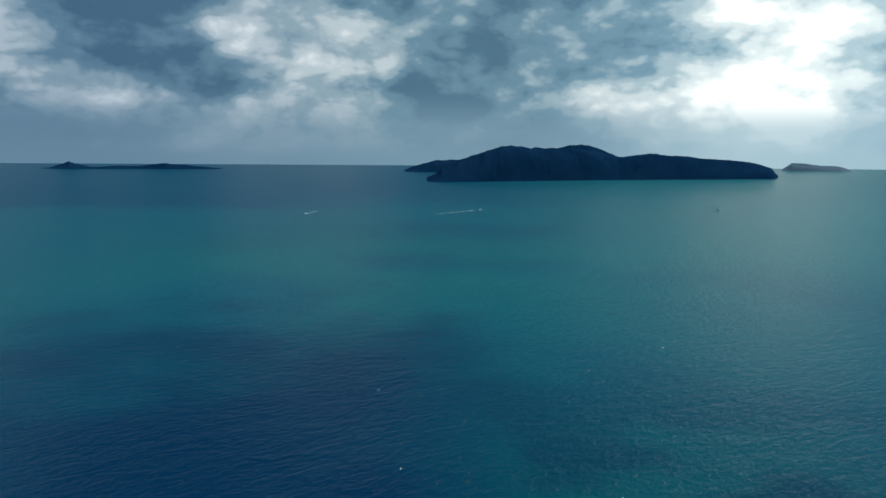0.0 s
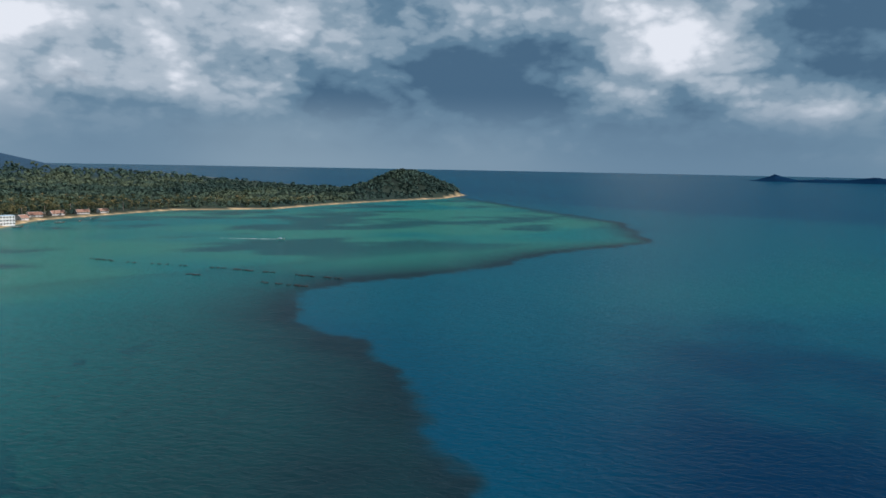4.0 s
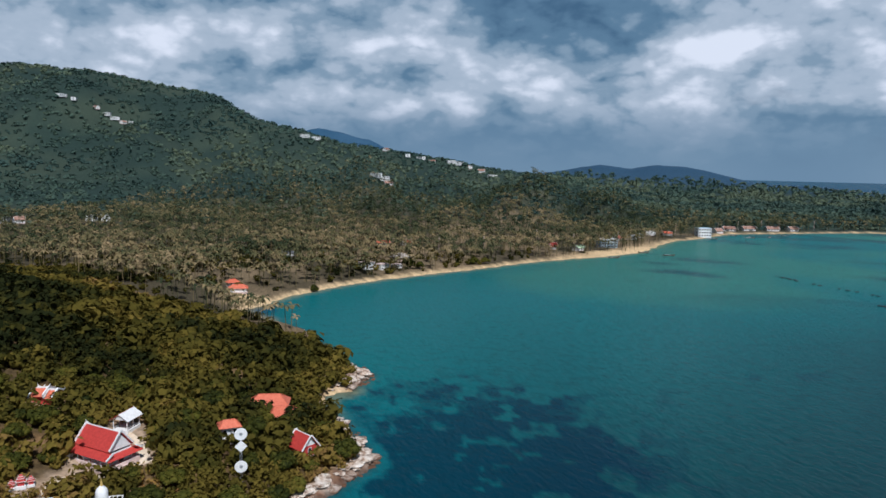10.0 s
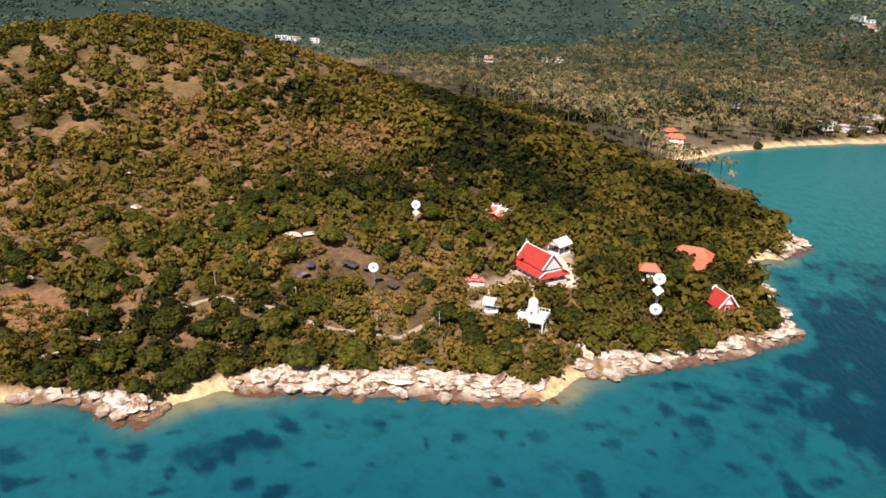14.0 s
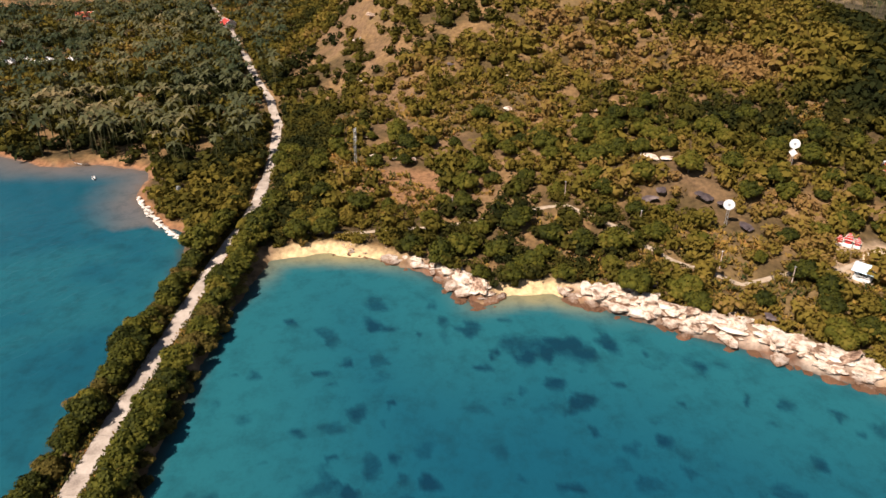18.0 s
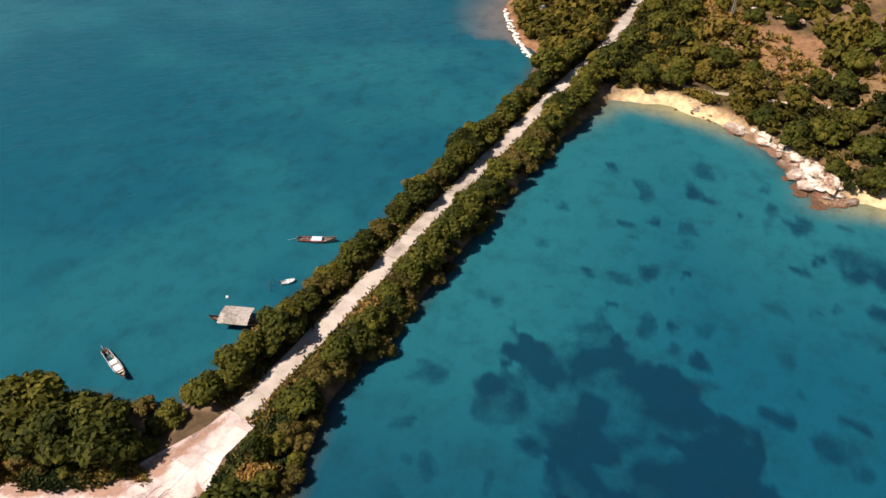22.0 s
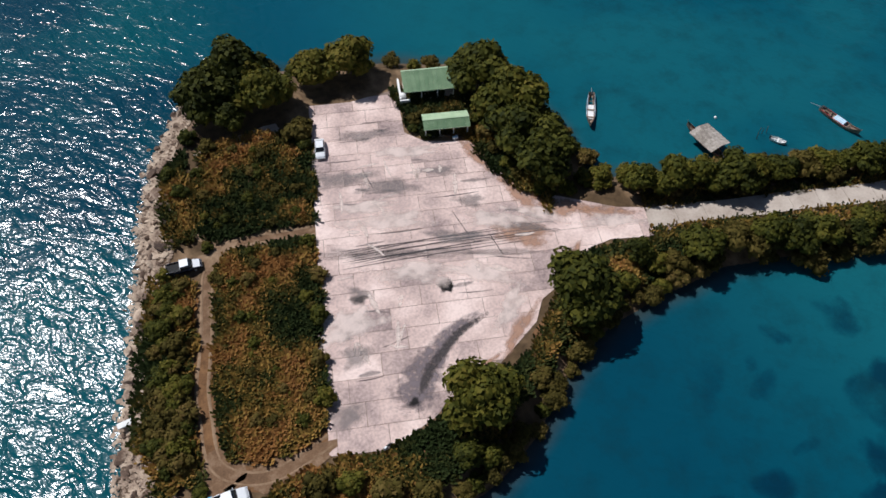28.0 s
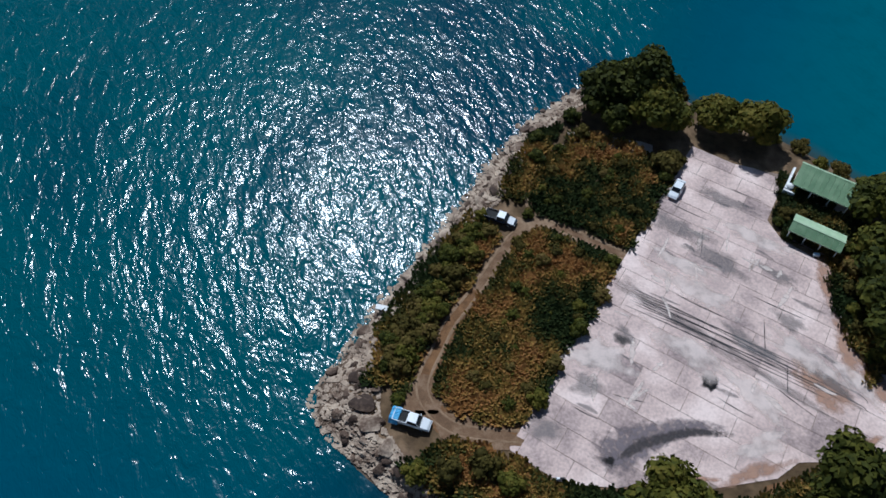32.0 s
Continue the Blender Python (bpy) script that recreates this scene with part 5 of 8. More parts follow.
TUFTS = [tuft(600 + k) for k in range(6)]
x, y = spread(26000, -300, -110, -10, 230, lambda x, y: dry_open(x, y) * smooth(5, 9, signed(x, y, MAINLAND)) * smooth(2, 3, line_distance(x, y, FOOTPATH)))
x, y = x[:5200], y[:5200]
scatter("grass", np.c_[x, y, height(x, y) - 0.05], rng.uniform(1.2, 2.4, len(x)), rng.uniform(0, 6.3, len(x)), np.clip(rng.normal(0.55, 0.15, len(x)), 0, 1), TUFTS, M_GRASS, "straw-coloured dry grass between the scrub", "grass")
for k, field in enumerate(FIELDS):
    xs, ys = zip(*field)
    area = (max(xs) - min(xs)) * (max(ys) - min(ys))
    x, y = spread(int(area * 8), min(xs), max(xs), min(ys), max(ys), lambda x, y: (signed(x, y, field) + (fbm(x, y, 3, 2, 5) - 0.5) * 2.6 > 0.0) * smooth(0.8, 1.5, line_distance(x, y, TRACK) + (y > -46) * -0.5) * smooth(0.3, 0.6, line_distance(x, y, FIELD_PATH)))
    edge = smooth(0.3, 4.0, signed(x, y, field))
    t = np.clip(0.26 + 0.28 * edge + (fbm(x, y, 9.0, 3, 91) - 0.5) * 1.9 + (fbm(x, y, 2.6, 2, 93) - 0.5) * 1.2 + rng.normal(size=len(x)) * 0.12, 0, 1.05)
    if k > 5:
        t = t * 0.7
    scatter("grass", np.c_[x, y, height(x, y) - 0.03], rng.uniform(0.7, 1.5, len(x)), rng.uniform(0, 6.3, len(x)), t, TUFTS, M_GRASS, "dry rust and green grass on the spit", "grass")

# brownish grass on both verges of the causeway road
n = 4200
P = np.array([along(ROAD, v) for v in rng.uniform(14, 180, n)])
o = rng.uniform(1.9, 5.0, n) * rng.choice((-1, 1), n)
x, y = P[:, 0] - o * np.sin(P[:, 2]), P[:, 1] + o * np.cos(P[:, 2])
scatter("grass", np.c_[x, y, height(x, y) - 0.03], rng.uniform(0.6, 1.3, n), rng.uniform(0, 6.3, n), np.clip(rng.normal(0.42, 0.18, n), 0, 1), TUFTS, M_GRASS, "brownish grass on the verges of the causeway road", "grass")

# ---- shared shapes ----
def poly_mesh(name, verts, faces, mat, smooth_shade=False):
    me = bpy.data.meshes.new(name)
    me.from_pydata([tuple(map(float, v)) for v in verts], [], [tuple(map(int, f)) for f in faces])
    if mat:
        me.materials.append(mat)
    if smooth_shade:
        me.polygons.foreach_set("use_smooth", [True] * len(me.polygons))
    me.update()
    return me


def cbox(c, s, b=0.03):
    """A box at centre c of size s, its edges cut back by b."""
    h = [k / 2 for k in s]
    b = min(b, *(k * 0.49 for k in h))
    v, key = [], {}
    for ax in range(3):
        for sx in (-1, 1):
            for sy in (-1, 1):
                for sz in (-1, 1):
                    sg = (sx, sy, sz)
                    key[ax, sg] = len(v)
                    v.append([c[k] + sg[k] * (h[k] if k == ax else h[k] - b) for k in range(3)])
    f = []
    for ax in range(3):
        o = [(ax + 1) % 3, (ax + 2) % 3]
        for s0 in (-1, 1):
            q = []
            for a_, b_ in ((-1, -1), (1, -1), (1, 1), (-1, 1)):
                sg = [0, 0, 0]
                sg[ax], sg[o[0]], sg[o[1]] = s0, a_, b_
                q.append(key[ax, tuple(sg)])
            f.append(q if s0 > 0 else q[::-1])
    for ax in range(3):
        p, q = (ax + 1) % 3, (ax + 2) % 3
        for sp in (-1, 1):
            for sq in (-1, 1):
                lo, hi = [0, 0, 0], [0, 0, 0]
                lo[ax], hi[ax] = -1, 1
                lo[p] = hi[p] = sp
                lo[q] = hi[q] = sq
                quad = [key[p, tuple(lo)], key[p, tuple(hi)], key[q, tuple(hi)], key[q, tuple(lo)]]
                f.append(quad[::-1] if sp * sq > 0 else quad)
    for sx in (-1, 1):
        for sy in (-1, 1):
            for sz in (-1, 1):
                t = [key[0, (sx, sy, sz)], key[1, (sx, sy, sz)], key[2, (sx, sy, sz)]]
                f.append(t if sx * sy * sz > 0 else t[::-1])
    return v, f


def merge(*pieces):
    v, f = [], []
    for a, b in pieces:
        f += [[i + len(v) for i in q] for q in b]
        v += [list(p) for p in a]
    return v, f


def rod(a, b, r, n=8, r2=None):
    """A round bar from a to b with closed ends."""
    a, b = Vector(a), Vector(b)
    q = (b - a).to_track_quat("Z", "Y")
    v = []
    for p, rr in ((a, r), (b, r if r2 is None else r2)):
        for i in range(n):
            t = 2 * math.pi * i / n
            v.append(p + q @ Vector((rr * math.cos(t), rr * math.sin(t), 0)))
    f = [[i, (i + 1) % n, n + (i + 1) % n, n + i] for i in range(n)] + [list(range(n))[::-1], list(range(n, 2 * n))]
    return v, f


def turned(profile, n=16):
    """A solid turned round z from (radius, height) steps."""
    v, f = [], []
    for r, z in profile:
        for i in range(n):
            t = 2 * math.pi * i / n
            v.append((r * math.cos(t), r * math.sin(t), z))
    for s_ in range(len(profile) - 1):
        for i in range(n):
            f.append([s_ * n + i, s_ * n + (i + 1) % n, (s_ + 1) * n + (i + 1) % n, (s_ + 1) * n + i])
    f += [list(range(n))[::-1], list(range((len(profile) - 1) * n, len(profile) * n))]
    return v, f


def slab_between(p, t):
    """A sheet through the four corners p, with thickness t along its own normal."""
    p = [Vector(q) for q in p]
    nrm = (p[1] - p[0]).cross(p[3] - p[0]).normalized() * t
    v = p + [q - nrm for q in p]
    return v, [[0, 1, 2, 3], [7, 6, 5, 4], [0, 4, 5, 1], [1, 5, 6, 2], [2, 6, 7, 3], [3, 7, 4, 0]]


def add(name, shape, mat, parent, label="", soft=False):
    return part(name, poly_mesh(name, *shape, mat, soft), parent, label)


def root(name, m, label, category, group=""):
    ob = tagged(new(name), label, category, group)
    ob.matrix_basis = m
    return ob


def rock_mesh(seed, mat, flat=0.7, n=4, rough=0.35):
    v, f = ball(n)
    g = np.random.default_rng(seed)
    # cut by a few random planes so that it has faces, then roughen
    for _ in range(16):
        a = g.normal(size=3)
        a /= np.linalg.norm(a)
        k = g.uniform(0.42, 0.8)
        over = np.clip(v @ a - k, 0, None)
        v = v - over[:, None] * a * 0.9
    off = g.uniform(0, 50)
    v = v * (1 + rough * (fbm(v[:, 0] * 3 + off, v[:, 1] * 3 + v[:, 2] * 2.3, 1.0, 3, seed) - 0.5))[:, None]
    v = v * (1, 1, flat)
    return mesh_from("rock", v, f, mat, False)


# ---- the concrete yard and the causeway road ----
YARD = [(-6.2, -96.3), (-13.7, -95), (-22.7, -95.8), (-21.1, -84.5), (-23.8, -81.4), (-31.5, -79), (-33, -74), (-37.5, -65), (-43, -61.5), (-50, -57.2), (-58, -54.6), (-57, -49.4), (-52, -50.2), (-46, -51.6), (-41.6, -51), (-39.4, -48.4),
        (-31, -44.6), (-28.7, -41.3), (-20.5, -36.2), (-16, -35.6), (-9.8, -31.8), (-2.7, -29.4), (5.0, -31.0), (-0.6, -64)]


def clip_to(poly, u0, u1, v0, v1):
    out = poly
    for axis, lim, sgn in ((0, u0, 1), (0, u1, -1), (1, v0, 1), (1, v1, -1)):
        src, out = out, []
        for i, p in enumerate(src):
            q = src[i - 1]
            a, b = (q[axis] - lim) * sgn, (p[axis] - lim) * sgn
            if (a >= 0) != (b >= 0):
                t = a / (a - b)
                out.append((q[0] + (p[0] - q[0]) * t, q[1] + (p[1] - q[1]) * t))
            if b >= 0:
                out.append(p)
        if len(out) < 3:
            return []
    return out


def prism(poly, z0, z1):
    n = len(poly)
    v = [(x, y, z1) for x, y in poly] + [(x, y, z0) for x, y in poly]
    area = sum(poly[i - 1][0] * p[1] - p[0] * poly[i - 1][1] for i, p in enumerate(poly))
    top = list(range(n)) if area > 0 else list(range(n))[::-1]
    f = [top, [n + i for i in top[::-1]]]
    for k in range(n):
        a, b = top[k], top[(k + 1) % n]
        f.append([b, a, n + a, n + b])
    return v, f


def build_yard():
    base = new("pavement", poly_mesh("pavement", *prism(YARD, 1.7, 2.05), M_JOINT))
    tagged(base, "worn pale concrete yard of large cast slabs", "pavement", kind="structure")
    u, v = Vector((0.167, 0.986)), Vector((-0.986, 0.167))
    o = Vector((-6.2, -96.3))
    local = [((Vector(p) - o).dot(u), (Vector(p) - o).dot(v)) for p in YARD]
    g = np.random.default_rng(3)
    rows = 19
    for i in range(rows):
        u0 = i * 3.55 - 1.0
        shift = (i % 3) * 2.1 - 6
        for j in range(9):
            v0 = j * 7.0 + shift
            poly = clip_to(local, u0 + 0.04, u0 + 3.51, v0 + 0.04, v0 + 6.96)
            if len(poly) < 3:
                continue
            area = abs(sum(poly[k - 1][0] * p[1] - p[0] * poly[k - 1][1] for k, p in enumerate(poly))) / 2
            if area < 0.6:
                continue
            world = [tuple(o + u * a + v * b) for a, b in poly]
            z = 2.085 + g.uniform(-0.008, 0.008)
            part("slab", poly_mesh("slab", *prism(world, 1.95, z), M_SLAB), base)
    return base


def build_road():
    base_v, base_f = [], []
    s, width = 14.0, 1.95
    road = tagged(new("road"), "pale concrete road along the causeway", "road", kind="structure")
    k = 0
    g = np.random.default_rng(5)
    while s < 330:
        c = []
        for ss, o in ((s + 0.03, -width), (s + 4.97, -width), (s + 4.97, width), (s + 0.03, width)):
            x, y, h = along(ROAD, ss)
            o = o * (1 + 0.09 * math.sin(ss * 0.31 + o))
            px, py = x - o * math.sin(h), y + o * math.cos(h)
            c.append((px, py, max(ground_z(px, py), 1.9) + 0.09))
        part("slab", poly_mesh("slab", *slab_between(c[::-1], 0.12), M_ROAD), road)
        s += 5.0
    n = 0
    while s < 780:
        for o in (-width, width):
            x, y, h = along(ROAD, s)
            px, py = x - o * math.sin(h), y + o * math.cos(h)
            base_v.append((px, py, ground_z(px, py) + 0.15))
        if n:
            base_f.append([2 * n - 2, 2 * n - 1, 2 * n + 1, 2 * n])
        n += 1
        s += 6
    part("road_surface", poly_mesh("road_surface", base_v, base_f, M_ROAD), road)


def ribbon(name, line, width, lift, mat, label, step=1.2, wobble=0.25, seed=0):
    """A strip laid along a line on the ground, its edges uneven."""
    v, f = [], []
    total = sum(math.dist(a, b) for a, b in zip(line, line[1:]))
    n = int(total / step)
    for i in range(n + 1):
        x, y, h = along(line, total * i / n * 0.9999)
        for j, o in enumerate((-1, -0.33, 0.33, 1)):
            w = o * width / 2 * (1 + wobble * (float(fbm(np.array([i * 0.7 + 31 * seed]), np.array([j * 5.0]), 2.0, 2, seed)[0]) - 0.5) * 2)
            px, py = x - w * math.sin(h), y + w * math.cos(h)
            v.append((px, py, ground_z(px, py) + lift - (0.05 if abs(o) == 1 else 0)))
    for i in range(n):
        for j in range(3):
            a = i * 4 + j
            f.append([a, a + 4, a + 5, a + 1])
    return tagged(new(name, poly_mesh(name, v, [q[::-1] for q in f], mat, True)), label, name.replace("_", " "), kind="structure")


def blotch(cx, cy, rx, ry, turn, z, seed, n=28):
    """An uneven flat spot: middle, inner ring and rim."""
    g = np.random.default_rng(seed)
    ph = g.uniform(0, 6.3, 4)
    c, s_ = math.cos(radians(turn)), math.sin(radians(turn))
    v = [(cx, cy, z)]
    for ring in (0.5, 1.25):
        for i in range(n):
            t = 2 * math.pi * i / n
            k = ring * (1 + 0.18 * math.sin(3 * t + ph[0]) + 0.12 * math.sin(5 * t + ph[1]) + 0.08 * math.sin(9 * t + ph[2]))
            a, b = rx * k * math.cos(t), ry * k * math.sin(t)
            v.append((cx + a * c - b * s_, cy + a * s_ + b * c, z))
    f = [[0, 1 + i, 1 + (i + 1) % n] for i in range(n)] + [[1 + i, 1 + n + i, 1 + n + (i + 1) % n, 1 + (i + 1) % n] for i in range(n)]
    return v, f


def faint(name, colour, alpha, size, stretch=(1, 1, 1), turn=0.0):
    """A thin film of soot or mud: patchy, thinning out towards its rim."""
    m = material(name, two(tuple(c * 0.7 for c in colour), colour), size, 0.95, 0.1)
    nt = m.node_tree
    N, Lk = nt.nodes.new, nt.links.new
    tr, mx, no, mr, co, fd, sm = N("ShaderNodeBsdfTransparent"), N("ShaderNodeMixShader"), N("ShaderNodeTexNoise"), N("ShaderNodeMapRange"), N("ShaderNodeTexCoord"), N("ShaderNodeAttribute"), N("ShaderNodeMath")
    rot, scl = N("ShaderNodeMapping"), N("ShaderNodeMapping")
    rot.inputs["Rotation"].default_value[2] = radians(turn)
    scl.inputs["Scale"].default_value = stretch
    Lk(co.outputs["Object"], rot.inputs[0])
    Lk(rot.outputs[0], scl.inputs[0])
    Lk(scl.outputs[0], no.inputs["Vector"])
    no.inputs["Scale"].default_value, no.inputs["Detail"].default_value, no.inputs["Roughness"].default_value = size, 8.0, 0.65
    fd.attribute_name = "fade"
    sm.operation = "MULTIPLY_ADD"
    Lk(fd.outputs["Fac"], sm.inputs[0])
    sm.inputs[1].default_value = 0.5
    Lk(no.outputs["Fac"], sm.inputs[2])
    mr.inputs[1].default_value, mr.inputs[2].default_value, mr.inputs[4].default_value = 0.66, 1.02, alpha
    Lk(sm.outputs[0], mr.inputs[0])
    Lk(mr.outputs[0], mx.inputs[0])
    Lk(tr.outputs[0], mx.inputs[1])
    Lk(nt.nodes["Principled BSDF"].outputs[0], mx.inputs[2])
    Lk(mx.outputs[0], nt.nodes["Material Output"].inputs[0])
    return m


def stain(cx, cy, rx, ry, turn, seed, mat, parent, label):
    me = poly_mesh("stain", *blotch(cx, cy, rx, ry, turn, 2.10 + 0.004 * (seed % 9), seed), mat)
    paint(me, "fade", [1.0] * 29 + [0.0] * 28)
    part("stain", me, parent, label)


yard = build_yard()
build_road()
M_RUT = material("trodden_pale_dirt", two((0.16, 0.095, 0.052), (0.31, 0.21, 0.13)), 0.8, 0.95, 0.3)
M_REDDIRT = material("orange_brown_dirt", two((0.10, 0.05, 0.022), (0.22, 0.115, 0.05)), 0.5, 0.95, 0.3)


def beside(line, off):
    """The line shifted sideways."""
    out = []
    for i, (x, y) in enumerate(line):
        (ax, ay), (bx, by) = line[max(i - 1, 0)], line[min(i + 1, len(line) - 1)]
        n = math.hypot(bx - ax, by - ay) or 1
        out.append((x - off * (by - ay) / n, y + off * (bx - ax) / n))
    return out


def patch(cx, cy, rx, ry, turn, lift, mat, label, seed):
    """A trodden bare spot on the ground."""
    v, f = blotch(cx, cy, rx, ry, turn, 0, seed)
    v = [(x, y, ground_z(x, y) + lift) for x, y, z in v]
    tagged(new("bare_ground", poly_mesh("bare_ground", v, f, mat, True)), label, "bare ground", kind="structure")


ribbon("dirt_track", TRACK[:38], 1.9, 0.05, M_DIRT, "brown two-rut dirt track round the dry field", seed=1)
ribbon("dirt_track", TRACK[36:], 3.3, 0.06, M_REDDIRT, "broad orange-brown stretch of the dirt track", seed=2, wobble=0.35)
for o in (-0.8, 0.8):
    ribbon("wheel_rut", beside(TRACK, o), 0.5, 0.10, M_RUT, "pale wheel rut of the dirt track", seed=3, wobble=0.5)
ribbon("dirt_track", FIELD_PATH, 0.7, 0.06, M_RUT, "narrow pale footpath through the dry grass", seed=4, wobble=0.4)
patch(18.2, -33.6, 3.4, 2.4, 30, 0.085, M_DIRT, "bare trodden turning place at the track's bend", 5)
patch(10.6, -31.2, 5.6, 1.5, 5, 0.085, M_DIRT, "bare trodden soil where the track meets the yard", 6)
patch(14.6, -67.4, 2.6, 1.7, 30, 0.085, M_RUT, "pale trodden soil beside the parked pickup", 7)
patch(6.5, -91.0, 6.0, 1.7, 4, 0.06, M_ROAD, "bare pale soil in the shade of the large trees", 8)
patch(-7.0, -26.0, 1.2, 3.0, 10, 0.06, M_REDDIRT, "bare red-brown soil between the bushes", 9)
patch(-31.5, -40.0, 5.5, 1.5, 36, 0.06, M_REDDIRT, "red-brown bank beside the concrete", 10)
M_SOOT = faint("soot_film", (0.02, 0.018, 0.018), 1.0, 0.9)
M_MUDFILM = faint("mud_film", (0.11, 0.095, 0.09), 0.65, 0.8)
M_GREYFILM = faint("grey_wear_film", (0.22, 0.20, 0.195), 0.5, 0.45)
M_TYREFILM = faint("tyre_streak_film", (0.12, 0.11, 0.11), 0.3, 0.6, (0.12, 5.0, 1), 18)
M_PALEFILM = faint("pale_dust_film", (0.82, 0.68, 0.61), 0.75, 0.4)
M_RUSTFILM = faint("red_dust_film", (0.46, 0.27, 0.18), 0.75, 0.5)
for k in range(5):
    stain(-18, -51.5, 1.3 - 0.1 * k, 1.0 - 0.1 * k, 10 + 40 * k, 1 + k, M_SOOT, yard, "black fire stain on the concrete")


def smear(line, widths, z, mat, label, seed):
    """A film swept along a curve, thinning out to its ragged sides."""
    line = rounded(line, 8)
    v, fade, f = [], [], []
    for i, (x, y) in enumerate(line):
        (ax, ay), (bx, by) = line[max(i - 1, 0)], line[min(i + 1, len(line) - 1)]
        n = math.hypot(bx - ax, by - ay)
        t = i / (len(line) - 1)
        w = float(np.interp(t, np.linspace(0, 1, len(widths)), widths))
        for o in (-1.25, -0.6, 0, 0.6, 1.25):
            q = o * w * (1 + 0.35 * (float(fbm(np.array([i * 0.5]), np.array([o * 3.0]), 2.0, 2, seed)[0]) - 0.5))
            v.append((x - q * (by - ay) / n, y + q * (bx - ax) / n, z))
            fade.append((0.0 if abs(o) > 1 else 0.8 if o else 1.0) * min(1.0, 5 * t + 0.2, 5 * (1 - t) + 0.2))
    for i in range(len(line) - 1):
        for k in range(4):
            a = i * 5 + k
            f.append([a, a + 1, a + 6, a + 5])
    me = poly_mesh("stain", v, f, mat)
    paint(me, "fade", fade)
    part("stain", me, yard, label)


MUD_CURVE = [(-22.4, -45.6), (-17.1, -43.9), (-13.5, -41.5), (-10.5, -38.9), (-8.6, -36.1), (-7.7, -32.6)]
smear(MUD_CURVE, (0.7, 1.3, 2.1, 3.1, 3.5, 2.8), 2.102, faint("grey_silt_film", (0.20, 0.165, 0.175), 0.85, 0.9), "grey silt swept in a curve over the concrete", 3)
smear([(x - 0.3, y + 0.7) for x, y in MUD_CURVE[:5]], (0.4, 0.7, 0.8, 0.9, 0.4), 2.106, faint("dark_silt_film", (0.07, 0.06, 0.06), 0.85, 1.6), "dark wet silt along the curve's rim", 4)
for k, (x, y) in enumerate(((-4.7, -53.0), (-7.8, -34.8))):
    stain(x, y, 0.8, 0.6, 30 * k, 60 + k, M_SOOT, yard, "small dark soot spot on the concrete")
    stain(x, y, 1.7, 1.0, 30 * k, 62 + k, M_MUDFILM, yard, "dirty halo round a soot spot")
M_PALESTREAK = faint("pale_scratch_film", (0.86, 0.72, 0.64), 0.8, 1.2, (0.4, 3.0, 1), 8)
q = np.random.default_rng(44)
for k in range(70):
    # brushed and scraped pale streaks, along the casting rows or across them
    u_, w_ = q.uniform(3, 60), q.uniform(2, 34) if k % 3 else q.uniform(2, 24)
    x, y = -6.2 + 0.167 * u_ - 0.986 * w_, -96.3 + 0.986 * u_ + 0.167 * w_
    if float(signed(np.array([x]), np.array([y]), YARD)[0]) < 3.5 or line_distance(np.array([x]), np.array([y]), MUD_CURVE)[0] < 5:
        continue
    tn, ln = (q.normal(80, 14) if k % 2 else q.normal(170, 7)), q.uniform(2.0, 6.0)
    c_, s_ = math.cos(radians(tn)) * ln / 2, math.sin(radians(tn)) * ln / 2
    smear([(x - c_, y - s_), (x + q.uniform(-0.2, 0.2), y + q.uniform(-0.2, 0.2)), (x + c_, y + s_)], (0.1, q.uniform(0.2, 0.6), 0.1), 2.110 + 0.001 * (k % 9), M_PALESTREAK if k % 4 else M_GREYFILM, "pale brushed streak on the concrete" if k % 4 else "grey scuff on the concrete", 120 + k)
M_STREAK = faint("dark_scrape_film", (0.075, 0.068, 0.07), 0.85, 0.9, (0.25, 3.0, 1), 8)
for k in range(9):
    o = k * 0.42 - 1.9
    q = 1.5 * ((k * 7) % 5)
    smear([(-2.2 - q * 0.5, -60.7 + o + q * 0.08), (-12 - q, -59.5 + o), (-24 - q * 2, -57.5 + o * 0.8), (-33 - q, -56.2 + o * 0.6)], (0.09, 0.13, 0.10, 0.06), 2.104 + 0.001 * k, M_STREAK, "long dark scrape across the concrete", 70 + k)
for k, (x, y, tn, ln) in enumerate([(-8, -44.5, 8, 5), (-14, -63.5, 171, 8), (-25, -68, 172, 9), (-9, -81, 170, 7), (-17, -88.6, 172, 6), (-30, -53, 158, 7), (-22, -49, 168, 6), (-3, -40, 174, 4), (-12, -76, 98, 5), (-24, -62, 100, 6), (-28, -56.5, 98, 5)]):
    c_, s_ = math.cos(radians(tn)) * ln / 2, math.sin(radians(tn)) * ln / 2
    smear([(x - c_, y - s_), (x, y + 0.1), (x + c_, y + s_)], (0.08, 0.12, 0.07), 2.108 + 0.001 * (k % 4), M_STREAK, "thin dark crack in the concrete", 90 + k)
for k in range(7):
    t = k / 6
    stain(-4 - 27 * t, -62 + 8.2 * t, 4.2, 1.5 - 0.7 * t, 162, 18 + k, M_TYREFILM, yard, "streaks of black tyre marks on the concrete")
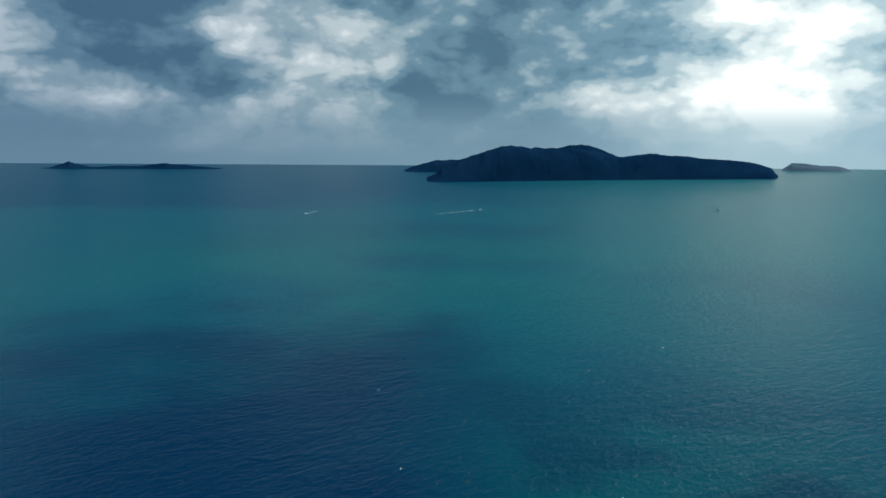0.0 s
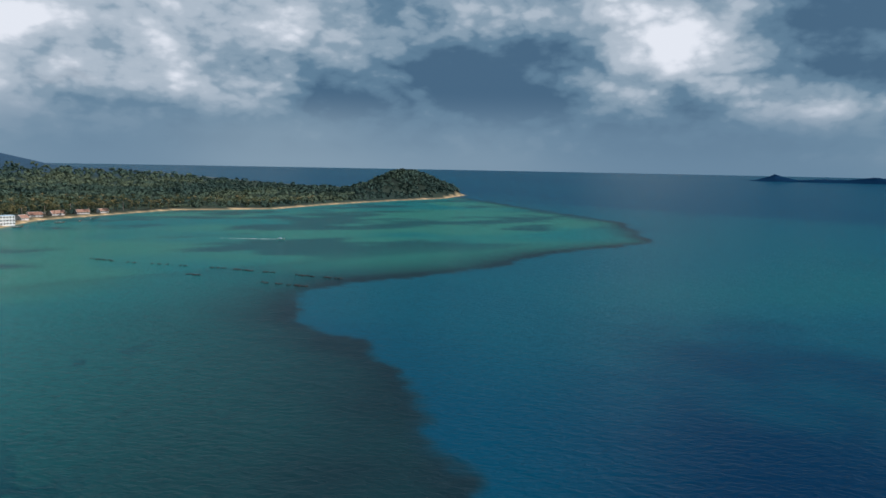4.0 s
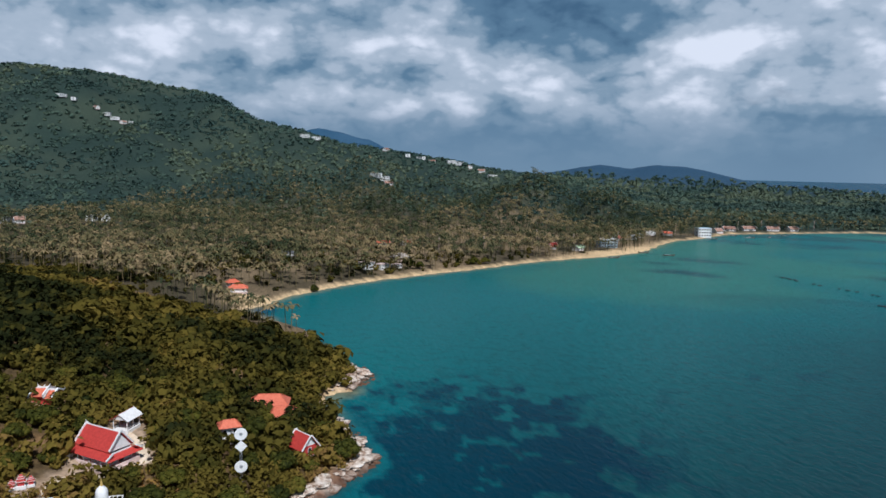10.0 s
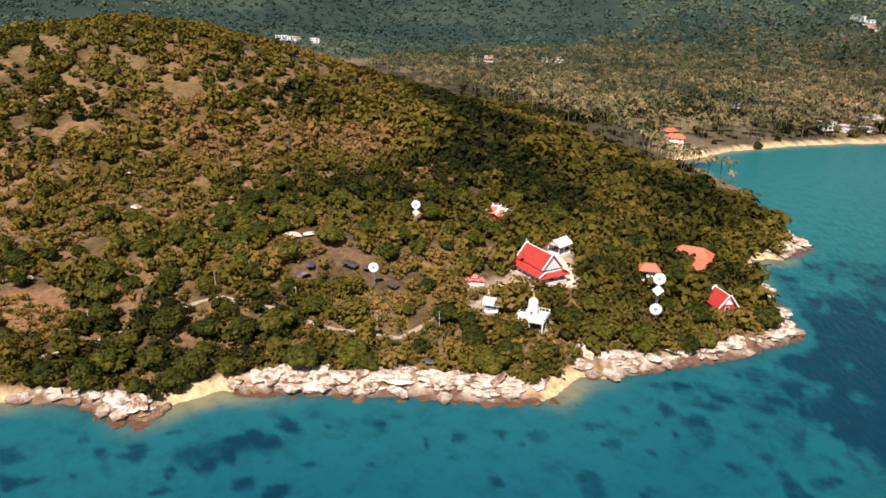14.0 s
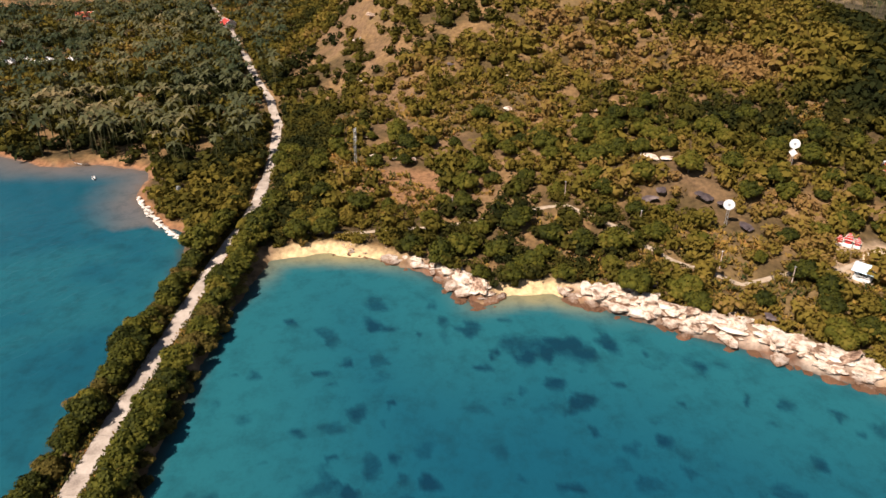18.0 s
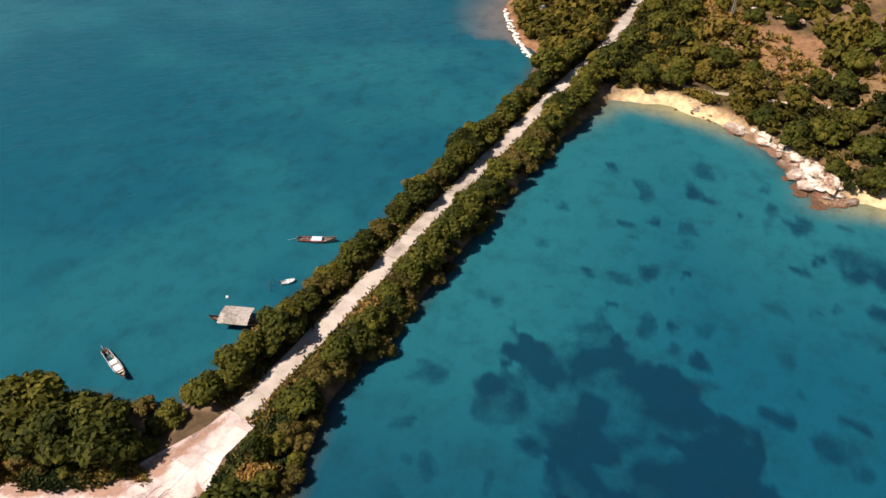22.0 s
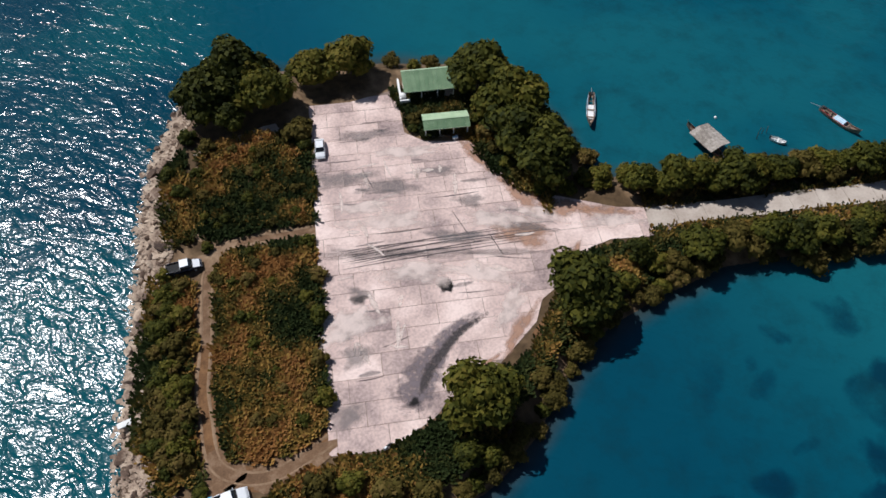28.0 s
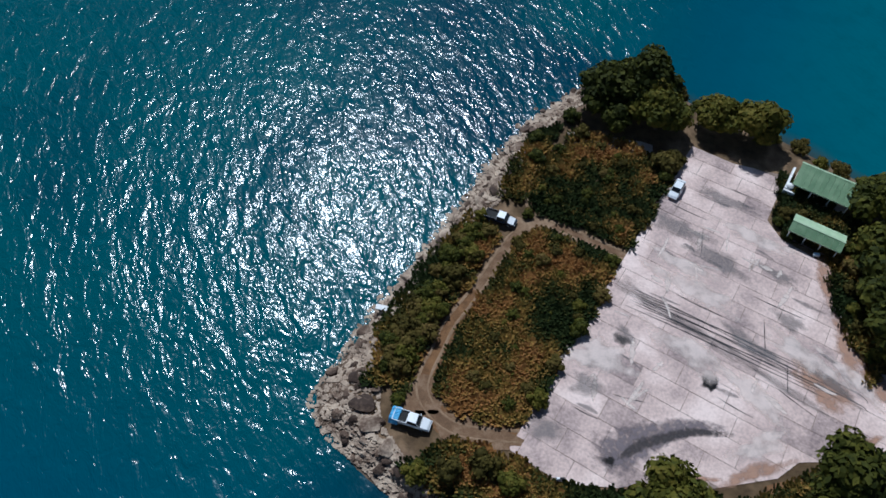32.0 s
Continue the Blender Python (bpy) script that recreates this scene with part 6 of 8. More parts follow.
for k, (x, y, rx, ry, tn) in enumerate([(-8, -77, 6, 2.0, 170), (-15, -73, 6, 1.8, 165), (-24, -74, 4, 1.2, 160), (-27, -66, 3, 1.6, 160), (-5, -54, 2.2, 1.2, 150), (2, -36, 2, 4, 80), (-2, -44, 2.5, 2, 20), (-14, -86, 6, 1.5, 172), (-34, -58, 5, 1.0, 155), (-22, -60, 5, 1.4, 160)]):
    stain(x, y, rx, ry, tn, 25 + k, M_GREYFILM, yard, "grey worn strip on the concrete")
for k, (x, y, rx, ry, tn) in enumerate([(-13, -66, 8, 2.2, 168), (-20, -80, 7, 1.6, 170), (-2, -49, 3, 6, 100), (-14, -55, 7, 2.4, 162), (-30, -61, 7, 2, 158), (-24, -52, 6, 2, 150), (-10, -70, 6, 1.5, 168), (-37, -60, 6, 1.6, 150), (-48, -55, 6, 1.6, 165), (-26, -45, 5, 1.6, 45)]):
    stain(x, y, rx, ry, tn, 40 + k, M_PALEFILM, yard, "pale dusty patch on the concrete")
for k, (x, y, rx, ry, tn) in enumerate([(-36, -65, 5, 2.4, 120), (-41, -60.5, 5, 2, 150), (-31.5, -76, 5, 1.8, 110), (-26, -41, 6, 1.1, 40), (-47, -57.4, 5, 1.4, 160), (-38.5, -50, 4, 1.2, 50), (-33, -57, 5, 3, 150), (-18, -36.6, 4, 0.8, 20)]):
    stain(x, y, rx, ry, tn, 50 + k, M_RUSTFILM, yard, "reddish soil washed over the concrete edge")


# ---- sheds ----
def shed(m, length, depth, eave, ridge, ridge_at, front, back, label, posts, wing=False):
    """An open-fronted shelter: back and end walls, posts, a roof of sheets on two slopes."""
    r = root("shed", m, label, "shed", "open sheds by the yard")
    hl, hd = length / 2, depth / 2
    yr = -hd + depth * ridge_at
    add("floor", cbox((0, 0, 0.08), (length - 0.5, depth - 0.6, 0.16), 0.02), M_SLAB, r)
    add("back_wall", cbox((0, -hd + 0.35, eave / 2), (length - 0.6, 0.15, eave), 0.02), M_WHITE, r)
    for sx in (-1, 1):
        add("end_wall", cbox((sx * (hl - 0.35), -hd * 0.35, eave / 2), (0.14, depth * 0.55, eave), 0.02), M_WHITE, r)
    for i in range(posts):
        x = -hl + 0.4 + (length - 0.8) * i / (posts - 1)
        add("post", cbox((x, hd - 0.45, eave / 2), (0.16, 0.16, eave), 0.02), M_WHITE, r)
    n = int(length / 0.8)
    for i in range(n):
        x0, x1 = -hl + length * i / n, -hl + length * (i + 1) / n - 0.02
        lift = 0.012 * (i % 2)
        add("roof_sheet", slab_between([(x0, yr, ridge + lift), (x0, hd, eave + lift), (x1, hd, eave + lift), (x1, yr, ridge + lift)], 0.05), front, r)
        add("roof_sheet", slab_between([(x0, -hd, eave + lift), (x0, yr - 0.01, ridge + lift), (x1, yr - 0.01, ridge + lift), (x1, -hd, eave + lift)], 0.05), back, r)
    add("ridge_cap", cbox((0, yr, ridge + 0.05), (length + 0.1, 0.35, 0.07), 0.02), back, r)
    add("gutter_board", cbox((0, hd + 0.03, eave - 0.06), (length, 0.05, 0.2), 0.01), M_GREEN_PALE, r)
    if wing:
        add("low_wall", cbox((hl + 0.55, 0.1, 0.6), (0.35, depth * 0.95, 1.2), 0.03), M_WHITE, r)
        add("low_wall", cbox((hl - 0.2, hd + 0.2, 0.5), (1.9, 0.35, 1.0), 0.03), M_WHITE, r)
        add("water_tank", turned([(0.55, 0.0), (0.6, 0.1), (0.6, 1.3), (0.35, 1.5), (0.1, 1.55)], 14), M_WHITE, r, "white plastic water tank").matrix_basis = pose(hl + 0.1, hd - 0.8, 0.1)
    return r


shed(pose(-28.5, -93.8, 2.0, 0, 0, -9.5), 9.7, 5.8, 2.6, 3.7, 0.22, M_GREEN_ROOF, M_GREEN_PALE, "long green-roofed open shed beside the concrete yard", 4, True)
shed(pose(-28.4, -83.0, 2.0, 0, 0, -10.0), 8.3, 3.9, 2.3, 3.0, 0.55, M_GREEN_ROOF, M_GREEN_PALE, "small pale-green-roofed open shelter at the yard", 4)
bx = root("cool_box", pose(-29.3, -80.2, 2.08, 0, 0, 12), "white cool box on the concrete before the shelter", "box")
add("tub", cbox((0, 0, 0.25), (0.9, 0.5, 0.5), 0.05), M_WHITE, bx)
add("lid", cbox((0, 0, 0.54), (0.94, 0.54, 0.09), 0.03), M_BLUEPALE, bx)


# ---- vehicles ----
def wheel(parent, x, y, r, w=0.22):
    t = add("wheel", merge(turned([(r * 0.6, -w / 2), (r * 0.96, -w / 2), (r, -w * 0.3), (r, w * 0.3), (r * 0.96, w / 2), (r * 0.6, w / 2)], 18)), M_TYRE, parent, "black rubber tyre", True)
    t.matrix_basis = pose(x, y, r, 90)
    rim = add("rim", turned([(r * 0.58, -w * 0.52), (r * 0.62, -w * 0.3), (r * 0.62, w * 0.3), (r * 0.58, w * 0.52)], 12), M_STEEL, t, "", True)
    return rim


def loft(sections, close=True):
    """A skin through sections of equally many points, ends capped."""
    n = len(sections[0])
    v = [p for s_ in sections for p in s_]
    f = []
    for k in range(len(sections) - 1):
        for i in range(n if close else n - 1):
            a, b = k * n + i, k * n + (i + 1) % n
            f.append([a, b, b + n, a + n])
    if close:
        f += [list(range(n))[::-1], list(range(len(sections) * n - n, len(sections) * n))]
    return v, f


def car_section(x, w, z0, z1, top_w, shoulder=0.62):
    """A closed cross-section: sill, bulging flank, shoulder, roofline."""
    h = z1 - z0
    half = [(w * 0.90, z0), (w, z0 + h * 0.22), (w, z0 + h * shoulder), (top_w, z1 - h * 0.05), (top_w * 0.82, z1)]
    return [(x, -y, z) for y, z in half] + [(x, y, z) for y, z in half[::-1]]


def vehicle(m, kind, body_mat, top_mat, label, bed=False):
    """A car along x, nose at +x: lower body lofted from end to end, a cabin, glass, wheels, lamps."""
    r = root(kind, m, label, "car" if not bed else "pickup truck", "parked vehicles")
    L = 5.2 if bed else 4.4
    W = 0.92 if bed else 0.88
    belt = 1.02 if bed else 0.92
    stations = [(-L / 2, 0.86, belt - 0.18), (-L / 2 + 0.12, 0.97, belt - 0.02), (-L / 4, 1.0, belt), (L * 0.12, 1.0, belt), (L * 0.26, 0.99, belt - 0.02), (L * 0.42, 0.95, belt - 0.14), (L / 2 - 0.05, 0.86, belt - 0.24), (L / 2, 0.78, belt - 0.34)]
    add("body", loft([car_section(x, W * k, 0.34, z, W * k * 0.93) for x, k, z in stations]), body_mat, r, "", True)
    if bed:
        c0, c1, c2, c3 = -0.55, -0.40, 0.75, 1.35
    else:
        c0, c1, c2, c3 = -1.75, -1.05, 0.45, 1.15
    top = 1.72 if bed else 1.42
    add("cabin", loft([car_section(c0, W * 0.94, belt - 0.05, belt + 0.04, W * 0.9), car_section(c1, W * 0.92, belt - 0.05, top - 0.03, W * 0.76, 0.3), car_section((c1 + c2) / 2, W * 0.93, belt - 0.05, top, W * 0.78, 0.3),
                       car_section(c2, W * 0.92, belt - 0.05, top - 0.04, W * 0.75, 0.3), car_section(c3, W * 0.94, belt - 0.06, belt + 0.02, W * 0.9)]), M_GLASS, r, "dark glass cabin with pillars", True)
    add("roof", cbox(((c1 + c2) / 2, 0, top + 0.005), (c2 - c1 + 0.12, W * 1.52, 0.07), 0.03), top_mat, r)
    add("bonnet", slab_between([(c3 + 0.02, -W * 0.84, belt + 0.03), (L * 0.46, -W * 0.80, belt - 0.16), (L * 0.46, W * 0.80, belt - 0.16), (c3 + 0.02, W * 0.84, belt + 0.03)], 0.05), top_mat, r)
    for sy in (-1, 1):
        add("headlight", cbox((L / 2 - 0.06, sy * W * 0.66, belt - 0.34), (0.12, 0.34, 0.16), 0.03), M_STEEL, r, "clear headlight")
        add("tail_light", cbox((-L / 2 + 0.02, sy * W * 0.78, belt - 0.22), (0.08, 0.16, 0.26), 0.02), M_REDPAINT, r, "red tail light")
        add("door_mirror", cbox((c2 + 0.25, sy * (W + 0.1), belt + 0.1), (0.12, 0.2, 0.16), 0.03), body_mat, r)
        add("pillar", merge(rod((c2 - 0.02, sy * W * 0.76, top - 0.03), (c3 - 0.03, sy * W * 0.9, belt + 0.02), 0.035, 6), rod((c1, sy * W * 0.77, top - 0.03), (c0 + 0.02, sy * W * 0.9, belt + 0.02), 0.035, 6)), body_mat, r)
        for wx in (-L * 0.30, L * 0.31):
            wheel(r, wx, sy * (W - 0.12), 0.36 if bed else 0.31)
    add("bumper", cbox((L / 2 + 0.02, 0, 0.5), (0.16, W * 1.8, 0.24), 0.06), body_mat, r)
    add("bumper", cbox((-L / 2 - 0.03, 0, 0.5), (0.16, W * 1.8, 0.2), 0.06), M_STEEL if bed else body_mat, r)
    if bed:
        for sy in (-1, 1):
            add("bed_side", cbox((-1.60, sy * (W - 0.05), belt + 0.12), (1.95, 0.09, 0.34), 0.03), body_mat, r)
        add("tailgate", cbox((-2.56, 0, belt + 0.10), (0.09, W * 1.84, 0.36), 0.03), body_mat, r)
        add("bed_liner", cbox((-1.60, 0, belt + 0.01), (1.85, W * 1.72, 0.06), 0.01), M_TYRE, r, "dark bed liner")
    return r


white_truck = vehicle(pose(18.4, -29.3, 2.06, 0, 0, 185), "pickup_truck", M_CARWHITE, M_CARWHITE, "white pickup truck with blue sheet, parked on the dirt track", True)
vehicle(pose(19.5, -66.6, 2.06, 0, 0, 181), "pickup_truck", M_CARDARK, M_CARWHITE, "dark pickup truck with white roof and bonnet parked near the shore", True)
vehicle(pose(-5.8, -84.6, 2.085, 0, 0, 98 - 17), "sedan_car", M_CARWHITE, M_CARWHITE, "white sedan car parked at the yard's grassy edge")
sheet = root("tarpaulin", pose(20.5, -29.1, 3.1, 0, 0, 185), "crumpled blue tarpaulin over the pickup's bed", "tarpaulin")
g = np.random.default_rng(9)
tv, tf = [], []
for i in range(9):
    for j in range(13):
        a, b = i / 8 * 1.3 - 0.9, j / 12 * 2.6 - 1.3
        edge = max(0, abs(b) - 0.85)
        tv.append((a + g.uniform(-0.05, 0.05), b, 0.22 + g.uniform(-0.07, 0.07) - edge * 1.4))
for i in range(8):
    for j in range(12):
        k = i * 13 + j
        tf.append([k, k + 13, k + 14, k + 1])
add("sheet", (tv, tf), M_BLUE, sheet, "", False)

moto = root("motorbike", pose(-2.4, -29.7, 2.0, 0, 0, 25), "dark motorbike parked beside bushes at the yard's corner", "motorbike")
for x in (-0.62, 0.62):
    w = add("wheel", turned([(0.20, -0.06), (0.29, -0.05), (0.31, 0), (0.29, 0.05), (0.20, 0.06)], 16), M_TYRE, moto)
    w.matrix_basis = pose(x, 0, 0.31, 90)
add("engine", cbox((0, 0, 0.42), (0.55, 0.3, 0.3), 0.06), M_STEEL, moto)
add("fuel_tank", cbox((0.15, 0, 0.75), (0.5, 0.28, 0.22), 0.09), M_CARWHITE, moto, "white fuel tank")
add("seat", cbox((-0.38, 0, 0.76), (0.7, 0.26, 0.12), 0.05), M_TYRE, moto)
add("fork", merge(rod((0.62, -0.1, 0.31), (0.42, -0.1, 1.0), 0.03), rod((0.62, 0.1, 0.31), (0.42, 0.1, 1.0), 0.03)), M_STEEL, moto)
add("handlebar", rod((0.40, -0.36, 1.02), (0.40, 0.36, 1.02), 0.02), M_STEEL, moto)


# ---- boats ----
def hull(length, beam, depth, sheer, n=13):
    """An open plank hull, bow at +x, with an inner skin."""
    outer, inner = [], []
    for k in range(n):
        t = k / (n - 1)
        x = -length / 2 + length * t
        w = beam / 2 * max(0.06, (1 - max(0, t - 0.45) ** 2 / 0.31) ** 0.8 if t > 0.45 else 0.62 + 0.38 * (t / 0.45))
        lift = sheer * max(0, t - 0.55) ** 2 / 0.2 + 0.25 * sheer * max(0, 0.2 - t) / 0.2
        zt = depth * 0.62 + lift
        zb = -depth * 0.38 + lift * 0.85
        prof = [(-w, zt), (-w * 0.95, zt * 0.45 + zb * 0.55), (-w * 0.45, zb + 0.02), (0, zb), (w * 0.45, zb + 0.02), (w * 0.95, zt * 0.45 + zb * 0.55), (w, zt)]
        outer.append([(x, a, b) for a, b in prof])
        inner.append([(x, a * 0.88, b + (0.07 if i_ not in (0, 6) else 0.0)) for i_, (a, b) in enumerate(prof)])
    v, f = loft(outer, False)
    v2, f2 = loft(inner, False)
    m = len(v)
    f = [q[::-1] for q in f] + [[i + m for i in q] for q in f2]
    for k in range(n - 1):
        for e, sgn in ((0, 1), (6, -1)):
            q = [k * 7 + e, (k + 1) * 7 + e, (k + 1) * 7 + e + m, k * 7 + e + m]
            f.append(q if sgn > 0 else q[::-1])
    f.append([*range(7)])
    return v + v2, f


def longtail(m, length, label, deck_mat, cover=None, trim=None):
    r = root("longtail_boat", m, label, "boat", "moored boats")
    add("hull", hull(length, 1.75, 0.85, 0.8), M_HULL, r, "", True)
    add("deck", cbox((length * 0.05, 0, 0.24), (length * 0.42, 1.22, 0.06), 0.02), deck_mat, r, "pale deck boards")
    for x in (-0.25, 0.0, 0.22):
        add("thwart", cbox((length * x, 0, 0.42), (0.25, 1.5, 0.06), 0.02), M_WOOD, r)
    add("gunwale", merge(*[rod((-length * 0.44, sy * 0.64, 0.56), (length * 0.2, sy * 0.80, 0.54), 0.045, 6) for sy in (-1, 1)]), trim or M_WHITE, r)
    e = add("engine", cbox((-length * 0.42, 0, 0.85), (0.7, 0.45, 0.5), 0.08), M_DARK, r, "dark outboard engine")
    add("propeller_shaft", rod((-length * 0.44, 0, 0.75), (-length * 0.44 - 2.6, 0, 0.05), 0.035, 6), M_STEEL, e)
    add("prow_post", rod((length * 0.47, 0, 0.9), (length * 0.52, 0, 1.7), 0.07, 6, 0.03), M_HULL, r)
    if cover:
        add("cover", loft([[(x, -0.7, 0.62), (x, -0.45, 0.86), (x, 0, 0.95), (x, 0.45, 0.86), (x, 0.7, 0.62)] for x in (-length * 0.12, 0.0, length * 0.14)], False), cover, r, "cloth cover over the boat's middle")
    return r


longtail(pose(-56.6, -81.0, 0.12, 0, 0, 63), 9.0, "longtail boat with white deck moored off the yard", M_WHITE, None, M_BLUEPALE)
longtail(pose(-99.8, -64.2, 0.12, 0, 0, 107), 8.4, "long narrow longtail boat with red gear moored by the causeway", M_THATCH, M_BLUEPALE, M_REDPAINT)
longtail(pose(-281, -92, 0.2, 0, 4, 60), 8.0, "weathered longtail boat drawn up at the lagoon's far shore", M_WOOD)
hb = longtail(pose(-72.9, -67.2, 0.12, 0, 0, -77), 9.6, "wooden houseboat with grey thatched roof moored at the causeway", M_WOOD, None, M_ORANGE)
hb.name = "houseboat"
for k in range(5):
    for sgn in (-1, 1):
        x0, x1 = -3.4 + k * 1.15, -3.4 + k * 1.15 + 1.12
        add("thatch_panel", slab_between([(x0, 0, 2.25), (x0, sgn * 2.3, 1.75), (x1, sgn * 2.3, 1.75), (x1, 0, 2.25)][::sgn], 0.1), M_THATCH, hb, "grey thatch panel")
for x in (-3.1, -0.6, 1.9):
    for sy in (-1, 1):
        add("pole", rod((x, sy * 0.75, 0.3), (x, sy * 1.6, 1.85), 0.05, 6), M_WOOD, hb)


def dinghy(m, length, label):
    r = root("dinghy", m, label, "boat", "moored boats")
    add("hull", hull(length, 1.3, 0.6, 0.25, 9), M_WHITE, r, "", True)
    add("thwart", cbox((0, 0, 0.25), (0.3, 1.1, 0.05), 0.02), M_WHITE, r)
    add("outboard_motor", cbox((-length * 0.52, 0, 0.45), (0.3, 0.3, 0.6), 0.07), M_DARK, r)
    return r


dinghy(pose(-86.0, -63.4, 0.1, 0, 0, 130), 2.9, "small white dinghy moored beside the causeway trees")
dinghy(pose(-263.8, -83, 0.1, 0, 0, 20), 4.2, "small white boat floating in the lagoon")

buoy = root("mooring_buoy", pose(-78.4, -72.4, 0.0), "small white mooring buoy floating in the lagoon", "buoy")
add("float", turned([(0.05, -0.25), (0.28, -0.12), (0.32, 0.05), (0.22, 0.25), (0.05, 0.33)], 12), M_WHITE, buoy, "", True)
add("ring", rod((0, 0, 0.3), (0, 0, 0.5), 0.04, 6), M_STEEL, buoy)
stakes = root("mooring_stakes", pose(-84.5, -66.2, 0.0), "dark leaning mooring stakes standing in shallow water", "stake")
for k, (x, y, lx, ly) in enumerate([(0, 0, 0.3, 0.2), (0.9, -0.3, -0.2, 0.3), (-0.8, 0.4, 0.1, -0.4), (1.6, 0.9, 0.4, 0.1)]):
    add("stake", rod((x, y, -1.2), (x + lx, y + ly, 1.5), 0.06, 6), M_BARK, stakes)

# ---- boulders of the spit's seaward shore ----
BOULDERS = [rock_mesh(700 + k, M_RUBBLE, 0.65, 3) for k in range(9)]
g = np.random.default_rng(17)
ROCKS_OUT = [(14.8, -106.6), (19.2, -103), (22.8, -96.5), (25.2, -88.6), (26.0, -79.3), (26.8, -74), (28.6, -64), (30.4, -52.1), (31.5, -44), (31.8, -35), (32.4, -27.3), (27.8, -23.8), (20.9, -21.8), (15.0, -19.4), (6, -18.6)]
ROCKS_IN = [(12.8, -102.2), (17.1, -96.8), (20.3, -88.8), (21.0, -82.5), (21.0, -75), (21.6, -70), (24.0, -64.7), (26.4, -57), (26.8, -47), (26.2, -38), (24.4, -30), (22.4, -27), (18.5, -24.8), (14, -22.6), (6, -20.6)]


def rock_strip(n, tight):
    """Places between the water and the bushes along the seaward shore."""
    t = g.uniform(0, len(ROCKS_OUT) - 1.001, n)
    k = t.astype(int)
    fr = (t - k)[:, None]
    a, b = np.array(ROCKS_OUT), np.array(ROCKS_IN)
    w = np.clip(g.normal(0.42, tight, n), -0.18, 1.05)[:, None]
    p = (a[k] * (1 - fr) + a[k + 1] * fr) * (1 - w) + (b[k] * (1 - fr) + b[k + 1] * fr) * w
    return p[:, 0], p[:, 1]


x, y = rock_strip(340, 0.32)
for k in range(340):
    size = 0.28 + 0.75 * g.random() ** 2.2
    ob = new("boulder", BOULDERS[k % 9])
    ob.matrix_basis = pose(x[k], y[k], max(ground_z(x[k], y[k]), -0.5) + size * 0.2, g.uniform(-25, 25), g.uniform(-25, 25), g.uniform(0, 360)) @ Matrix.Diagonal((size * g.uniform(0.8, 1.5), size, size, 1))
    tagged(ob, "pale broken boulder on the spit's rocky shore", "boulder", "boulders along the shore")
for k, (x, y, sz) in enumerate([(25.2, -64.2, 2.0), (26.4, -61.4, 1.7), (27.0, -59.0, 1.4), (22.5, -84, 1.6), (23.0, -90, 1.4), (25.5, -29.0, 1.9), (23.2, -26.6, 1.6), (20.0, -24.4, 1.5), (28.5, -32, 1.3), (22.6, -72, 1.4)]):
    ob = new("boulder", BOULDERS[(k * 2) % 9])
    ob.matrix_basis = pose(x, y, ground_z(x, y) + 0.3, 6, -5, 37 * k) @ Matrix.Diagonal((sz * 1.3, sz, sz * 0.55, 1))
    tagged(ob, "broad pale slab of rock on the spit's shore", "boulder", "boulders along the shore")
n = 8500
x, y = rock_strip(n, 0.40)
PEBBLES = []
for k in range(5):
    v, f = BALL1
    q = np.random.default_rng(740 + k)
    PEBBLES.append((v * (1 + q.uniform(-0.25, 0.25, len(v)))[:, None] * (1.2, 0.9, 0.6), f))
scatter("shingle", np.c_[x, y, np.maximum(height(x, y), -0.3) + 0.03], 0.12 + 0.42 * g.random(n) ** 2, g.uniform(0, 6.3, n), g.uniform(0, 1, n), PEBBLES, M_RUBBLE, "broken stones and shingle along the spit's shore", "shingle", False)
plank = root("concrete_plank", pose(29.6, -44.4, 1.25, 0, -8, 14), "fallen pale concrete plank over the shore rocks", "plank")
add("beam", cbox((0, 0, 0), (3.4, 0.9, 0.25), 0.04), M_WHITE, plank)

# ---- temple buildings on the point ----
def tri_prism(a, b, c, t):
    a, b, c = Vector(a), Vector(b), Vector(c)
    n = (b - a).cross(c - a).normalized() * t
    return [a, b, c, a - n, b - n, c - n], [[0, 1, 2], [5, 4, 3], [0, 3, 4, 1], [1, 4, 5, 2], [2, 5, 3, 0]]


def pbox(c, s):
    x, y, z = (k / 2 for k in s)
    v = [(c[0] + a * x, c[1] + b * y, c[2] + d * z) for a in (-1, 1) for b in (-1, 1) for d in (-1, 1)]
    return v, [[0, 1, 3, 2], [4, 6, 7, 5], [0, 4, 5, 1], [2, 3, 7, 6], [0, 2, 6, 4], [1, 5, 7, 3]]


def opening(parent, c, w, h, face, frame_mat, pane_mat, name="window"):
    """A window or door set in a wall: frame bars with a recessed pane. face: 'x' or 'y', the wall's normal."""
    def at(u, v, su, sv, d):
        return pbox((c[0], c[1] + u, c[2] + v), (d, su, sv)) if face == "x" else pbox((c[0] + u, c[1], c[2] + v), (su, d, sv))
    fr = add(name, merge(at(0, h / 2, w + 0.16, 0.1, 0.22), at(0, -h / 2, w + 0.16, 0.1, 0.22), at(-w / 2, 0, 0.1, h, 0.22), at(w / 2, 0, 0.1, h, 0.22)), frame_mat, parent)
    add("pane", at(0, 0, w, h, 0.16), pane_mat, fr)


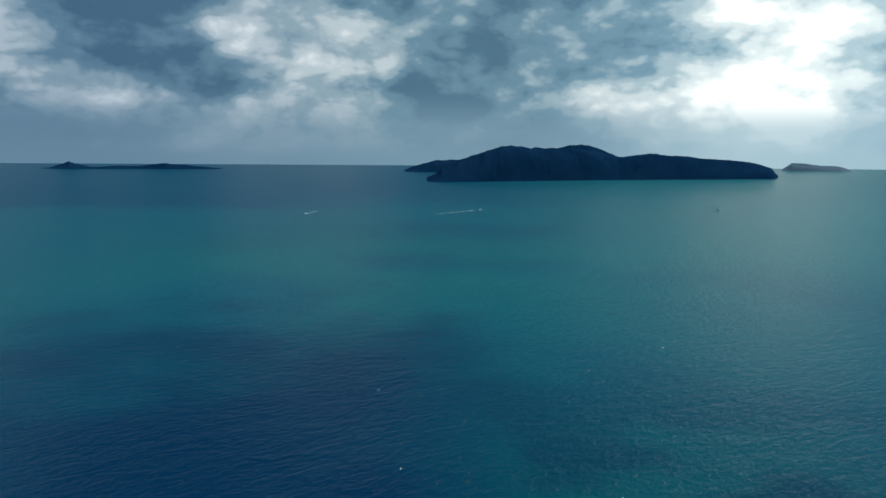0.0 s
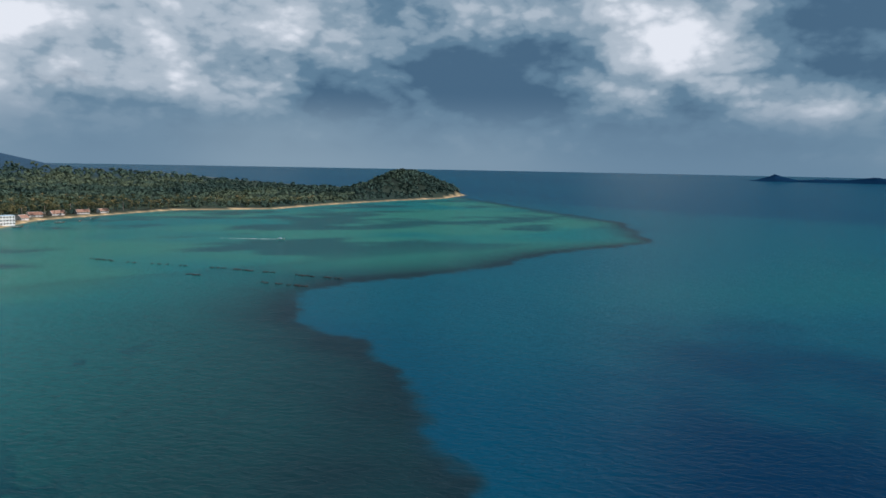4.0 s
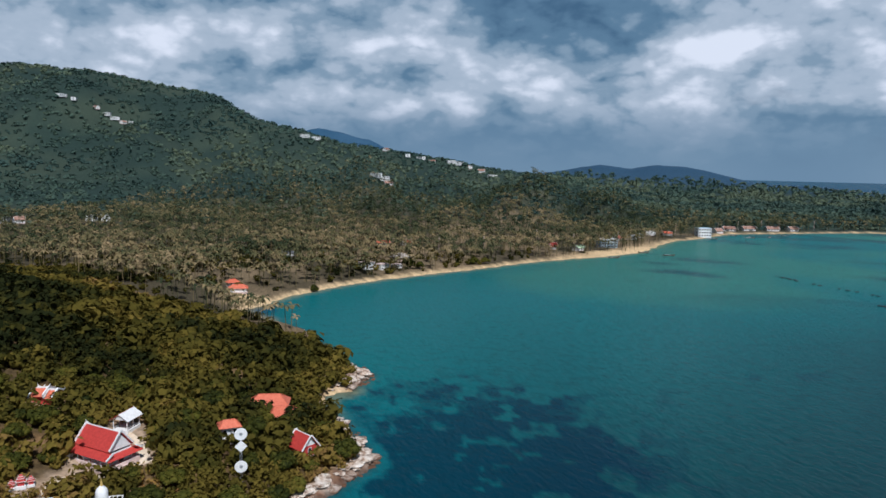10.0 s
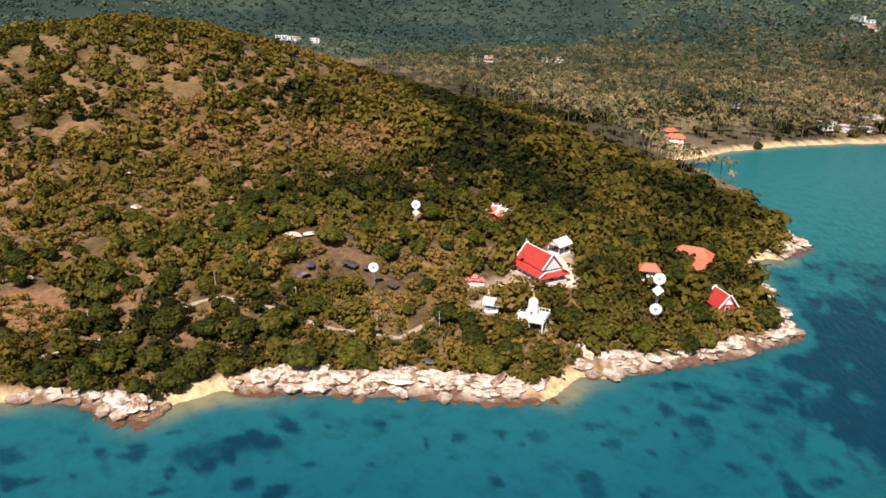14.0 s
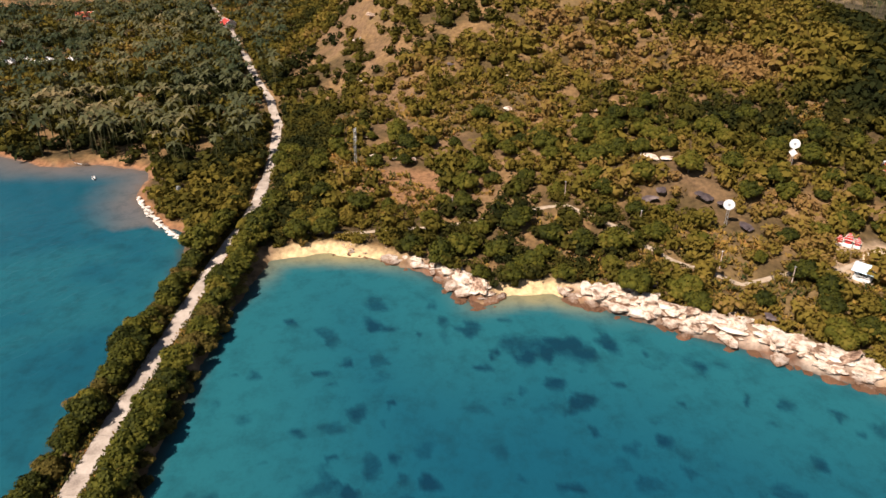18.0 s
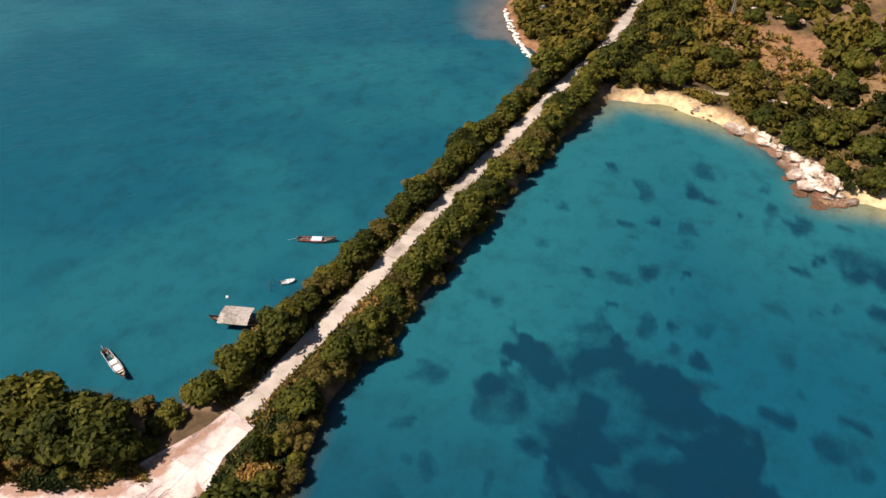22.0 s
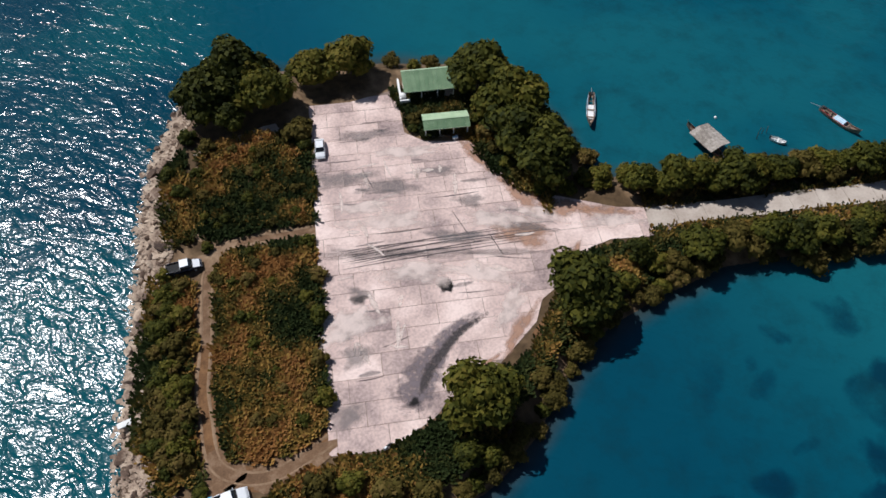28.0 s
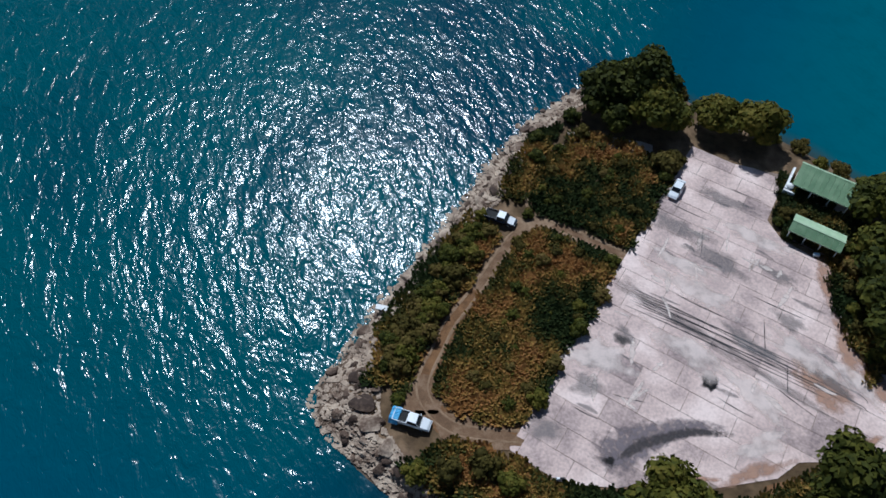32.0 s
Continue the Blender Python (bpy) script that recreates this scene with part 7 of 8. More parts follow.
def gable_house(kind, m, L, W, eave, ridge, roof, wall, over, label, category, windows=3, trim=None, group="", storeys=1):
    """A house along x with a gabled roof; walls, gable ends, two roof slopes, barge boards, openings."""
    r = root(kind, m, label, category, group)
    trim = trim or M_WHITE
    add("plinth", cbox((0, 0, -0.6), (L + 0.3, W + 0.3, 1.5), 0.05), M_SLAB, r)
    for sy in (-1, 1):
        add("wall", cbox((0, sy * (W / 2 - 0.1), eave / 2), (L, 0.2, eave), 0.02), wall, r)
    for sx in (-1, 1):
        add("wall", cbox((sx * (L / 2 - 0.1), 0, eave / 2), (0.2, W - 0.4, eave), 0.02), wall, r)
        x = sx * (L / 2 - 0.02)
        p = [(x, -W / 2, eave), (x, W / 2, eave), (x, 0, ridge - 0.15)]
        add("pediment", tri_prism(*(p if sx > 0 else p[::-1]), 0.18), trim, r, "pale gable end")
    k = (ridge - eave) / (W / 2)
    for sy in (-1, 1):
        yo, zo = sy * (W / 2 + over), eave - over * k
        p = [(-L / 2 - over, 0, ridge), (-L / 2 - over, yo, zo), (L / 2 + over, yo, zo), (L / 2 + over, 0, ridge)]
        add("roof_slope", slab_between(p if sy > 0 else p[::-1], 0.14), roof, r)
        for sx in (-1, 1):
            x = sx * (L / 2 + over)
            add("barge_board", slab_between([(x - 0.12, 0, ridge + 0.22), (x - 0.12, yo, zo + 0.22), (x + 0.12, yo, zo + 0.22), (x + 0.12, 0, ridge + 0.22)][::sy], 0.4), trim, r)
    add("ridge_cap", cbox((0, 0, ridge + 0.06), (L + 2 * over, 0.35, 0.14), 0.04), trim, r)
    for st in range(storeys):
        z = eave / storeys * (st + 0.55)
        for sy in (-1, 1):
            for i in range(windows):
                opening(r, (-L / 2 + L * (i + 0.5) / windows, sy * W / 2, z), min(1.3, L / windows * 0.5), eave / storeys * 0.45, "y", trim, M_GLASS)
        for sx in (-1, 1):
            opening(r, (sx * L / 2, 0, z if st else eave / storeys * 0.42), 1.2, eave / storeys * (0.45 if st else 0.75), "x", trim, M_DARK, "window" if st else "door")
    return r


def at_ground(x, y, turn=0.0, up=0.0):
    return pose(x, y, ground_z(x, y) + up, 0, 0, turn)


def temple_hall():
    r = root("temple_hall", at_ground(-143, 162.5, -11, 0.3), "red-roofed temple hall with white gables among the trees", "temple")
    add("plinth", cbox((0, 0, -0.4), (16.5, 10.5, 2.4), 0.08), M_SLAB, r)
    for sy in (-1, 1):
        add("wall", cbox((0, sy * 3.6, 2.3), (13.5, 0.25, 3.2), 0.03), M_WHITE, r)
        for i in range(6):
            opening(r, (-5.6 + i * 2.25, sy * 3.72, 2.3), 0.95, 1.5, "y", M_REDPAINT, M_GLASS)
        for i in range(7):
            add("column", cbox((-7.2 + i * 2.4, sy * 4.9, 2.0), (0.28, 0.28, 2.8), 0.04), M_WHITE, r)
    for sx in (-1, 1):
        add("wall", cbox((sx * 6.7, 0, 2.3), (0.25, 7.0, 3.2), 0.03), M_WHITE, r)
        opening(r, (sx * 6.85, 0, 1.9), 1.5, 2.3, "x", M_REDPAINT, M_DARK, "door")
        p = [(sx * 6.6, -3.7, 4.4), (sx * 6.6, 3.7, 4.4), (sx * 6.6, 0, 8.8)]
        add("pediment", tri_prism(*(p if sx > 0 else p[::-1]), 0.25), M_WHITE, r, "white gable with pale ornament")
        q = [(sx * 6.7, -5.4, 3.6), (sx * 9.1, -5.8, 2.7), (sx * 9.1, 5.8, 2.7), (sx * 6.7, 5.4, 3.6)]
        add("porch_roof", slab_between(q[::-1] if sx < 0 else q, 0.16), M_RED, r)
        add("steps", merge(*[cbox((sx * (8.2 + 0.35 * k), 0, 0.55 - 0.2 * k), (0.4, 3.0, 0.3), 0.02) for k in range(4)]), M_SLAB, r)
    for sy in (-1, 1):
        for (y0, z0, y1, z1, e) in ((0, 9.2, 3.9, 4.5, 7.2), (3.6, 4.2, 6.0, 2.75, 8.6)):
            p = [(-e, sy * y0, z0), (-e, sy * y1, z1), (e, sy * y1, z1), (e, sy * y0, z0)]
            add("roof_slope", slab_between(p if sy > 0 else p[::-1], 0.16), M_RED, r)
            for sx in (-1, 1):
                a = [(sx * e - 0.14, sy * y0, z0 + 0.28), (sx * e - 0.14, sy * y1, z1 + 0.28), (sx * e + 0.14, sy * y1, z1 + 0.28), (sx * e + 0.14, sy * y0, z0 + 0.28)]
                add("barge_board", slab_between(a[::sy], 0.45), M_WHITE, r)
                add("finial", rod((sx * e, sy * y1, z1 + 0.2), (sx * (e + 0.15), sy * (y1 + 0.55), z1 + 0.9), 0.09, 6, 0.03), M_WHITE, r)
    for sx in (-1, 1):
        add("roof_horn", rod((sx * 7.2, 0, 9.2), (sx * 7.7, 0, 10.5), 0.12, 6, 0.03), M_WHITE, r)
    add("ridge_cap", cbox((0, 0, 9.25), (14.2, 0.4, 0.2), 0.05), M_WHITE, r)
    return r


def stupa():
    r = root("stupa", at_ground(-126.5, 142.5, 28, 2.6), "white bell-shaped stupa on a railed white platform", "stupa")
    add("platform", cbox((0, 0, -0.2), (8.6, 8.6, 0.4), 0.04), M_WHITE, r)
    for x in (-4, 0, 4):
        for y in (-4, 0, 4):
            add("leg", cbox((x, y, -2.2), (0.4, 0.4, 3.9), 0.04), M_WHITE, r)
    for sx, sy, lx, ly in ((0, -1, 8.5, 0.18), (0, 1, 8.5, 0.18), (-1, 0, 0.18, 8.2), (1, 0, 0.18, 8.2)):
        add("rail", cbox((sx * 4.2, sy * 4.2, 0.95), (lx, ly, 0.14), 0.02), M_WHITE, r)
        for k in range(8):
            t = -3.9 + k * 1.11
            add("baluster", cbox((sx * 4.2 + (t if lx > 1 else 0), sy * 4.2 + (t if ly > 1 else 0), 0.45), (0.16, 0.16, 0.9), 0.02), M_WHITE, r)
    add("plinth", merge(cbox((0, 0, 0.45), (4.0, 4.0, 0.9), 0.05), cbox((0, 0, 1.5), (3.3, 3.3, 1.2), 0.05)), M_WHITE, r)
    for a in range(4):
        n = add("niche", cbox((1.66, 0, 1.35), (0.12, 0.8, 1.1), 0.03), M_REDPAINT, r, "red arched niche")
        n.matrix_basis = pose(0, 0, 0, 0, 0, 90 * a)
    add("bell", turned([(1.62, 2.1), (1.62, 2.6), (1.5, 2.75), (1.52, 3.2), (1.5, 4.2), (1.3, 4.9), (0.9, 5.4), (0.55, 5.6), (0.5, 5.9)], 24), M_WHITE, r, "", True)
    add("spire", turned([(0.5, 5.9), (0.38, 6.2), (0.34, 6.25), (0.26, 6.7), (0.22, 6.75), (0.12, 7.5), (0.03, 8.0)], 16), M_GOLD, r, "gilded spire", True)
    return r


def open_pavilion(m, L, W, eave, ridge, roofs, label, posts=3, category="pavilion"):
    r = root("pavilion", m, label, category)
    add("base", cbox((0, 0, -0.5), (L, W, 1.4), 0.05), M_WHITE, r)
    for sy in (-1, 1):
        for i in range(posts):
            add("post", cbox((-L / 2 + 0.3 + (L - 0.6) * i / (posts - 1), sy * (W / 2 - 0.3), eave / 2), (0.22, 0.22, eave), 0.03), M_WHITE, r)
        p = [(-L / 2 - 0.5, 0, ridge), (-L / 2 - 0.5, sy * (W / 2 + 0.6), eave - 0.2), (L / 2 + 0.5, sy * (W / 2 + 0.6), eave - 0.2), (L / 2 + 0.5, 0, ridge)]
        add("roof_slope", slab_between(p if sy > 0 else p[::-1], 0.12), roofs[0 if sy < 0 else 1], r)
        add("rail", cbox((0, sy * (W / 2 - 0.3), 0.75), (L - 0.5, 0.12, 0.12), 0.02), M_WHITE, r)
    for sx in (-1, 1):
        p = [(sx * L / 2, -W / 2, eave), (sx * L / 2, W / 2, eave), (sx * L / 2, 0, ridge - 0.1)]
        add("gable", tri_prism(*(p if sx > 0 else p[::-1]), 0.12), M_WHITE, r)
    return r


def hip_roof_house(m, L, W, eave, ridge, roof, wall, label, top=0.55):
    """A house under a hipped roof of four slopes."""
    r = root("house", m, label, "house")
    add("plinth", cbox((0, 0, -0.6), (L, W, 1.5), 0.05), M_SLAB, r)
    for sx, sy, lx, ly in ((0, -1, L - 1.6, 0.2), (0, 1, L - 1.6, 0.2), (-1, 0, 0.2, W - 2.0), (1, 0, 0.2, W - 2.0)):
        add("wall", cbox((sx * (L / 2 - 0.9), sy * (W / 2 - 0.9), eave / 2), (lx, ly, eave), 0.02), wall, r)
        for k in (-0.28, 0.28):
            if sy:
                opening(r, (k * L, sy * (W / 2 - 0.8), eave * 0.55), 1.3, eave * 0.5, "y", M_WHITE, M_GLASS)
            else:
                opening(r, (sx * (L / 2 - 0.8), k * W, eave * 0.55), 1.1, eave * 0.5, "x", M_WHITE, M_GLASS)
    h = L / 2 * top
    lo = [(-L / 2 - 0.5, -W / 2 - 0.5, eave - 0.1), (L / 2 + 0.5, -W / 2 - 0.5, eave - 0.1), (L / 2 + 0.5, W / 2 + 0.5, eave - 0.1), (-L / 2 - 0.5, W / 2 + 0.5, eave - 0.1)]
    a, b = (-h, 0, ridge), (h, 0, ridge)
    add("roof_slope", slab_between([lo[0], lo[1], b, a], 0.14), roof, r)
    add("roof_slope", slab_between([lo[2], lo[3], a, b], 0.14), roof, r)
    add("roof_hip", tri_prism(lo[1], lo[2], b, 0.14), roof, r)
    add("roof_hip", tri_prism(lo[3], lo[0], a, 0.14), roof, r)
    add("ridge_cap", cbox((0, 0, ridge + 0.05), (2 * h + 0.2, 0.3, 0.14), 0.04), roof, r)
    for p, q in ((lo[0], a), (lo[3], a), (lo[1], b), (lo[2], b)):
        add("hip_cap", rod(p, q, 0.11, 6), roof, r)
    return r


M_GOLD = material("gilding", two((0.55, 0.36, 0.10), (0.75, 0.52, 0.18)), 2.0, 0.35, 0.1, metal=0.5)
temple_hall()
stupa()
open_pavilion(at_ground(-149, 179, 275, 0.6), 6.8, 5.2, 3.4, 5.2, (M_RED, M_WHITE), "open pavilion with white and red sheet roof on the point", 3)
open_pavilion(at_ground(-138, 137, 35, 0.4), 4.2, 4.0, 2.2, 3.7, (M_BLUEPALE, M_BLUEPALE), "small kiosk with pale blue roof beside the stupa", 2, "kiosk")

ch = root("shrine", at_ground(-180, 178, 20, -1.6), "orange-tiled shrine roof with white ornate ridges in the scrub", "shrine")
add("body", cbox((0, 0, 1.4), (8.6, 5.6, 4.0), 0.05), M_REDPAINT, ch, "red shrine walls")
for k, (x, w, z) in enumerate(((-3.6, 2.6, 4.7), (0, 4.2, 5.4), (3.6, 2.6, 4.7))):
    for sy in (-1, 1):
        p = [(x - w / 2, 0, z), (x - w / 2, sy * 3.9, z - 1.7), (x + w / 2, sy * 3.9, z - 1.7), (x + w / 2, 0, z)]
        add("roof_slope", slab_between(p if sy > 0 else p[::-1], 0.16), M_ORANGE, ch)
        for sx in (-1, 1):
            add("white_ridge", slab_between([(x + sx * w / 2 - 0.25, 0, z + 0.35), (x + sx * w / 2 - 0.25, sy * 4.0, z - 1.35), (x + sx * w / 2 + 0.25, sy * 4.0, z - 1.35), (x + sx * w / 2 + 0.25, 0, z + 0.35)][::sy], 0.5), M_WHITE, ch)
            add("upturned_end", rod((x + sx * w / 2, sy * 3.9, z - 1.3), (x + sx * (w / 2 + 0.3), sy * 4.5, z - 0.5), 0.14, 6, 0.04), M_WHITE, ch)
    add("top_ridge", cbox((x, 0, z + 0.3), (w + 0.5, 0.4, 0.6), 0.1), M_WHITE, ch)
for k, x in enumerate((-2.2, -0.7, 0.7, 2.2)):
    add("roof_ornament", rod((x, 0, 5.9), (x + 0.5 * (1 if x > 0 else -1), 0, 6.9), 0.22, 7, 0.06), M_WHITE, ch, "white scrolled roof ornament")

for k, (x, y, s_) in enumerate(((-151.4, 142, 1.0), (-150.2, 144.0, 0.75), (-152.8, 140.4, 0.7))):
    sh = root("spirit_house", at_ground(x, y, 40) @ Matrix.Diagonal((s_, s_, s_, 1)), "small red and white tiered spirit shrine on bare ground", "shrine", "spirit shrines")
    add("base", cbox((0, 0, 0.4), (2.4, 2.0, 1.0), 0.05), M_WHITE, sh)
    add("cabinet", cbox((0, 0, 1.5), (1.5, 1.3, 1.2), 0.04), M_REDPAINT, sh)
    for z, w in ((2.1, 2.4), (2.8, 1.7), (3.3, 1.0)):
        add("roof_tier", loft([[(-w / 2, -w / 2.4, z), (w / 2, -w / 2.4, z), (w / 2, w / 2.4, z), (-w / 2, w / 2.4, z)], [(-w / 4, -0.08, z + 0.55), (w / 4, -0.08, z + 0.55), (w / 4, 0.08, z + 0.55), (-w / 4, 0.08, z + 0.55)]]), M_RED, sh)
        add("eave_trim", cbox((0, 0, z), (w + 0.12, w / 1.2 + 0.12, 0.09), 0.02), M_WHITE, sh)

tank = root("water_tanks", at_ground(-151.5, 158.5, -11), "pale grey water tanks beside the temple hall", "tank")
for k in range(3):
    t_ = add("tank", turned([(0.85, 0.0), (0.9, 0.15), (0.9, 2.0), (0.6, 2.3), (0.2, 2.4)], 14), M_STEEL, tank, "", True)
    t_.matrix_basis = pose(-0.3 * k, 1.95 * k - 2, 0.1)

hip_roof_house(at_ground(-124, 223, 22, 0.5), 13.5, 8.5, 3.6, 6.6, M_ORANGE, M_WHITE, "large house with coral-orange hipped roof near the rocky tip")
hip_roof_house(at_ground(-115.5, 217.5, 22, 0.3), 9.5, 7.5, 3.0, 5.6, M_ORANGE, M_WHITE, "lower house with bright orange hipped roof in the trees")
hip_roof_house(at_ground(-119.4, 189.5, 40, 0.6), 6.0, 5.0, 4.5, 6.2, M_ORANGE, M_WHITE, "small orange roof half hidden by trees")
gable_house("house", at_ground(-97, 196, -28, 0.6), 6.5, 5.0, 3.4, 6.6, M_RED, M_REDPAINT, 0.9, "steep red-roofed house with pale gable by the shore", "house", 2)
open_pavilion(at_ground(-123, 266, 60, 0.8), 4.5, 3.6, 2.6, 3.3, (M_SLAB, M_SLAB), "grey concrete shelter above the rocky tip", 2, "shelter")

# low white-panelled wall behind the pavilion
wl = root("panel_wall", at_ground(-151, 205, 50, 0.2), "low dark wall with white panels behind the pavilion", "wall")
for k in range(6):
    add("panel", cbox((-7 + k * 2.8, 0, 1.0), (2.0, 0.2, 1.0), 0.03), M_WHITE, wl)
    add("pier", cbox((-8.4 + k * 2.8, 0, 0.9), (0.4, 0.4, 2.0), 0.03), M_RED, wl)


def beacon(x, y, tall, shapes, face, label):
    """A navigation beacon: lattice mast with white discs and diamonds."""
    r = root("navigation_beacon", at_ground(x, y, face), label, "beacon", "navigation beacons")
    for sx in (-1, 1):
        for sy in (-1, 1):
            add("mast_leg", rod((sx * 0.32, sy * 0.32, -0.5), (sx * 0.22, sy * 0.22, tall), 0.07, 6), M_STEEL, r)
    for k in range(int(tall / 1.3)):
        z = 0.8 + k * 1.3
        for (a, b) in (((-0.3, -0.3), (0.3, -0.3)), ((0.3, -0.3), (0.3, 0.3)), ((0.3, 0.3), (-0.3, 0.3)), ((-0.3, 0.3), (-0.3, -0.3))):
            add("brace", rod((a[0], a[1], z), (b[0], b[1], z + 1.1), 0.035, 5), M_STEEL, r)
    for what, z, size in shapes:
        if what == "disc":
            d = add("disc", turned([(size * 0.97, -0.06), (size, 0.0), (size * 0.97, 0.06)], 28), M_WHITE, r, "white round board")
            d.matrix_basis = pose(0.5, 0, z, 0, 90, 0)
            e = add("disc_centre", turned([(size * 0.26, 0.0), (size * 0.26, 0.03)], 16), M_STEEL, d, "grey centre of the board")
            e.matrix_basis = pose(0, 0, 0.065)
        else:
            d = add("diamond_board", cbox((0, 0, 0), (0.12, size, size), 0.02), M_WHITE, r, "white diamond board")
            d.matrix_basis = pose(0.5, 0, z, 45, 0, 0)
    return r


beacon(-104, 171, 16.5, [("disc", 15.2, 1.8), ("diamond", 11.6, 2.5), ("disc", 5.6, 1.8)], -58, "tall lattice beacon with two white discs and a diamond")
beacon(-168.8, 115.2, 7.5, [("disc", 6.6, 1.6)], -36, "mast with a single white disc on the slope")
beacon(-189.6, 148, 8.5, [("disc", 7.4, 1.6), ("diamond", 4.5, 1.9)], -40, "beacon with one white disc over a white diamond")
beacon(-241.6, 12.7, 13.5, [("disc", 12.4, 1.4), ("disc", 9.6, 1.2)], 75, "tall mast seen edge-on with two white boards")
beacon(-231, -47.5, 5.5, [("disc", 4.6, 1.2)], 70, "short mast with white board by the lagoon")
for k, (x, y, h) in enumerate(((-208.3, 9.4, 5.0), (-194.7, 75.0, 6.0), (-176, 92, 5.0), (-151, 104, 5.0), (-200, 40, 5.5), (-140, 118, 5.0))):
    p = root("lamp_post", at_ground(x, y, 20 * k), "slim grey post beside the footpath", "post", "posts along the footpath")
    add("shaft", rod((0, 0, -0.5), (0, 0, h), 0.13, 8, 0.09), M_SLAB, p)
    add("cap", cbox((0, 0, h + 0.1), (0.5, 0.3, 0.2), 0.04), M_STEEL, p)

M_PATH = material("footpath_concrete", two((0.30, 0.23, 0.16), (0.46, 0.37, 0.28)), 0.5, 0.95, 0.2)
ribbon("footpath", FOOTPATH, 1.6, 0.12, M_PATH, "pale narrow concrete path along the point", 2.0, 0.15, 3)
ribbon("footpath", [(-145, 142), (-147, 150), (-138, 156), (-132, 166), (-140, 174), (-147, 176)], 3.0, 0.22, M_SAND, "sandy path between the temple buildings", 2.0, 0.3, 6)

# ---- rocks of the point ----
GRANITE = [rock_mesh(800 + k, M_ROCK, 0.55, 5, 0.45) for k in range(9)]
WALLSTONE = [rock_mesh(850 + k, material("white_rubble", two((0.50, 0.44, 0.38), (0.78, 0.73, 0.66)), 0.6, 0.9, 0.5, random_shift=0.3, depth=0.1), 0.6, 4, 0.45) for k in range(3)]
DARKROCK = [rock_mesh(830 + k, M_ROCK_DARK, 0.5, 5, 0.45) for k in range(5)]
g = np.random.default_rng(23)


def put_rock(meshes, x, y, s1, s2, up, label, group, turn=None, kind="rock"):
    ob = new(kind, meshes[int(g.integers(len(meshes)))])
    ob.matrix_basis = pose(x, y, max(ground_z(x, y), -0.4) + up, g.uniform(-14, 14), g.uniform(-14, 14), g.uniform(0, 360) if turn is None else turn) @ Matrix.Diagonal((s1, s2, 0.5 * min(s1, s2) + 0.15, 1))
    return tagged(ob, label, "rock", group)


SEGMENTS = [([(-153, 60), (-144, 68), (-136, 78), (-122, 95), (-110, 107), (-101, 119)], 64, 0.4, 2.6), ([(-97, 136), (-95, 144), (-83, 173), (-76, 203), (-86, 216)], 50, 0.6, 2.0), ([(-120, 262), (-112, 270), (-109, 292), (-128, 306)], 36, 0.0, 2.6), ([(-88, 218), (-100, 233), (-110, 243)], 14, 0.4, 1.3),
            ([(-170, 28), (-163, 34), (-151, 37), (-153, 44)], 26, 0.2, 2.2), ([(-187, -2), (-184, 8), (-178, 18)], 16, 1.0, 1.2), ([(-130, 306), (-182, 364), (-217, 384)], 16, 0.5, 1.4)]
for line, count, inland_by, big in SEGMENTS:
    total = sum(math.dist(a, b) for a, b in zip(line, line[1:]))
    for k in range(count):
        x, y, h = along(line, g.uniform(0, total * 0.999))
        o = g.normal(inland_by + 1.2, 2.6 if big > 2 else 1.6)
        x, y = x - o * math.sin(h), y + o * math.cos(h)
        s_ = 0.4 + (big - 0.4) * g.random() ** 1.8
        put_rock(GRANITE, x, y, s_ * g.uniform(1.0, 1.8), s_, 0.1 * s_, "pale weathered granite rock on the point's shore", "granite rocks on the shore", math.degrees(h) + g.uniform(-30, 30))
# broken bedrock between the larger rocks
BEDROCK = []
for k in range(6):
    me = rock_mesh(860 + k, None, 0.55, 4, 0.85)
    v = np.zeros(len(me.vertices) * 3)
    me.vertices.foreach_get("co", v)
    BEDROCK.append((v.reshape(-1, 3) * (1.25, 0.85, 0.5), np.array([p.vertices[:] for p in me.polygons])))
    bpy.data.meshes.remove(me)
x, y = spread(26000, -200, -70, -10, 320, lambda x, y: rocky(x, y, signed(x, y, MAINLAND)) * (signed(x, y, MAINLAND) < 7.0))
x, y = x[:430], y[:430]
scatter("bedrock", np.c_[x, y, np.maximum(height(x, y), -0.3) - 0.15], 1.2 + 2.6 * g.random(len(x)) ** 2, g.uniform(0, 6.3, len(x)), g.uniform(0, 1, len(x)), BEDROCK, M_ROCK, "broken pale granite lining the point's shore", "rock", False)
for k, (x, y, a, b) in enumerate([(-146.5, 73, 4.5, 3), (-139, 75.5, 5, 3), (-133, 86.5, 4, 2.6), (-126, 93, 4.2, 3), (-118, 104, 5, 3), (-110, 111, 4.5, 2.8), (-106, 142, 5.5, 3.4), (-101, 146, 5, 3), (-92, 163, 4.5, 2.5), (-85, 175, 4, 2.2), (-79, 196, 4, 2.4),
                                 (-118, 280, 5.5, 4), (-114, 288, 5, 3), (-121, 272, 4, 3), (-157, 39, 5, 3.5), (-152.5, 40.5, 3.5, 3), (-175, 25, 3.5, 2)]):
    put_rock(GRANITE, x, y, a, b, 0.35, "broad pale granite slab at the water's edge", "granite slabs")
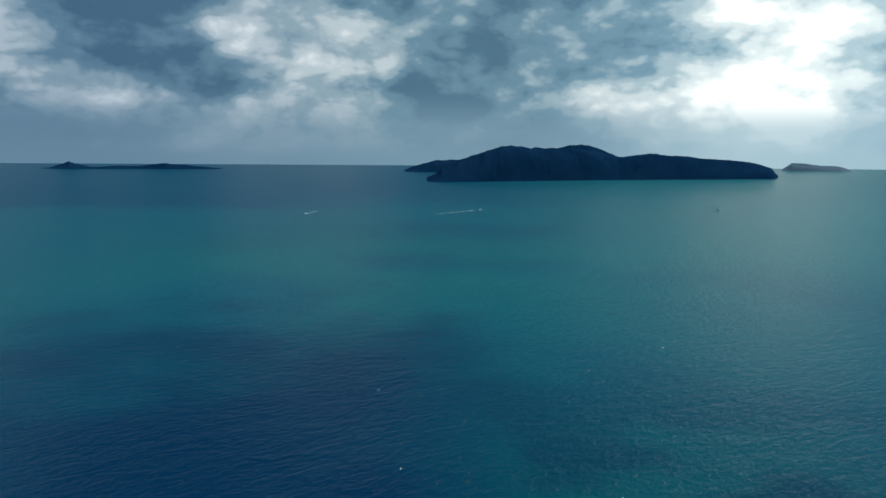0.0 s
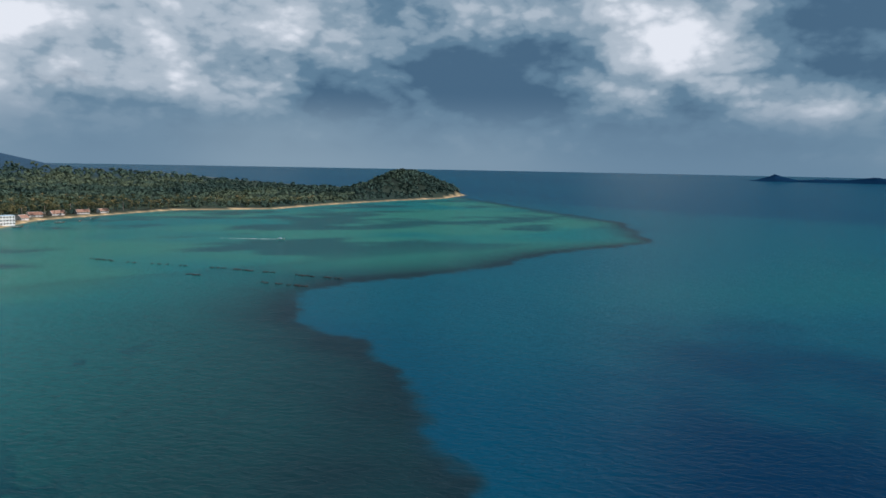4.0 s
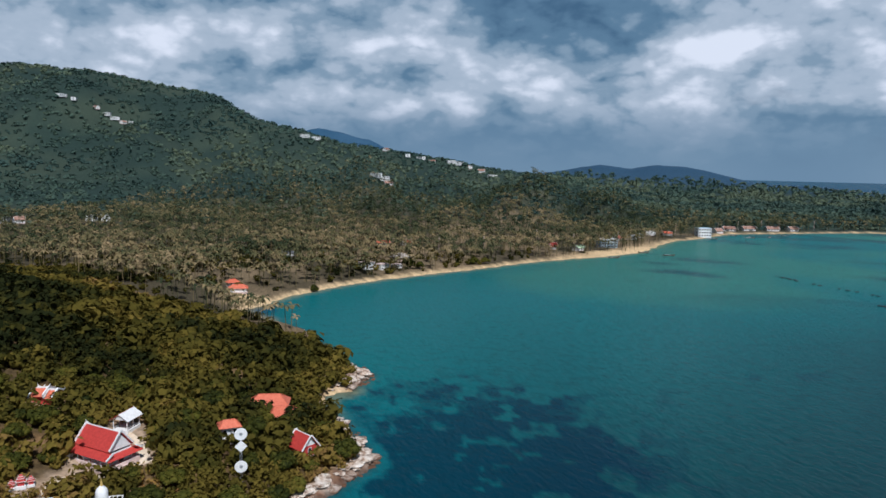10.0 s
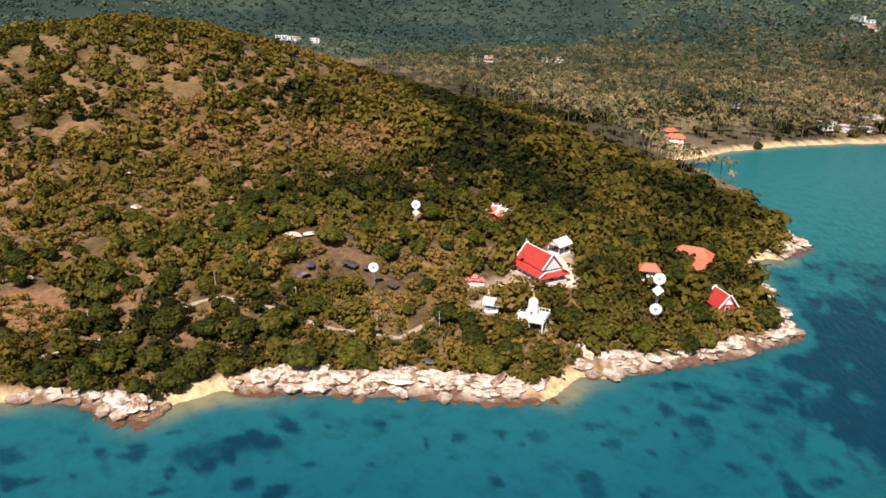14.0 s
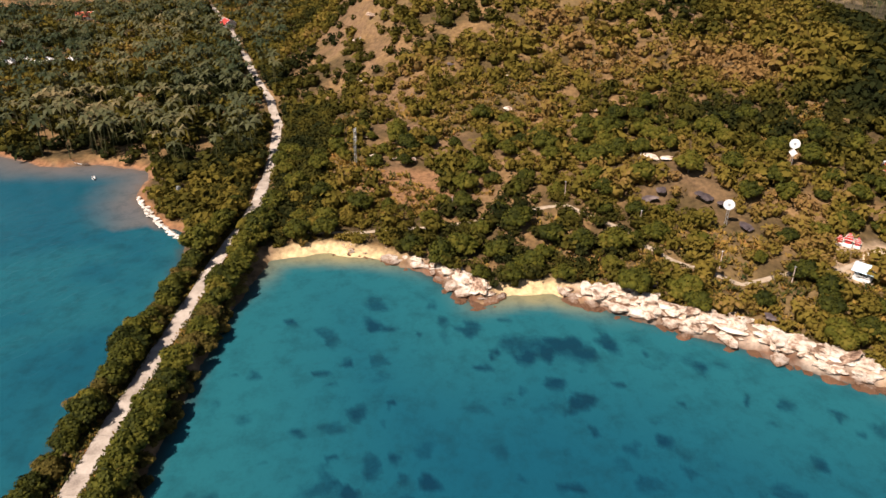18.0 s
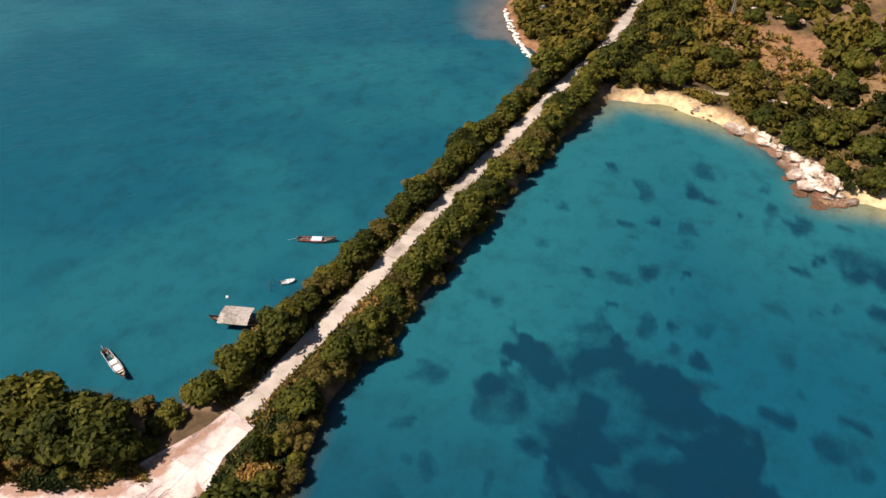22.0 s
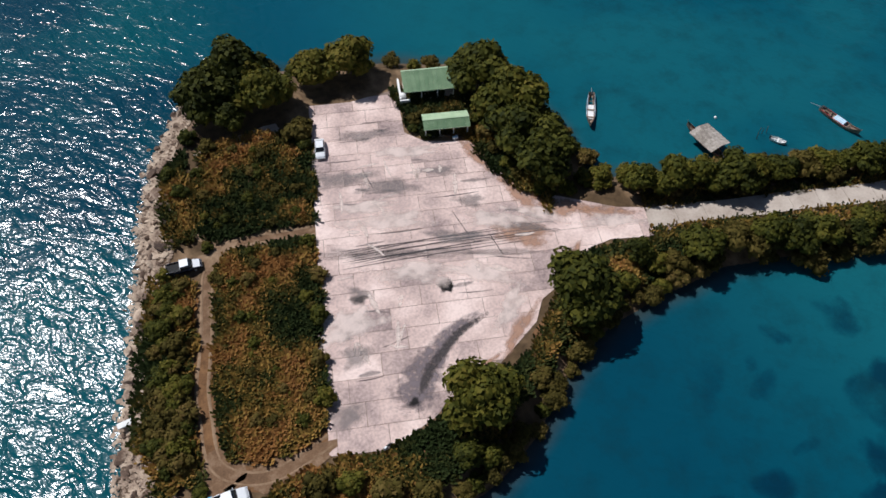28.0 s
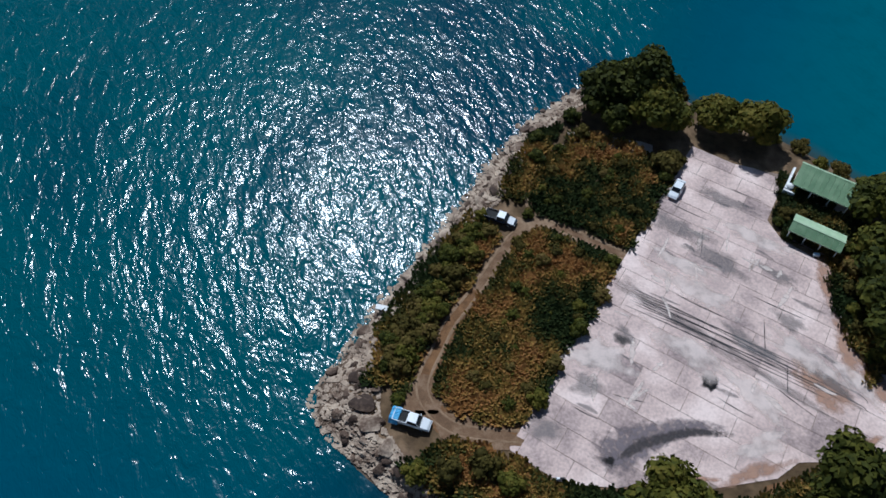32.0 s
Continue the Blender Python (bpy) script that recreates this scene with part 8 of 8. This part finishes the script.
for k, (x, y, a, dark) in enumerate([(-265, 75, 3.0, 0), (-246, 93, 3.2, 1), (-250, 106.5, 3.5, 0), (-223, 95, 1.8, 0), (-208, 109.3, 4.5, 0), (-205, 113, 3, 0), (-187, 99.6, 4.0, 1), (-189, 104, 3.2, 1), (-182, 116, 5.0, 1), (-178, 119, 4, 1), (-165, 120, 3.5, 1), (-170, 110, 3, 1),
                                    (-240, 27, 3.0, 0), (-316, 173.5, 4, 0), (-219, 82, 1.6, 0), (-202, 91.5, 1.5, 0), (-236, 33, 1.8, 0), (-244, 20, 2.4, 0), (-262, 18, 2.4, 0), (-140, 92, 3.2, 1), (-148, 84, 2.6, 1), (-128, 105, 2.6, 1), (-330, 22, 3, 0), (-385, 24, 4, 0), (-400, 34, 5, 0), (-310, 60, 2.5, 1), (-292, 82, 2, 0)]):
    put_rock(DARKROCK if dark else GRANITE, x, y, a, a * 0.7, 1.0, "dark split boulder on the scrubby slope" if dark else "pale boulder showing through the scrub", "boulders on the slope")
for k in range(64):
    t_ = k / 63
    x, y, h = along([(-203, -42.5), (-214, -50.5), (-232, -59.5), (-240, -62.5)], t_ * 42)
    s_ = g.uniform(0.6, 1.3)
    put_rock(WALLSTONE, x + g.uniform(-0.8, 0.8), y + g.uniform(-0.7, 0.7), s_ * 1.2, s_, 0.75, "white rubble stone of the lagoon sea wall", "stones of the sea wall", None, "rubble_stone")

# ---- the long beach, the slopes and the water traffic ----
def block_house(kind, m, L, W, H, storeys, wall, roof, label, category="house", group="", bays=4):
    """A flat-roofed block: walls, floor bands, windows, roof slab and parapet."""
    r = root(kind, m, label, category, group)
    add("wall", cbox((0, 0, H / 2 - 0.5), (L, W, H + 1), 0.05), wall, r)
    for s_ in range(storeys):
        z = H / storeys * (s_ + 0.5)
        for sy in (-1, 1):
            for i in range(bays):
                opening(r, (-L / 2 + L * (i + 0.5) / bays, sy * W / 2, z), L / bays * 0.6, H / storeys * 0.5, "y", M_WHITE, M_GLASS)
        for sx in (-1, 1):
            opening(r, (sx * L / 2, 0, z), W * 0.3, H / storeys * 0.5, "x", M_WHITE, M_GLASS)
        add("floor_band", cbox((0, 0, H / storeys * (s_ + 1) - 0.12), (L + 0.5, W + 0.5, 0.22), 0.03), M_WHITE, r)
    add("roof", cbox((0, 0, H + 0.15), (L + 0.8, W + 0.8, 0.3), 0.05), roof, r)
    return r


M_OLDTILE = material("faded_brown_tiles", two((0.22, 0.11, 0.08), (0.38, 0.23, 0.17)), 0.3, 0.7, 0.2, random_shift=0.3)
hip_roof_house(at_ground(-267, 435, 30, 0.6), 13, 8, 2.8, 5.2, M_ORANGE, M_WHITE, "beach house with orange-brown hipped roof on pale sand")
hip_roof_house(at_ground(-280, 449, 55, 0.6), 8, 6, 2.8, 5.0, M_ORANGE, M_WHITE, "smaller orange-roofed beach house by the sandy bay")
for k, (x, y, L, W, H) in enumerate(((-228, 582, 11, 9, 6.0), (-216, 590, 9, 8, 4.5), (-206, 600, 8, 6, 3.2))):
    block_house("unfinished_house", at_ground(x, y, 62), L, W, H, 2 if k < 2 else 1, M_WHITE, M_SLAB, "unfinished white concrete house behind the beach", "house", "unfinished houses", 3)
hip_roof_house(at_ground(-217, 640, 55, 0.4), 17, 12, 3.4, 7.2, M_THATCH, M_WOOD, "wide house with grey-brown thatched roof behind the beach")
gable_house("house", at_ground(-279, 760, 40, 0.3), 16, 9, 3.2, 5.6, M_ORANGE, M_WHITE, 0.8, "long house with faded orange roof in the palms", "house", 4)
gable_house("house", at_ground(-255, 775, 70, 0.3), 10, 8, 3.2, 5.4, M_RED, M_WHITE, 0.8, "house with dull red roof in the palm grove", "house", 3)
gable_house("house", at_ground(-330, 630, 20, 0.3), 15, 8, 3.0, 4.8, M_STEEL, M_WHITE, 0.8, "low house with pale metal roof among palms", "house", 4)
gable_house("house", at_ground(-62, 832, 60, 0.3), 13, 9, 3.4, 6.2, M_GREEN_PALE, M_WHITE, 0.9, "house with pale green roof at the sandy bend", "house", 3)
gable_house("house", at_ground(-92, 838, 30, 0.3), 8, 7, 4.0, 8.0, M_RED, M_WHITE, 0.9, "small red-roofed house beside the sandy bend", "house", 2)
block_house("villa", at_ground(-32, 900, 25), 22, 14, 10.5, 3, M_BLUEPALE, M_WHITE, "three-storey pale blue-white building behind the beach", "building", "", 5)
block_house("villa", at_ground(100, 1125, 20), 20, 14, 13, 3, M_WHITE, M_BLUEPALE, "white and blue three-storey beachfront building", "building", "", 5)
for k, (x, y, tn, L) in enumerate(((150, 1235, 20, 20), (185, 1268, 30, 24), (225, 1285, 15, 20), (260, 1305, 35, 18), (128, 1185, 40, 14))):
    gable_house("resort_house", at_ground(x, y + 12, tn, 0.3), L, 11, 3.6, 7.5, M_OLDTILE, M_WHITE, 1.0, "resort building with faded brown-red roof on the far beach", "house", 4, None, "resort buildings")
for k, (x, y, tn, rf) in enumerate(((36, 1075, 30, M_WHITE), (10, 1000, 50, M_STEEL), (62, 1100, 10, M_ORANGE), (-8, 960, 70, M_ORANGE), (20, 1040, 0, M_STEEL))):
    gable_house("house", at_ground(x - 14, y + 12, tn, 0.3), 13, 9, 3.6, 6.2, rf, M_WHITE, 0.9, "small house behind the far beach", "house", 3, None, "beach houses")
VILLAS = [(-893, 1800), (-870, 1820), (-703, 1932), (-620, 1880), (-575, 1860), (-540, 1850), (-500, 1900), (-470, 1880), (-440, 1870), (-530, 1398), (-515, 1404), (-500, 1390), (-1523, 1605), (-1500, 1625), (-1452, 1651), (-1430, 1662), (-1410, 1672), (-1390, 1682), (-1370, 1690), (-1854, 886), (-1840, 905),
          (-1347, 704), (-1320, 716), (-1294, 707), (-1270, 735), (-812, 748), (-790, 752), (-764, 854), (-745, 860), (-400, 1840), (-360, 1790)]
for k, (x, y) in enumerate(VILLAS):
    far_off = math.hypot(x, y) > 1300
    if k % 3 == 2:
        gable_house("hillside_house", at_ground(x, y, 37 * k, 1.0), 18 if far_off else 12, 11, 5, 9, M_OLDTILE, M_WHITE, 1.0, "white hillside house with tiled roof among trees", "house", 4, None, "hillside houses")
    else:
        block_house("hillside_villa", at_ground(x, y, 37 * k, 1.5), 24 if far_off else 13, 12, 8, 2, M_WHITE, M_WHITE, "white flat-roofed villa on the wooded hillside", "villa", "hillside villas", 4)
for k, (x, y, w) in enumerate(((-470, -182, 9), (-469, -170, 7), (-468, -157, 9), (-474, -145, 6), (-462, -160, 5))):
    gable_house("tent_house", at_ground(x, y, 15 * k, 0.3), w, 7, 2.8, 4.4, M_WHITE, M_WHITE, 0.5, "white-roofed low house beyond the lagoon shore", "house", 2, None, "white-roofed houses")
for k, (x, y, rf) in enumerate(((-524, -208, M_RED), (-585, -62, M_RED), (-600, -260, M_ORANGE), (-580, -236, M_WHITE), (-640, -180, M_ORANGE))):
    gable_house("house", at_ground(x, y, 25 * k, 0.3), 12, 8, 3.2, 6.0, rf, M_WHITE, 0.8, "house with tiled roof beyond the lagoon", "house", 3, None, "houses beyond the lagoon")
for k, (x, y) in enumerate(((-245, 700), (-120, 900), (-70, 860), (20, 985), (60, 1120), (130, 1215), (170, 1290), (210, 1310), (-160, 760), (-200, 720), (90, 1165), (240, 1320), (-20, 940), (300, 1345))):
    p = root("utility_pole", at_ground(x, y, 30 * k), "tall pale concrete utility pole behind the beach", "pole", "utility poles")
    add("shaft", rod((0, 0, -1), (0, 0, 17), 0.32, 8, 0.22), M_SLAB, p)
    add("crossarm", cbox((0, 0, 15.6), (2.6, 0.22, 0.25), 0.03), M_STEEL, p)


def float_line(a, b, n, seed, label):
    """A line of dark floats on the reef, some sunk or adrift."""
    q = np.random.default_rng(seed)
    r = root("float_line", pose(a[0], a[1], 0), label, "float line", "float lines over the reef")
    v, f = BALL2
    shapes = [mesh_from("float", v * (2.2 + 0.5 * k, 1.3, 0.6), f, M_BLACK) for k in range(3)]
    for k in range(n):
        t = (k + q.uniform(-0.3, 0.3)) / n
        if q.random() < 0.2:
            continue
        ob = part("float", shapes[k % 3], r)
        ob.matrix_basis = pose((b[0] - a[0]) * t + q.normal() * 1.0, (b[1] - a[1]) * t + q.normal() * 1.0, 0.1, 0, 0, q.uniform(0, 180))
    return r


for k, (a, b, n) in enumerate((((204, 618), (246, 556), 20), ((255, 536), (279, 499), 16), ((216, 516), (227, 498), 9), ((229, 494), (237, 480), 8), ((180, 584), (187, 574), 6), ((132, 723), (148, 694), 10), ((150, 690), (200, 622), 8))):
    float_line(a, b, n, 900 + k, "broken line of dark floats over the reef edge")


def speedboat(x, y, heading, wake_len, label):
    r = root("speedboat", pose(x, y, float(sea_level(math.hypot(x, y))) + 0.3, 0, 0, heading), label, "boat", "boats under way")
    add("hull", hull(9, 2.6, 1.3, 0.6, 9), M_WHITE, r, "", True)
    add("cabin", cbox((-0.6, 0, 1.3), (3.2, 1.9, 1.1), 0.2), M_BLUEPALE, r)
    if wake_len:
        h = radians(heading)
        v, f = [], []
        n = 26
        for i in range(n + 1):
            d = wake_len * i / n
            w = 0.8 + 1.6 * (i / n) ** 0.6
            if i > n * 0.5:
                w *= 1.2 - i / n
            for sg in (-1, 1):
                px, py = x - math.cos(h) * (d + 4) - math.sin(h) * sg * w, y - math.sin(h) * (d + 4) + math.cos(h) * sg * w
                v.append((px, py, float(sea_level(math.hypot(px, py))) + 0.25))
        f = [[2 * i, 2 * i + 1, 2 * i + 3, 2 * i + 2] for i in range(n)]
        me = poly_mesh("wake", v, f, M_WAKE)
        paint(me, "fade", [1.0 - 0.35 * (i // 2) / n for i in range(2 * n + 2)])
        tagged(new("wake", me), "white foaming wake trailing behind a speedboat", "wake", kind="structure")
    return r


M_WAKE = faint("wake_foam", (0.80, 0.84, 0.84), 0.9, 0.12)
speedboat(1369, -72, -37, 150, "white speedboat running fast over open water")
speedboat(1233, 242, 172, 70, "white speedboat crossing the open water")
speedboat(358, 800, -36, 70, "white speedboat over the pale reef flat")
speedboat(1412, -551, 20, 0, "small dark boat lying on the open sea")
speedboat(3650, 1380, 160, 60, "small white boat far out on the sea")
for k, (x, y, tn) in enumerate(((12, 868, 15), (40, 850, 5), (112, 1098, 20), (150, 1180, 40), (170, 1150, 10), (200, 1170, 70), (-20, 798, 30), (230, 1215, 20))):
    longtail(pose(x, y, 0.2, 0, 0, tn) @ Matrix.Scale(1.4, 4), 9.5, "dark fishing boat moored off the sandy beach", M_WOOD)

# a lone tree on the sand and bushes at the beach
for k, (x, y, sc) in enumerate(((-196, 606, 1.2), (-188, 612, 1.0), (-150, 668, 1.0), (-140, 676, 0.9), (-268, 436, 0.8), (-230, 480, 0.7), (-280, 425, 0.9))):
    BIG_TREES.put(k, x, y, sc, 53.0 * k)
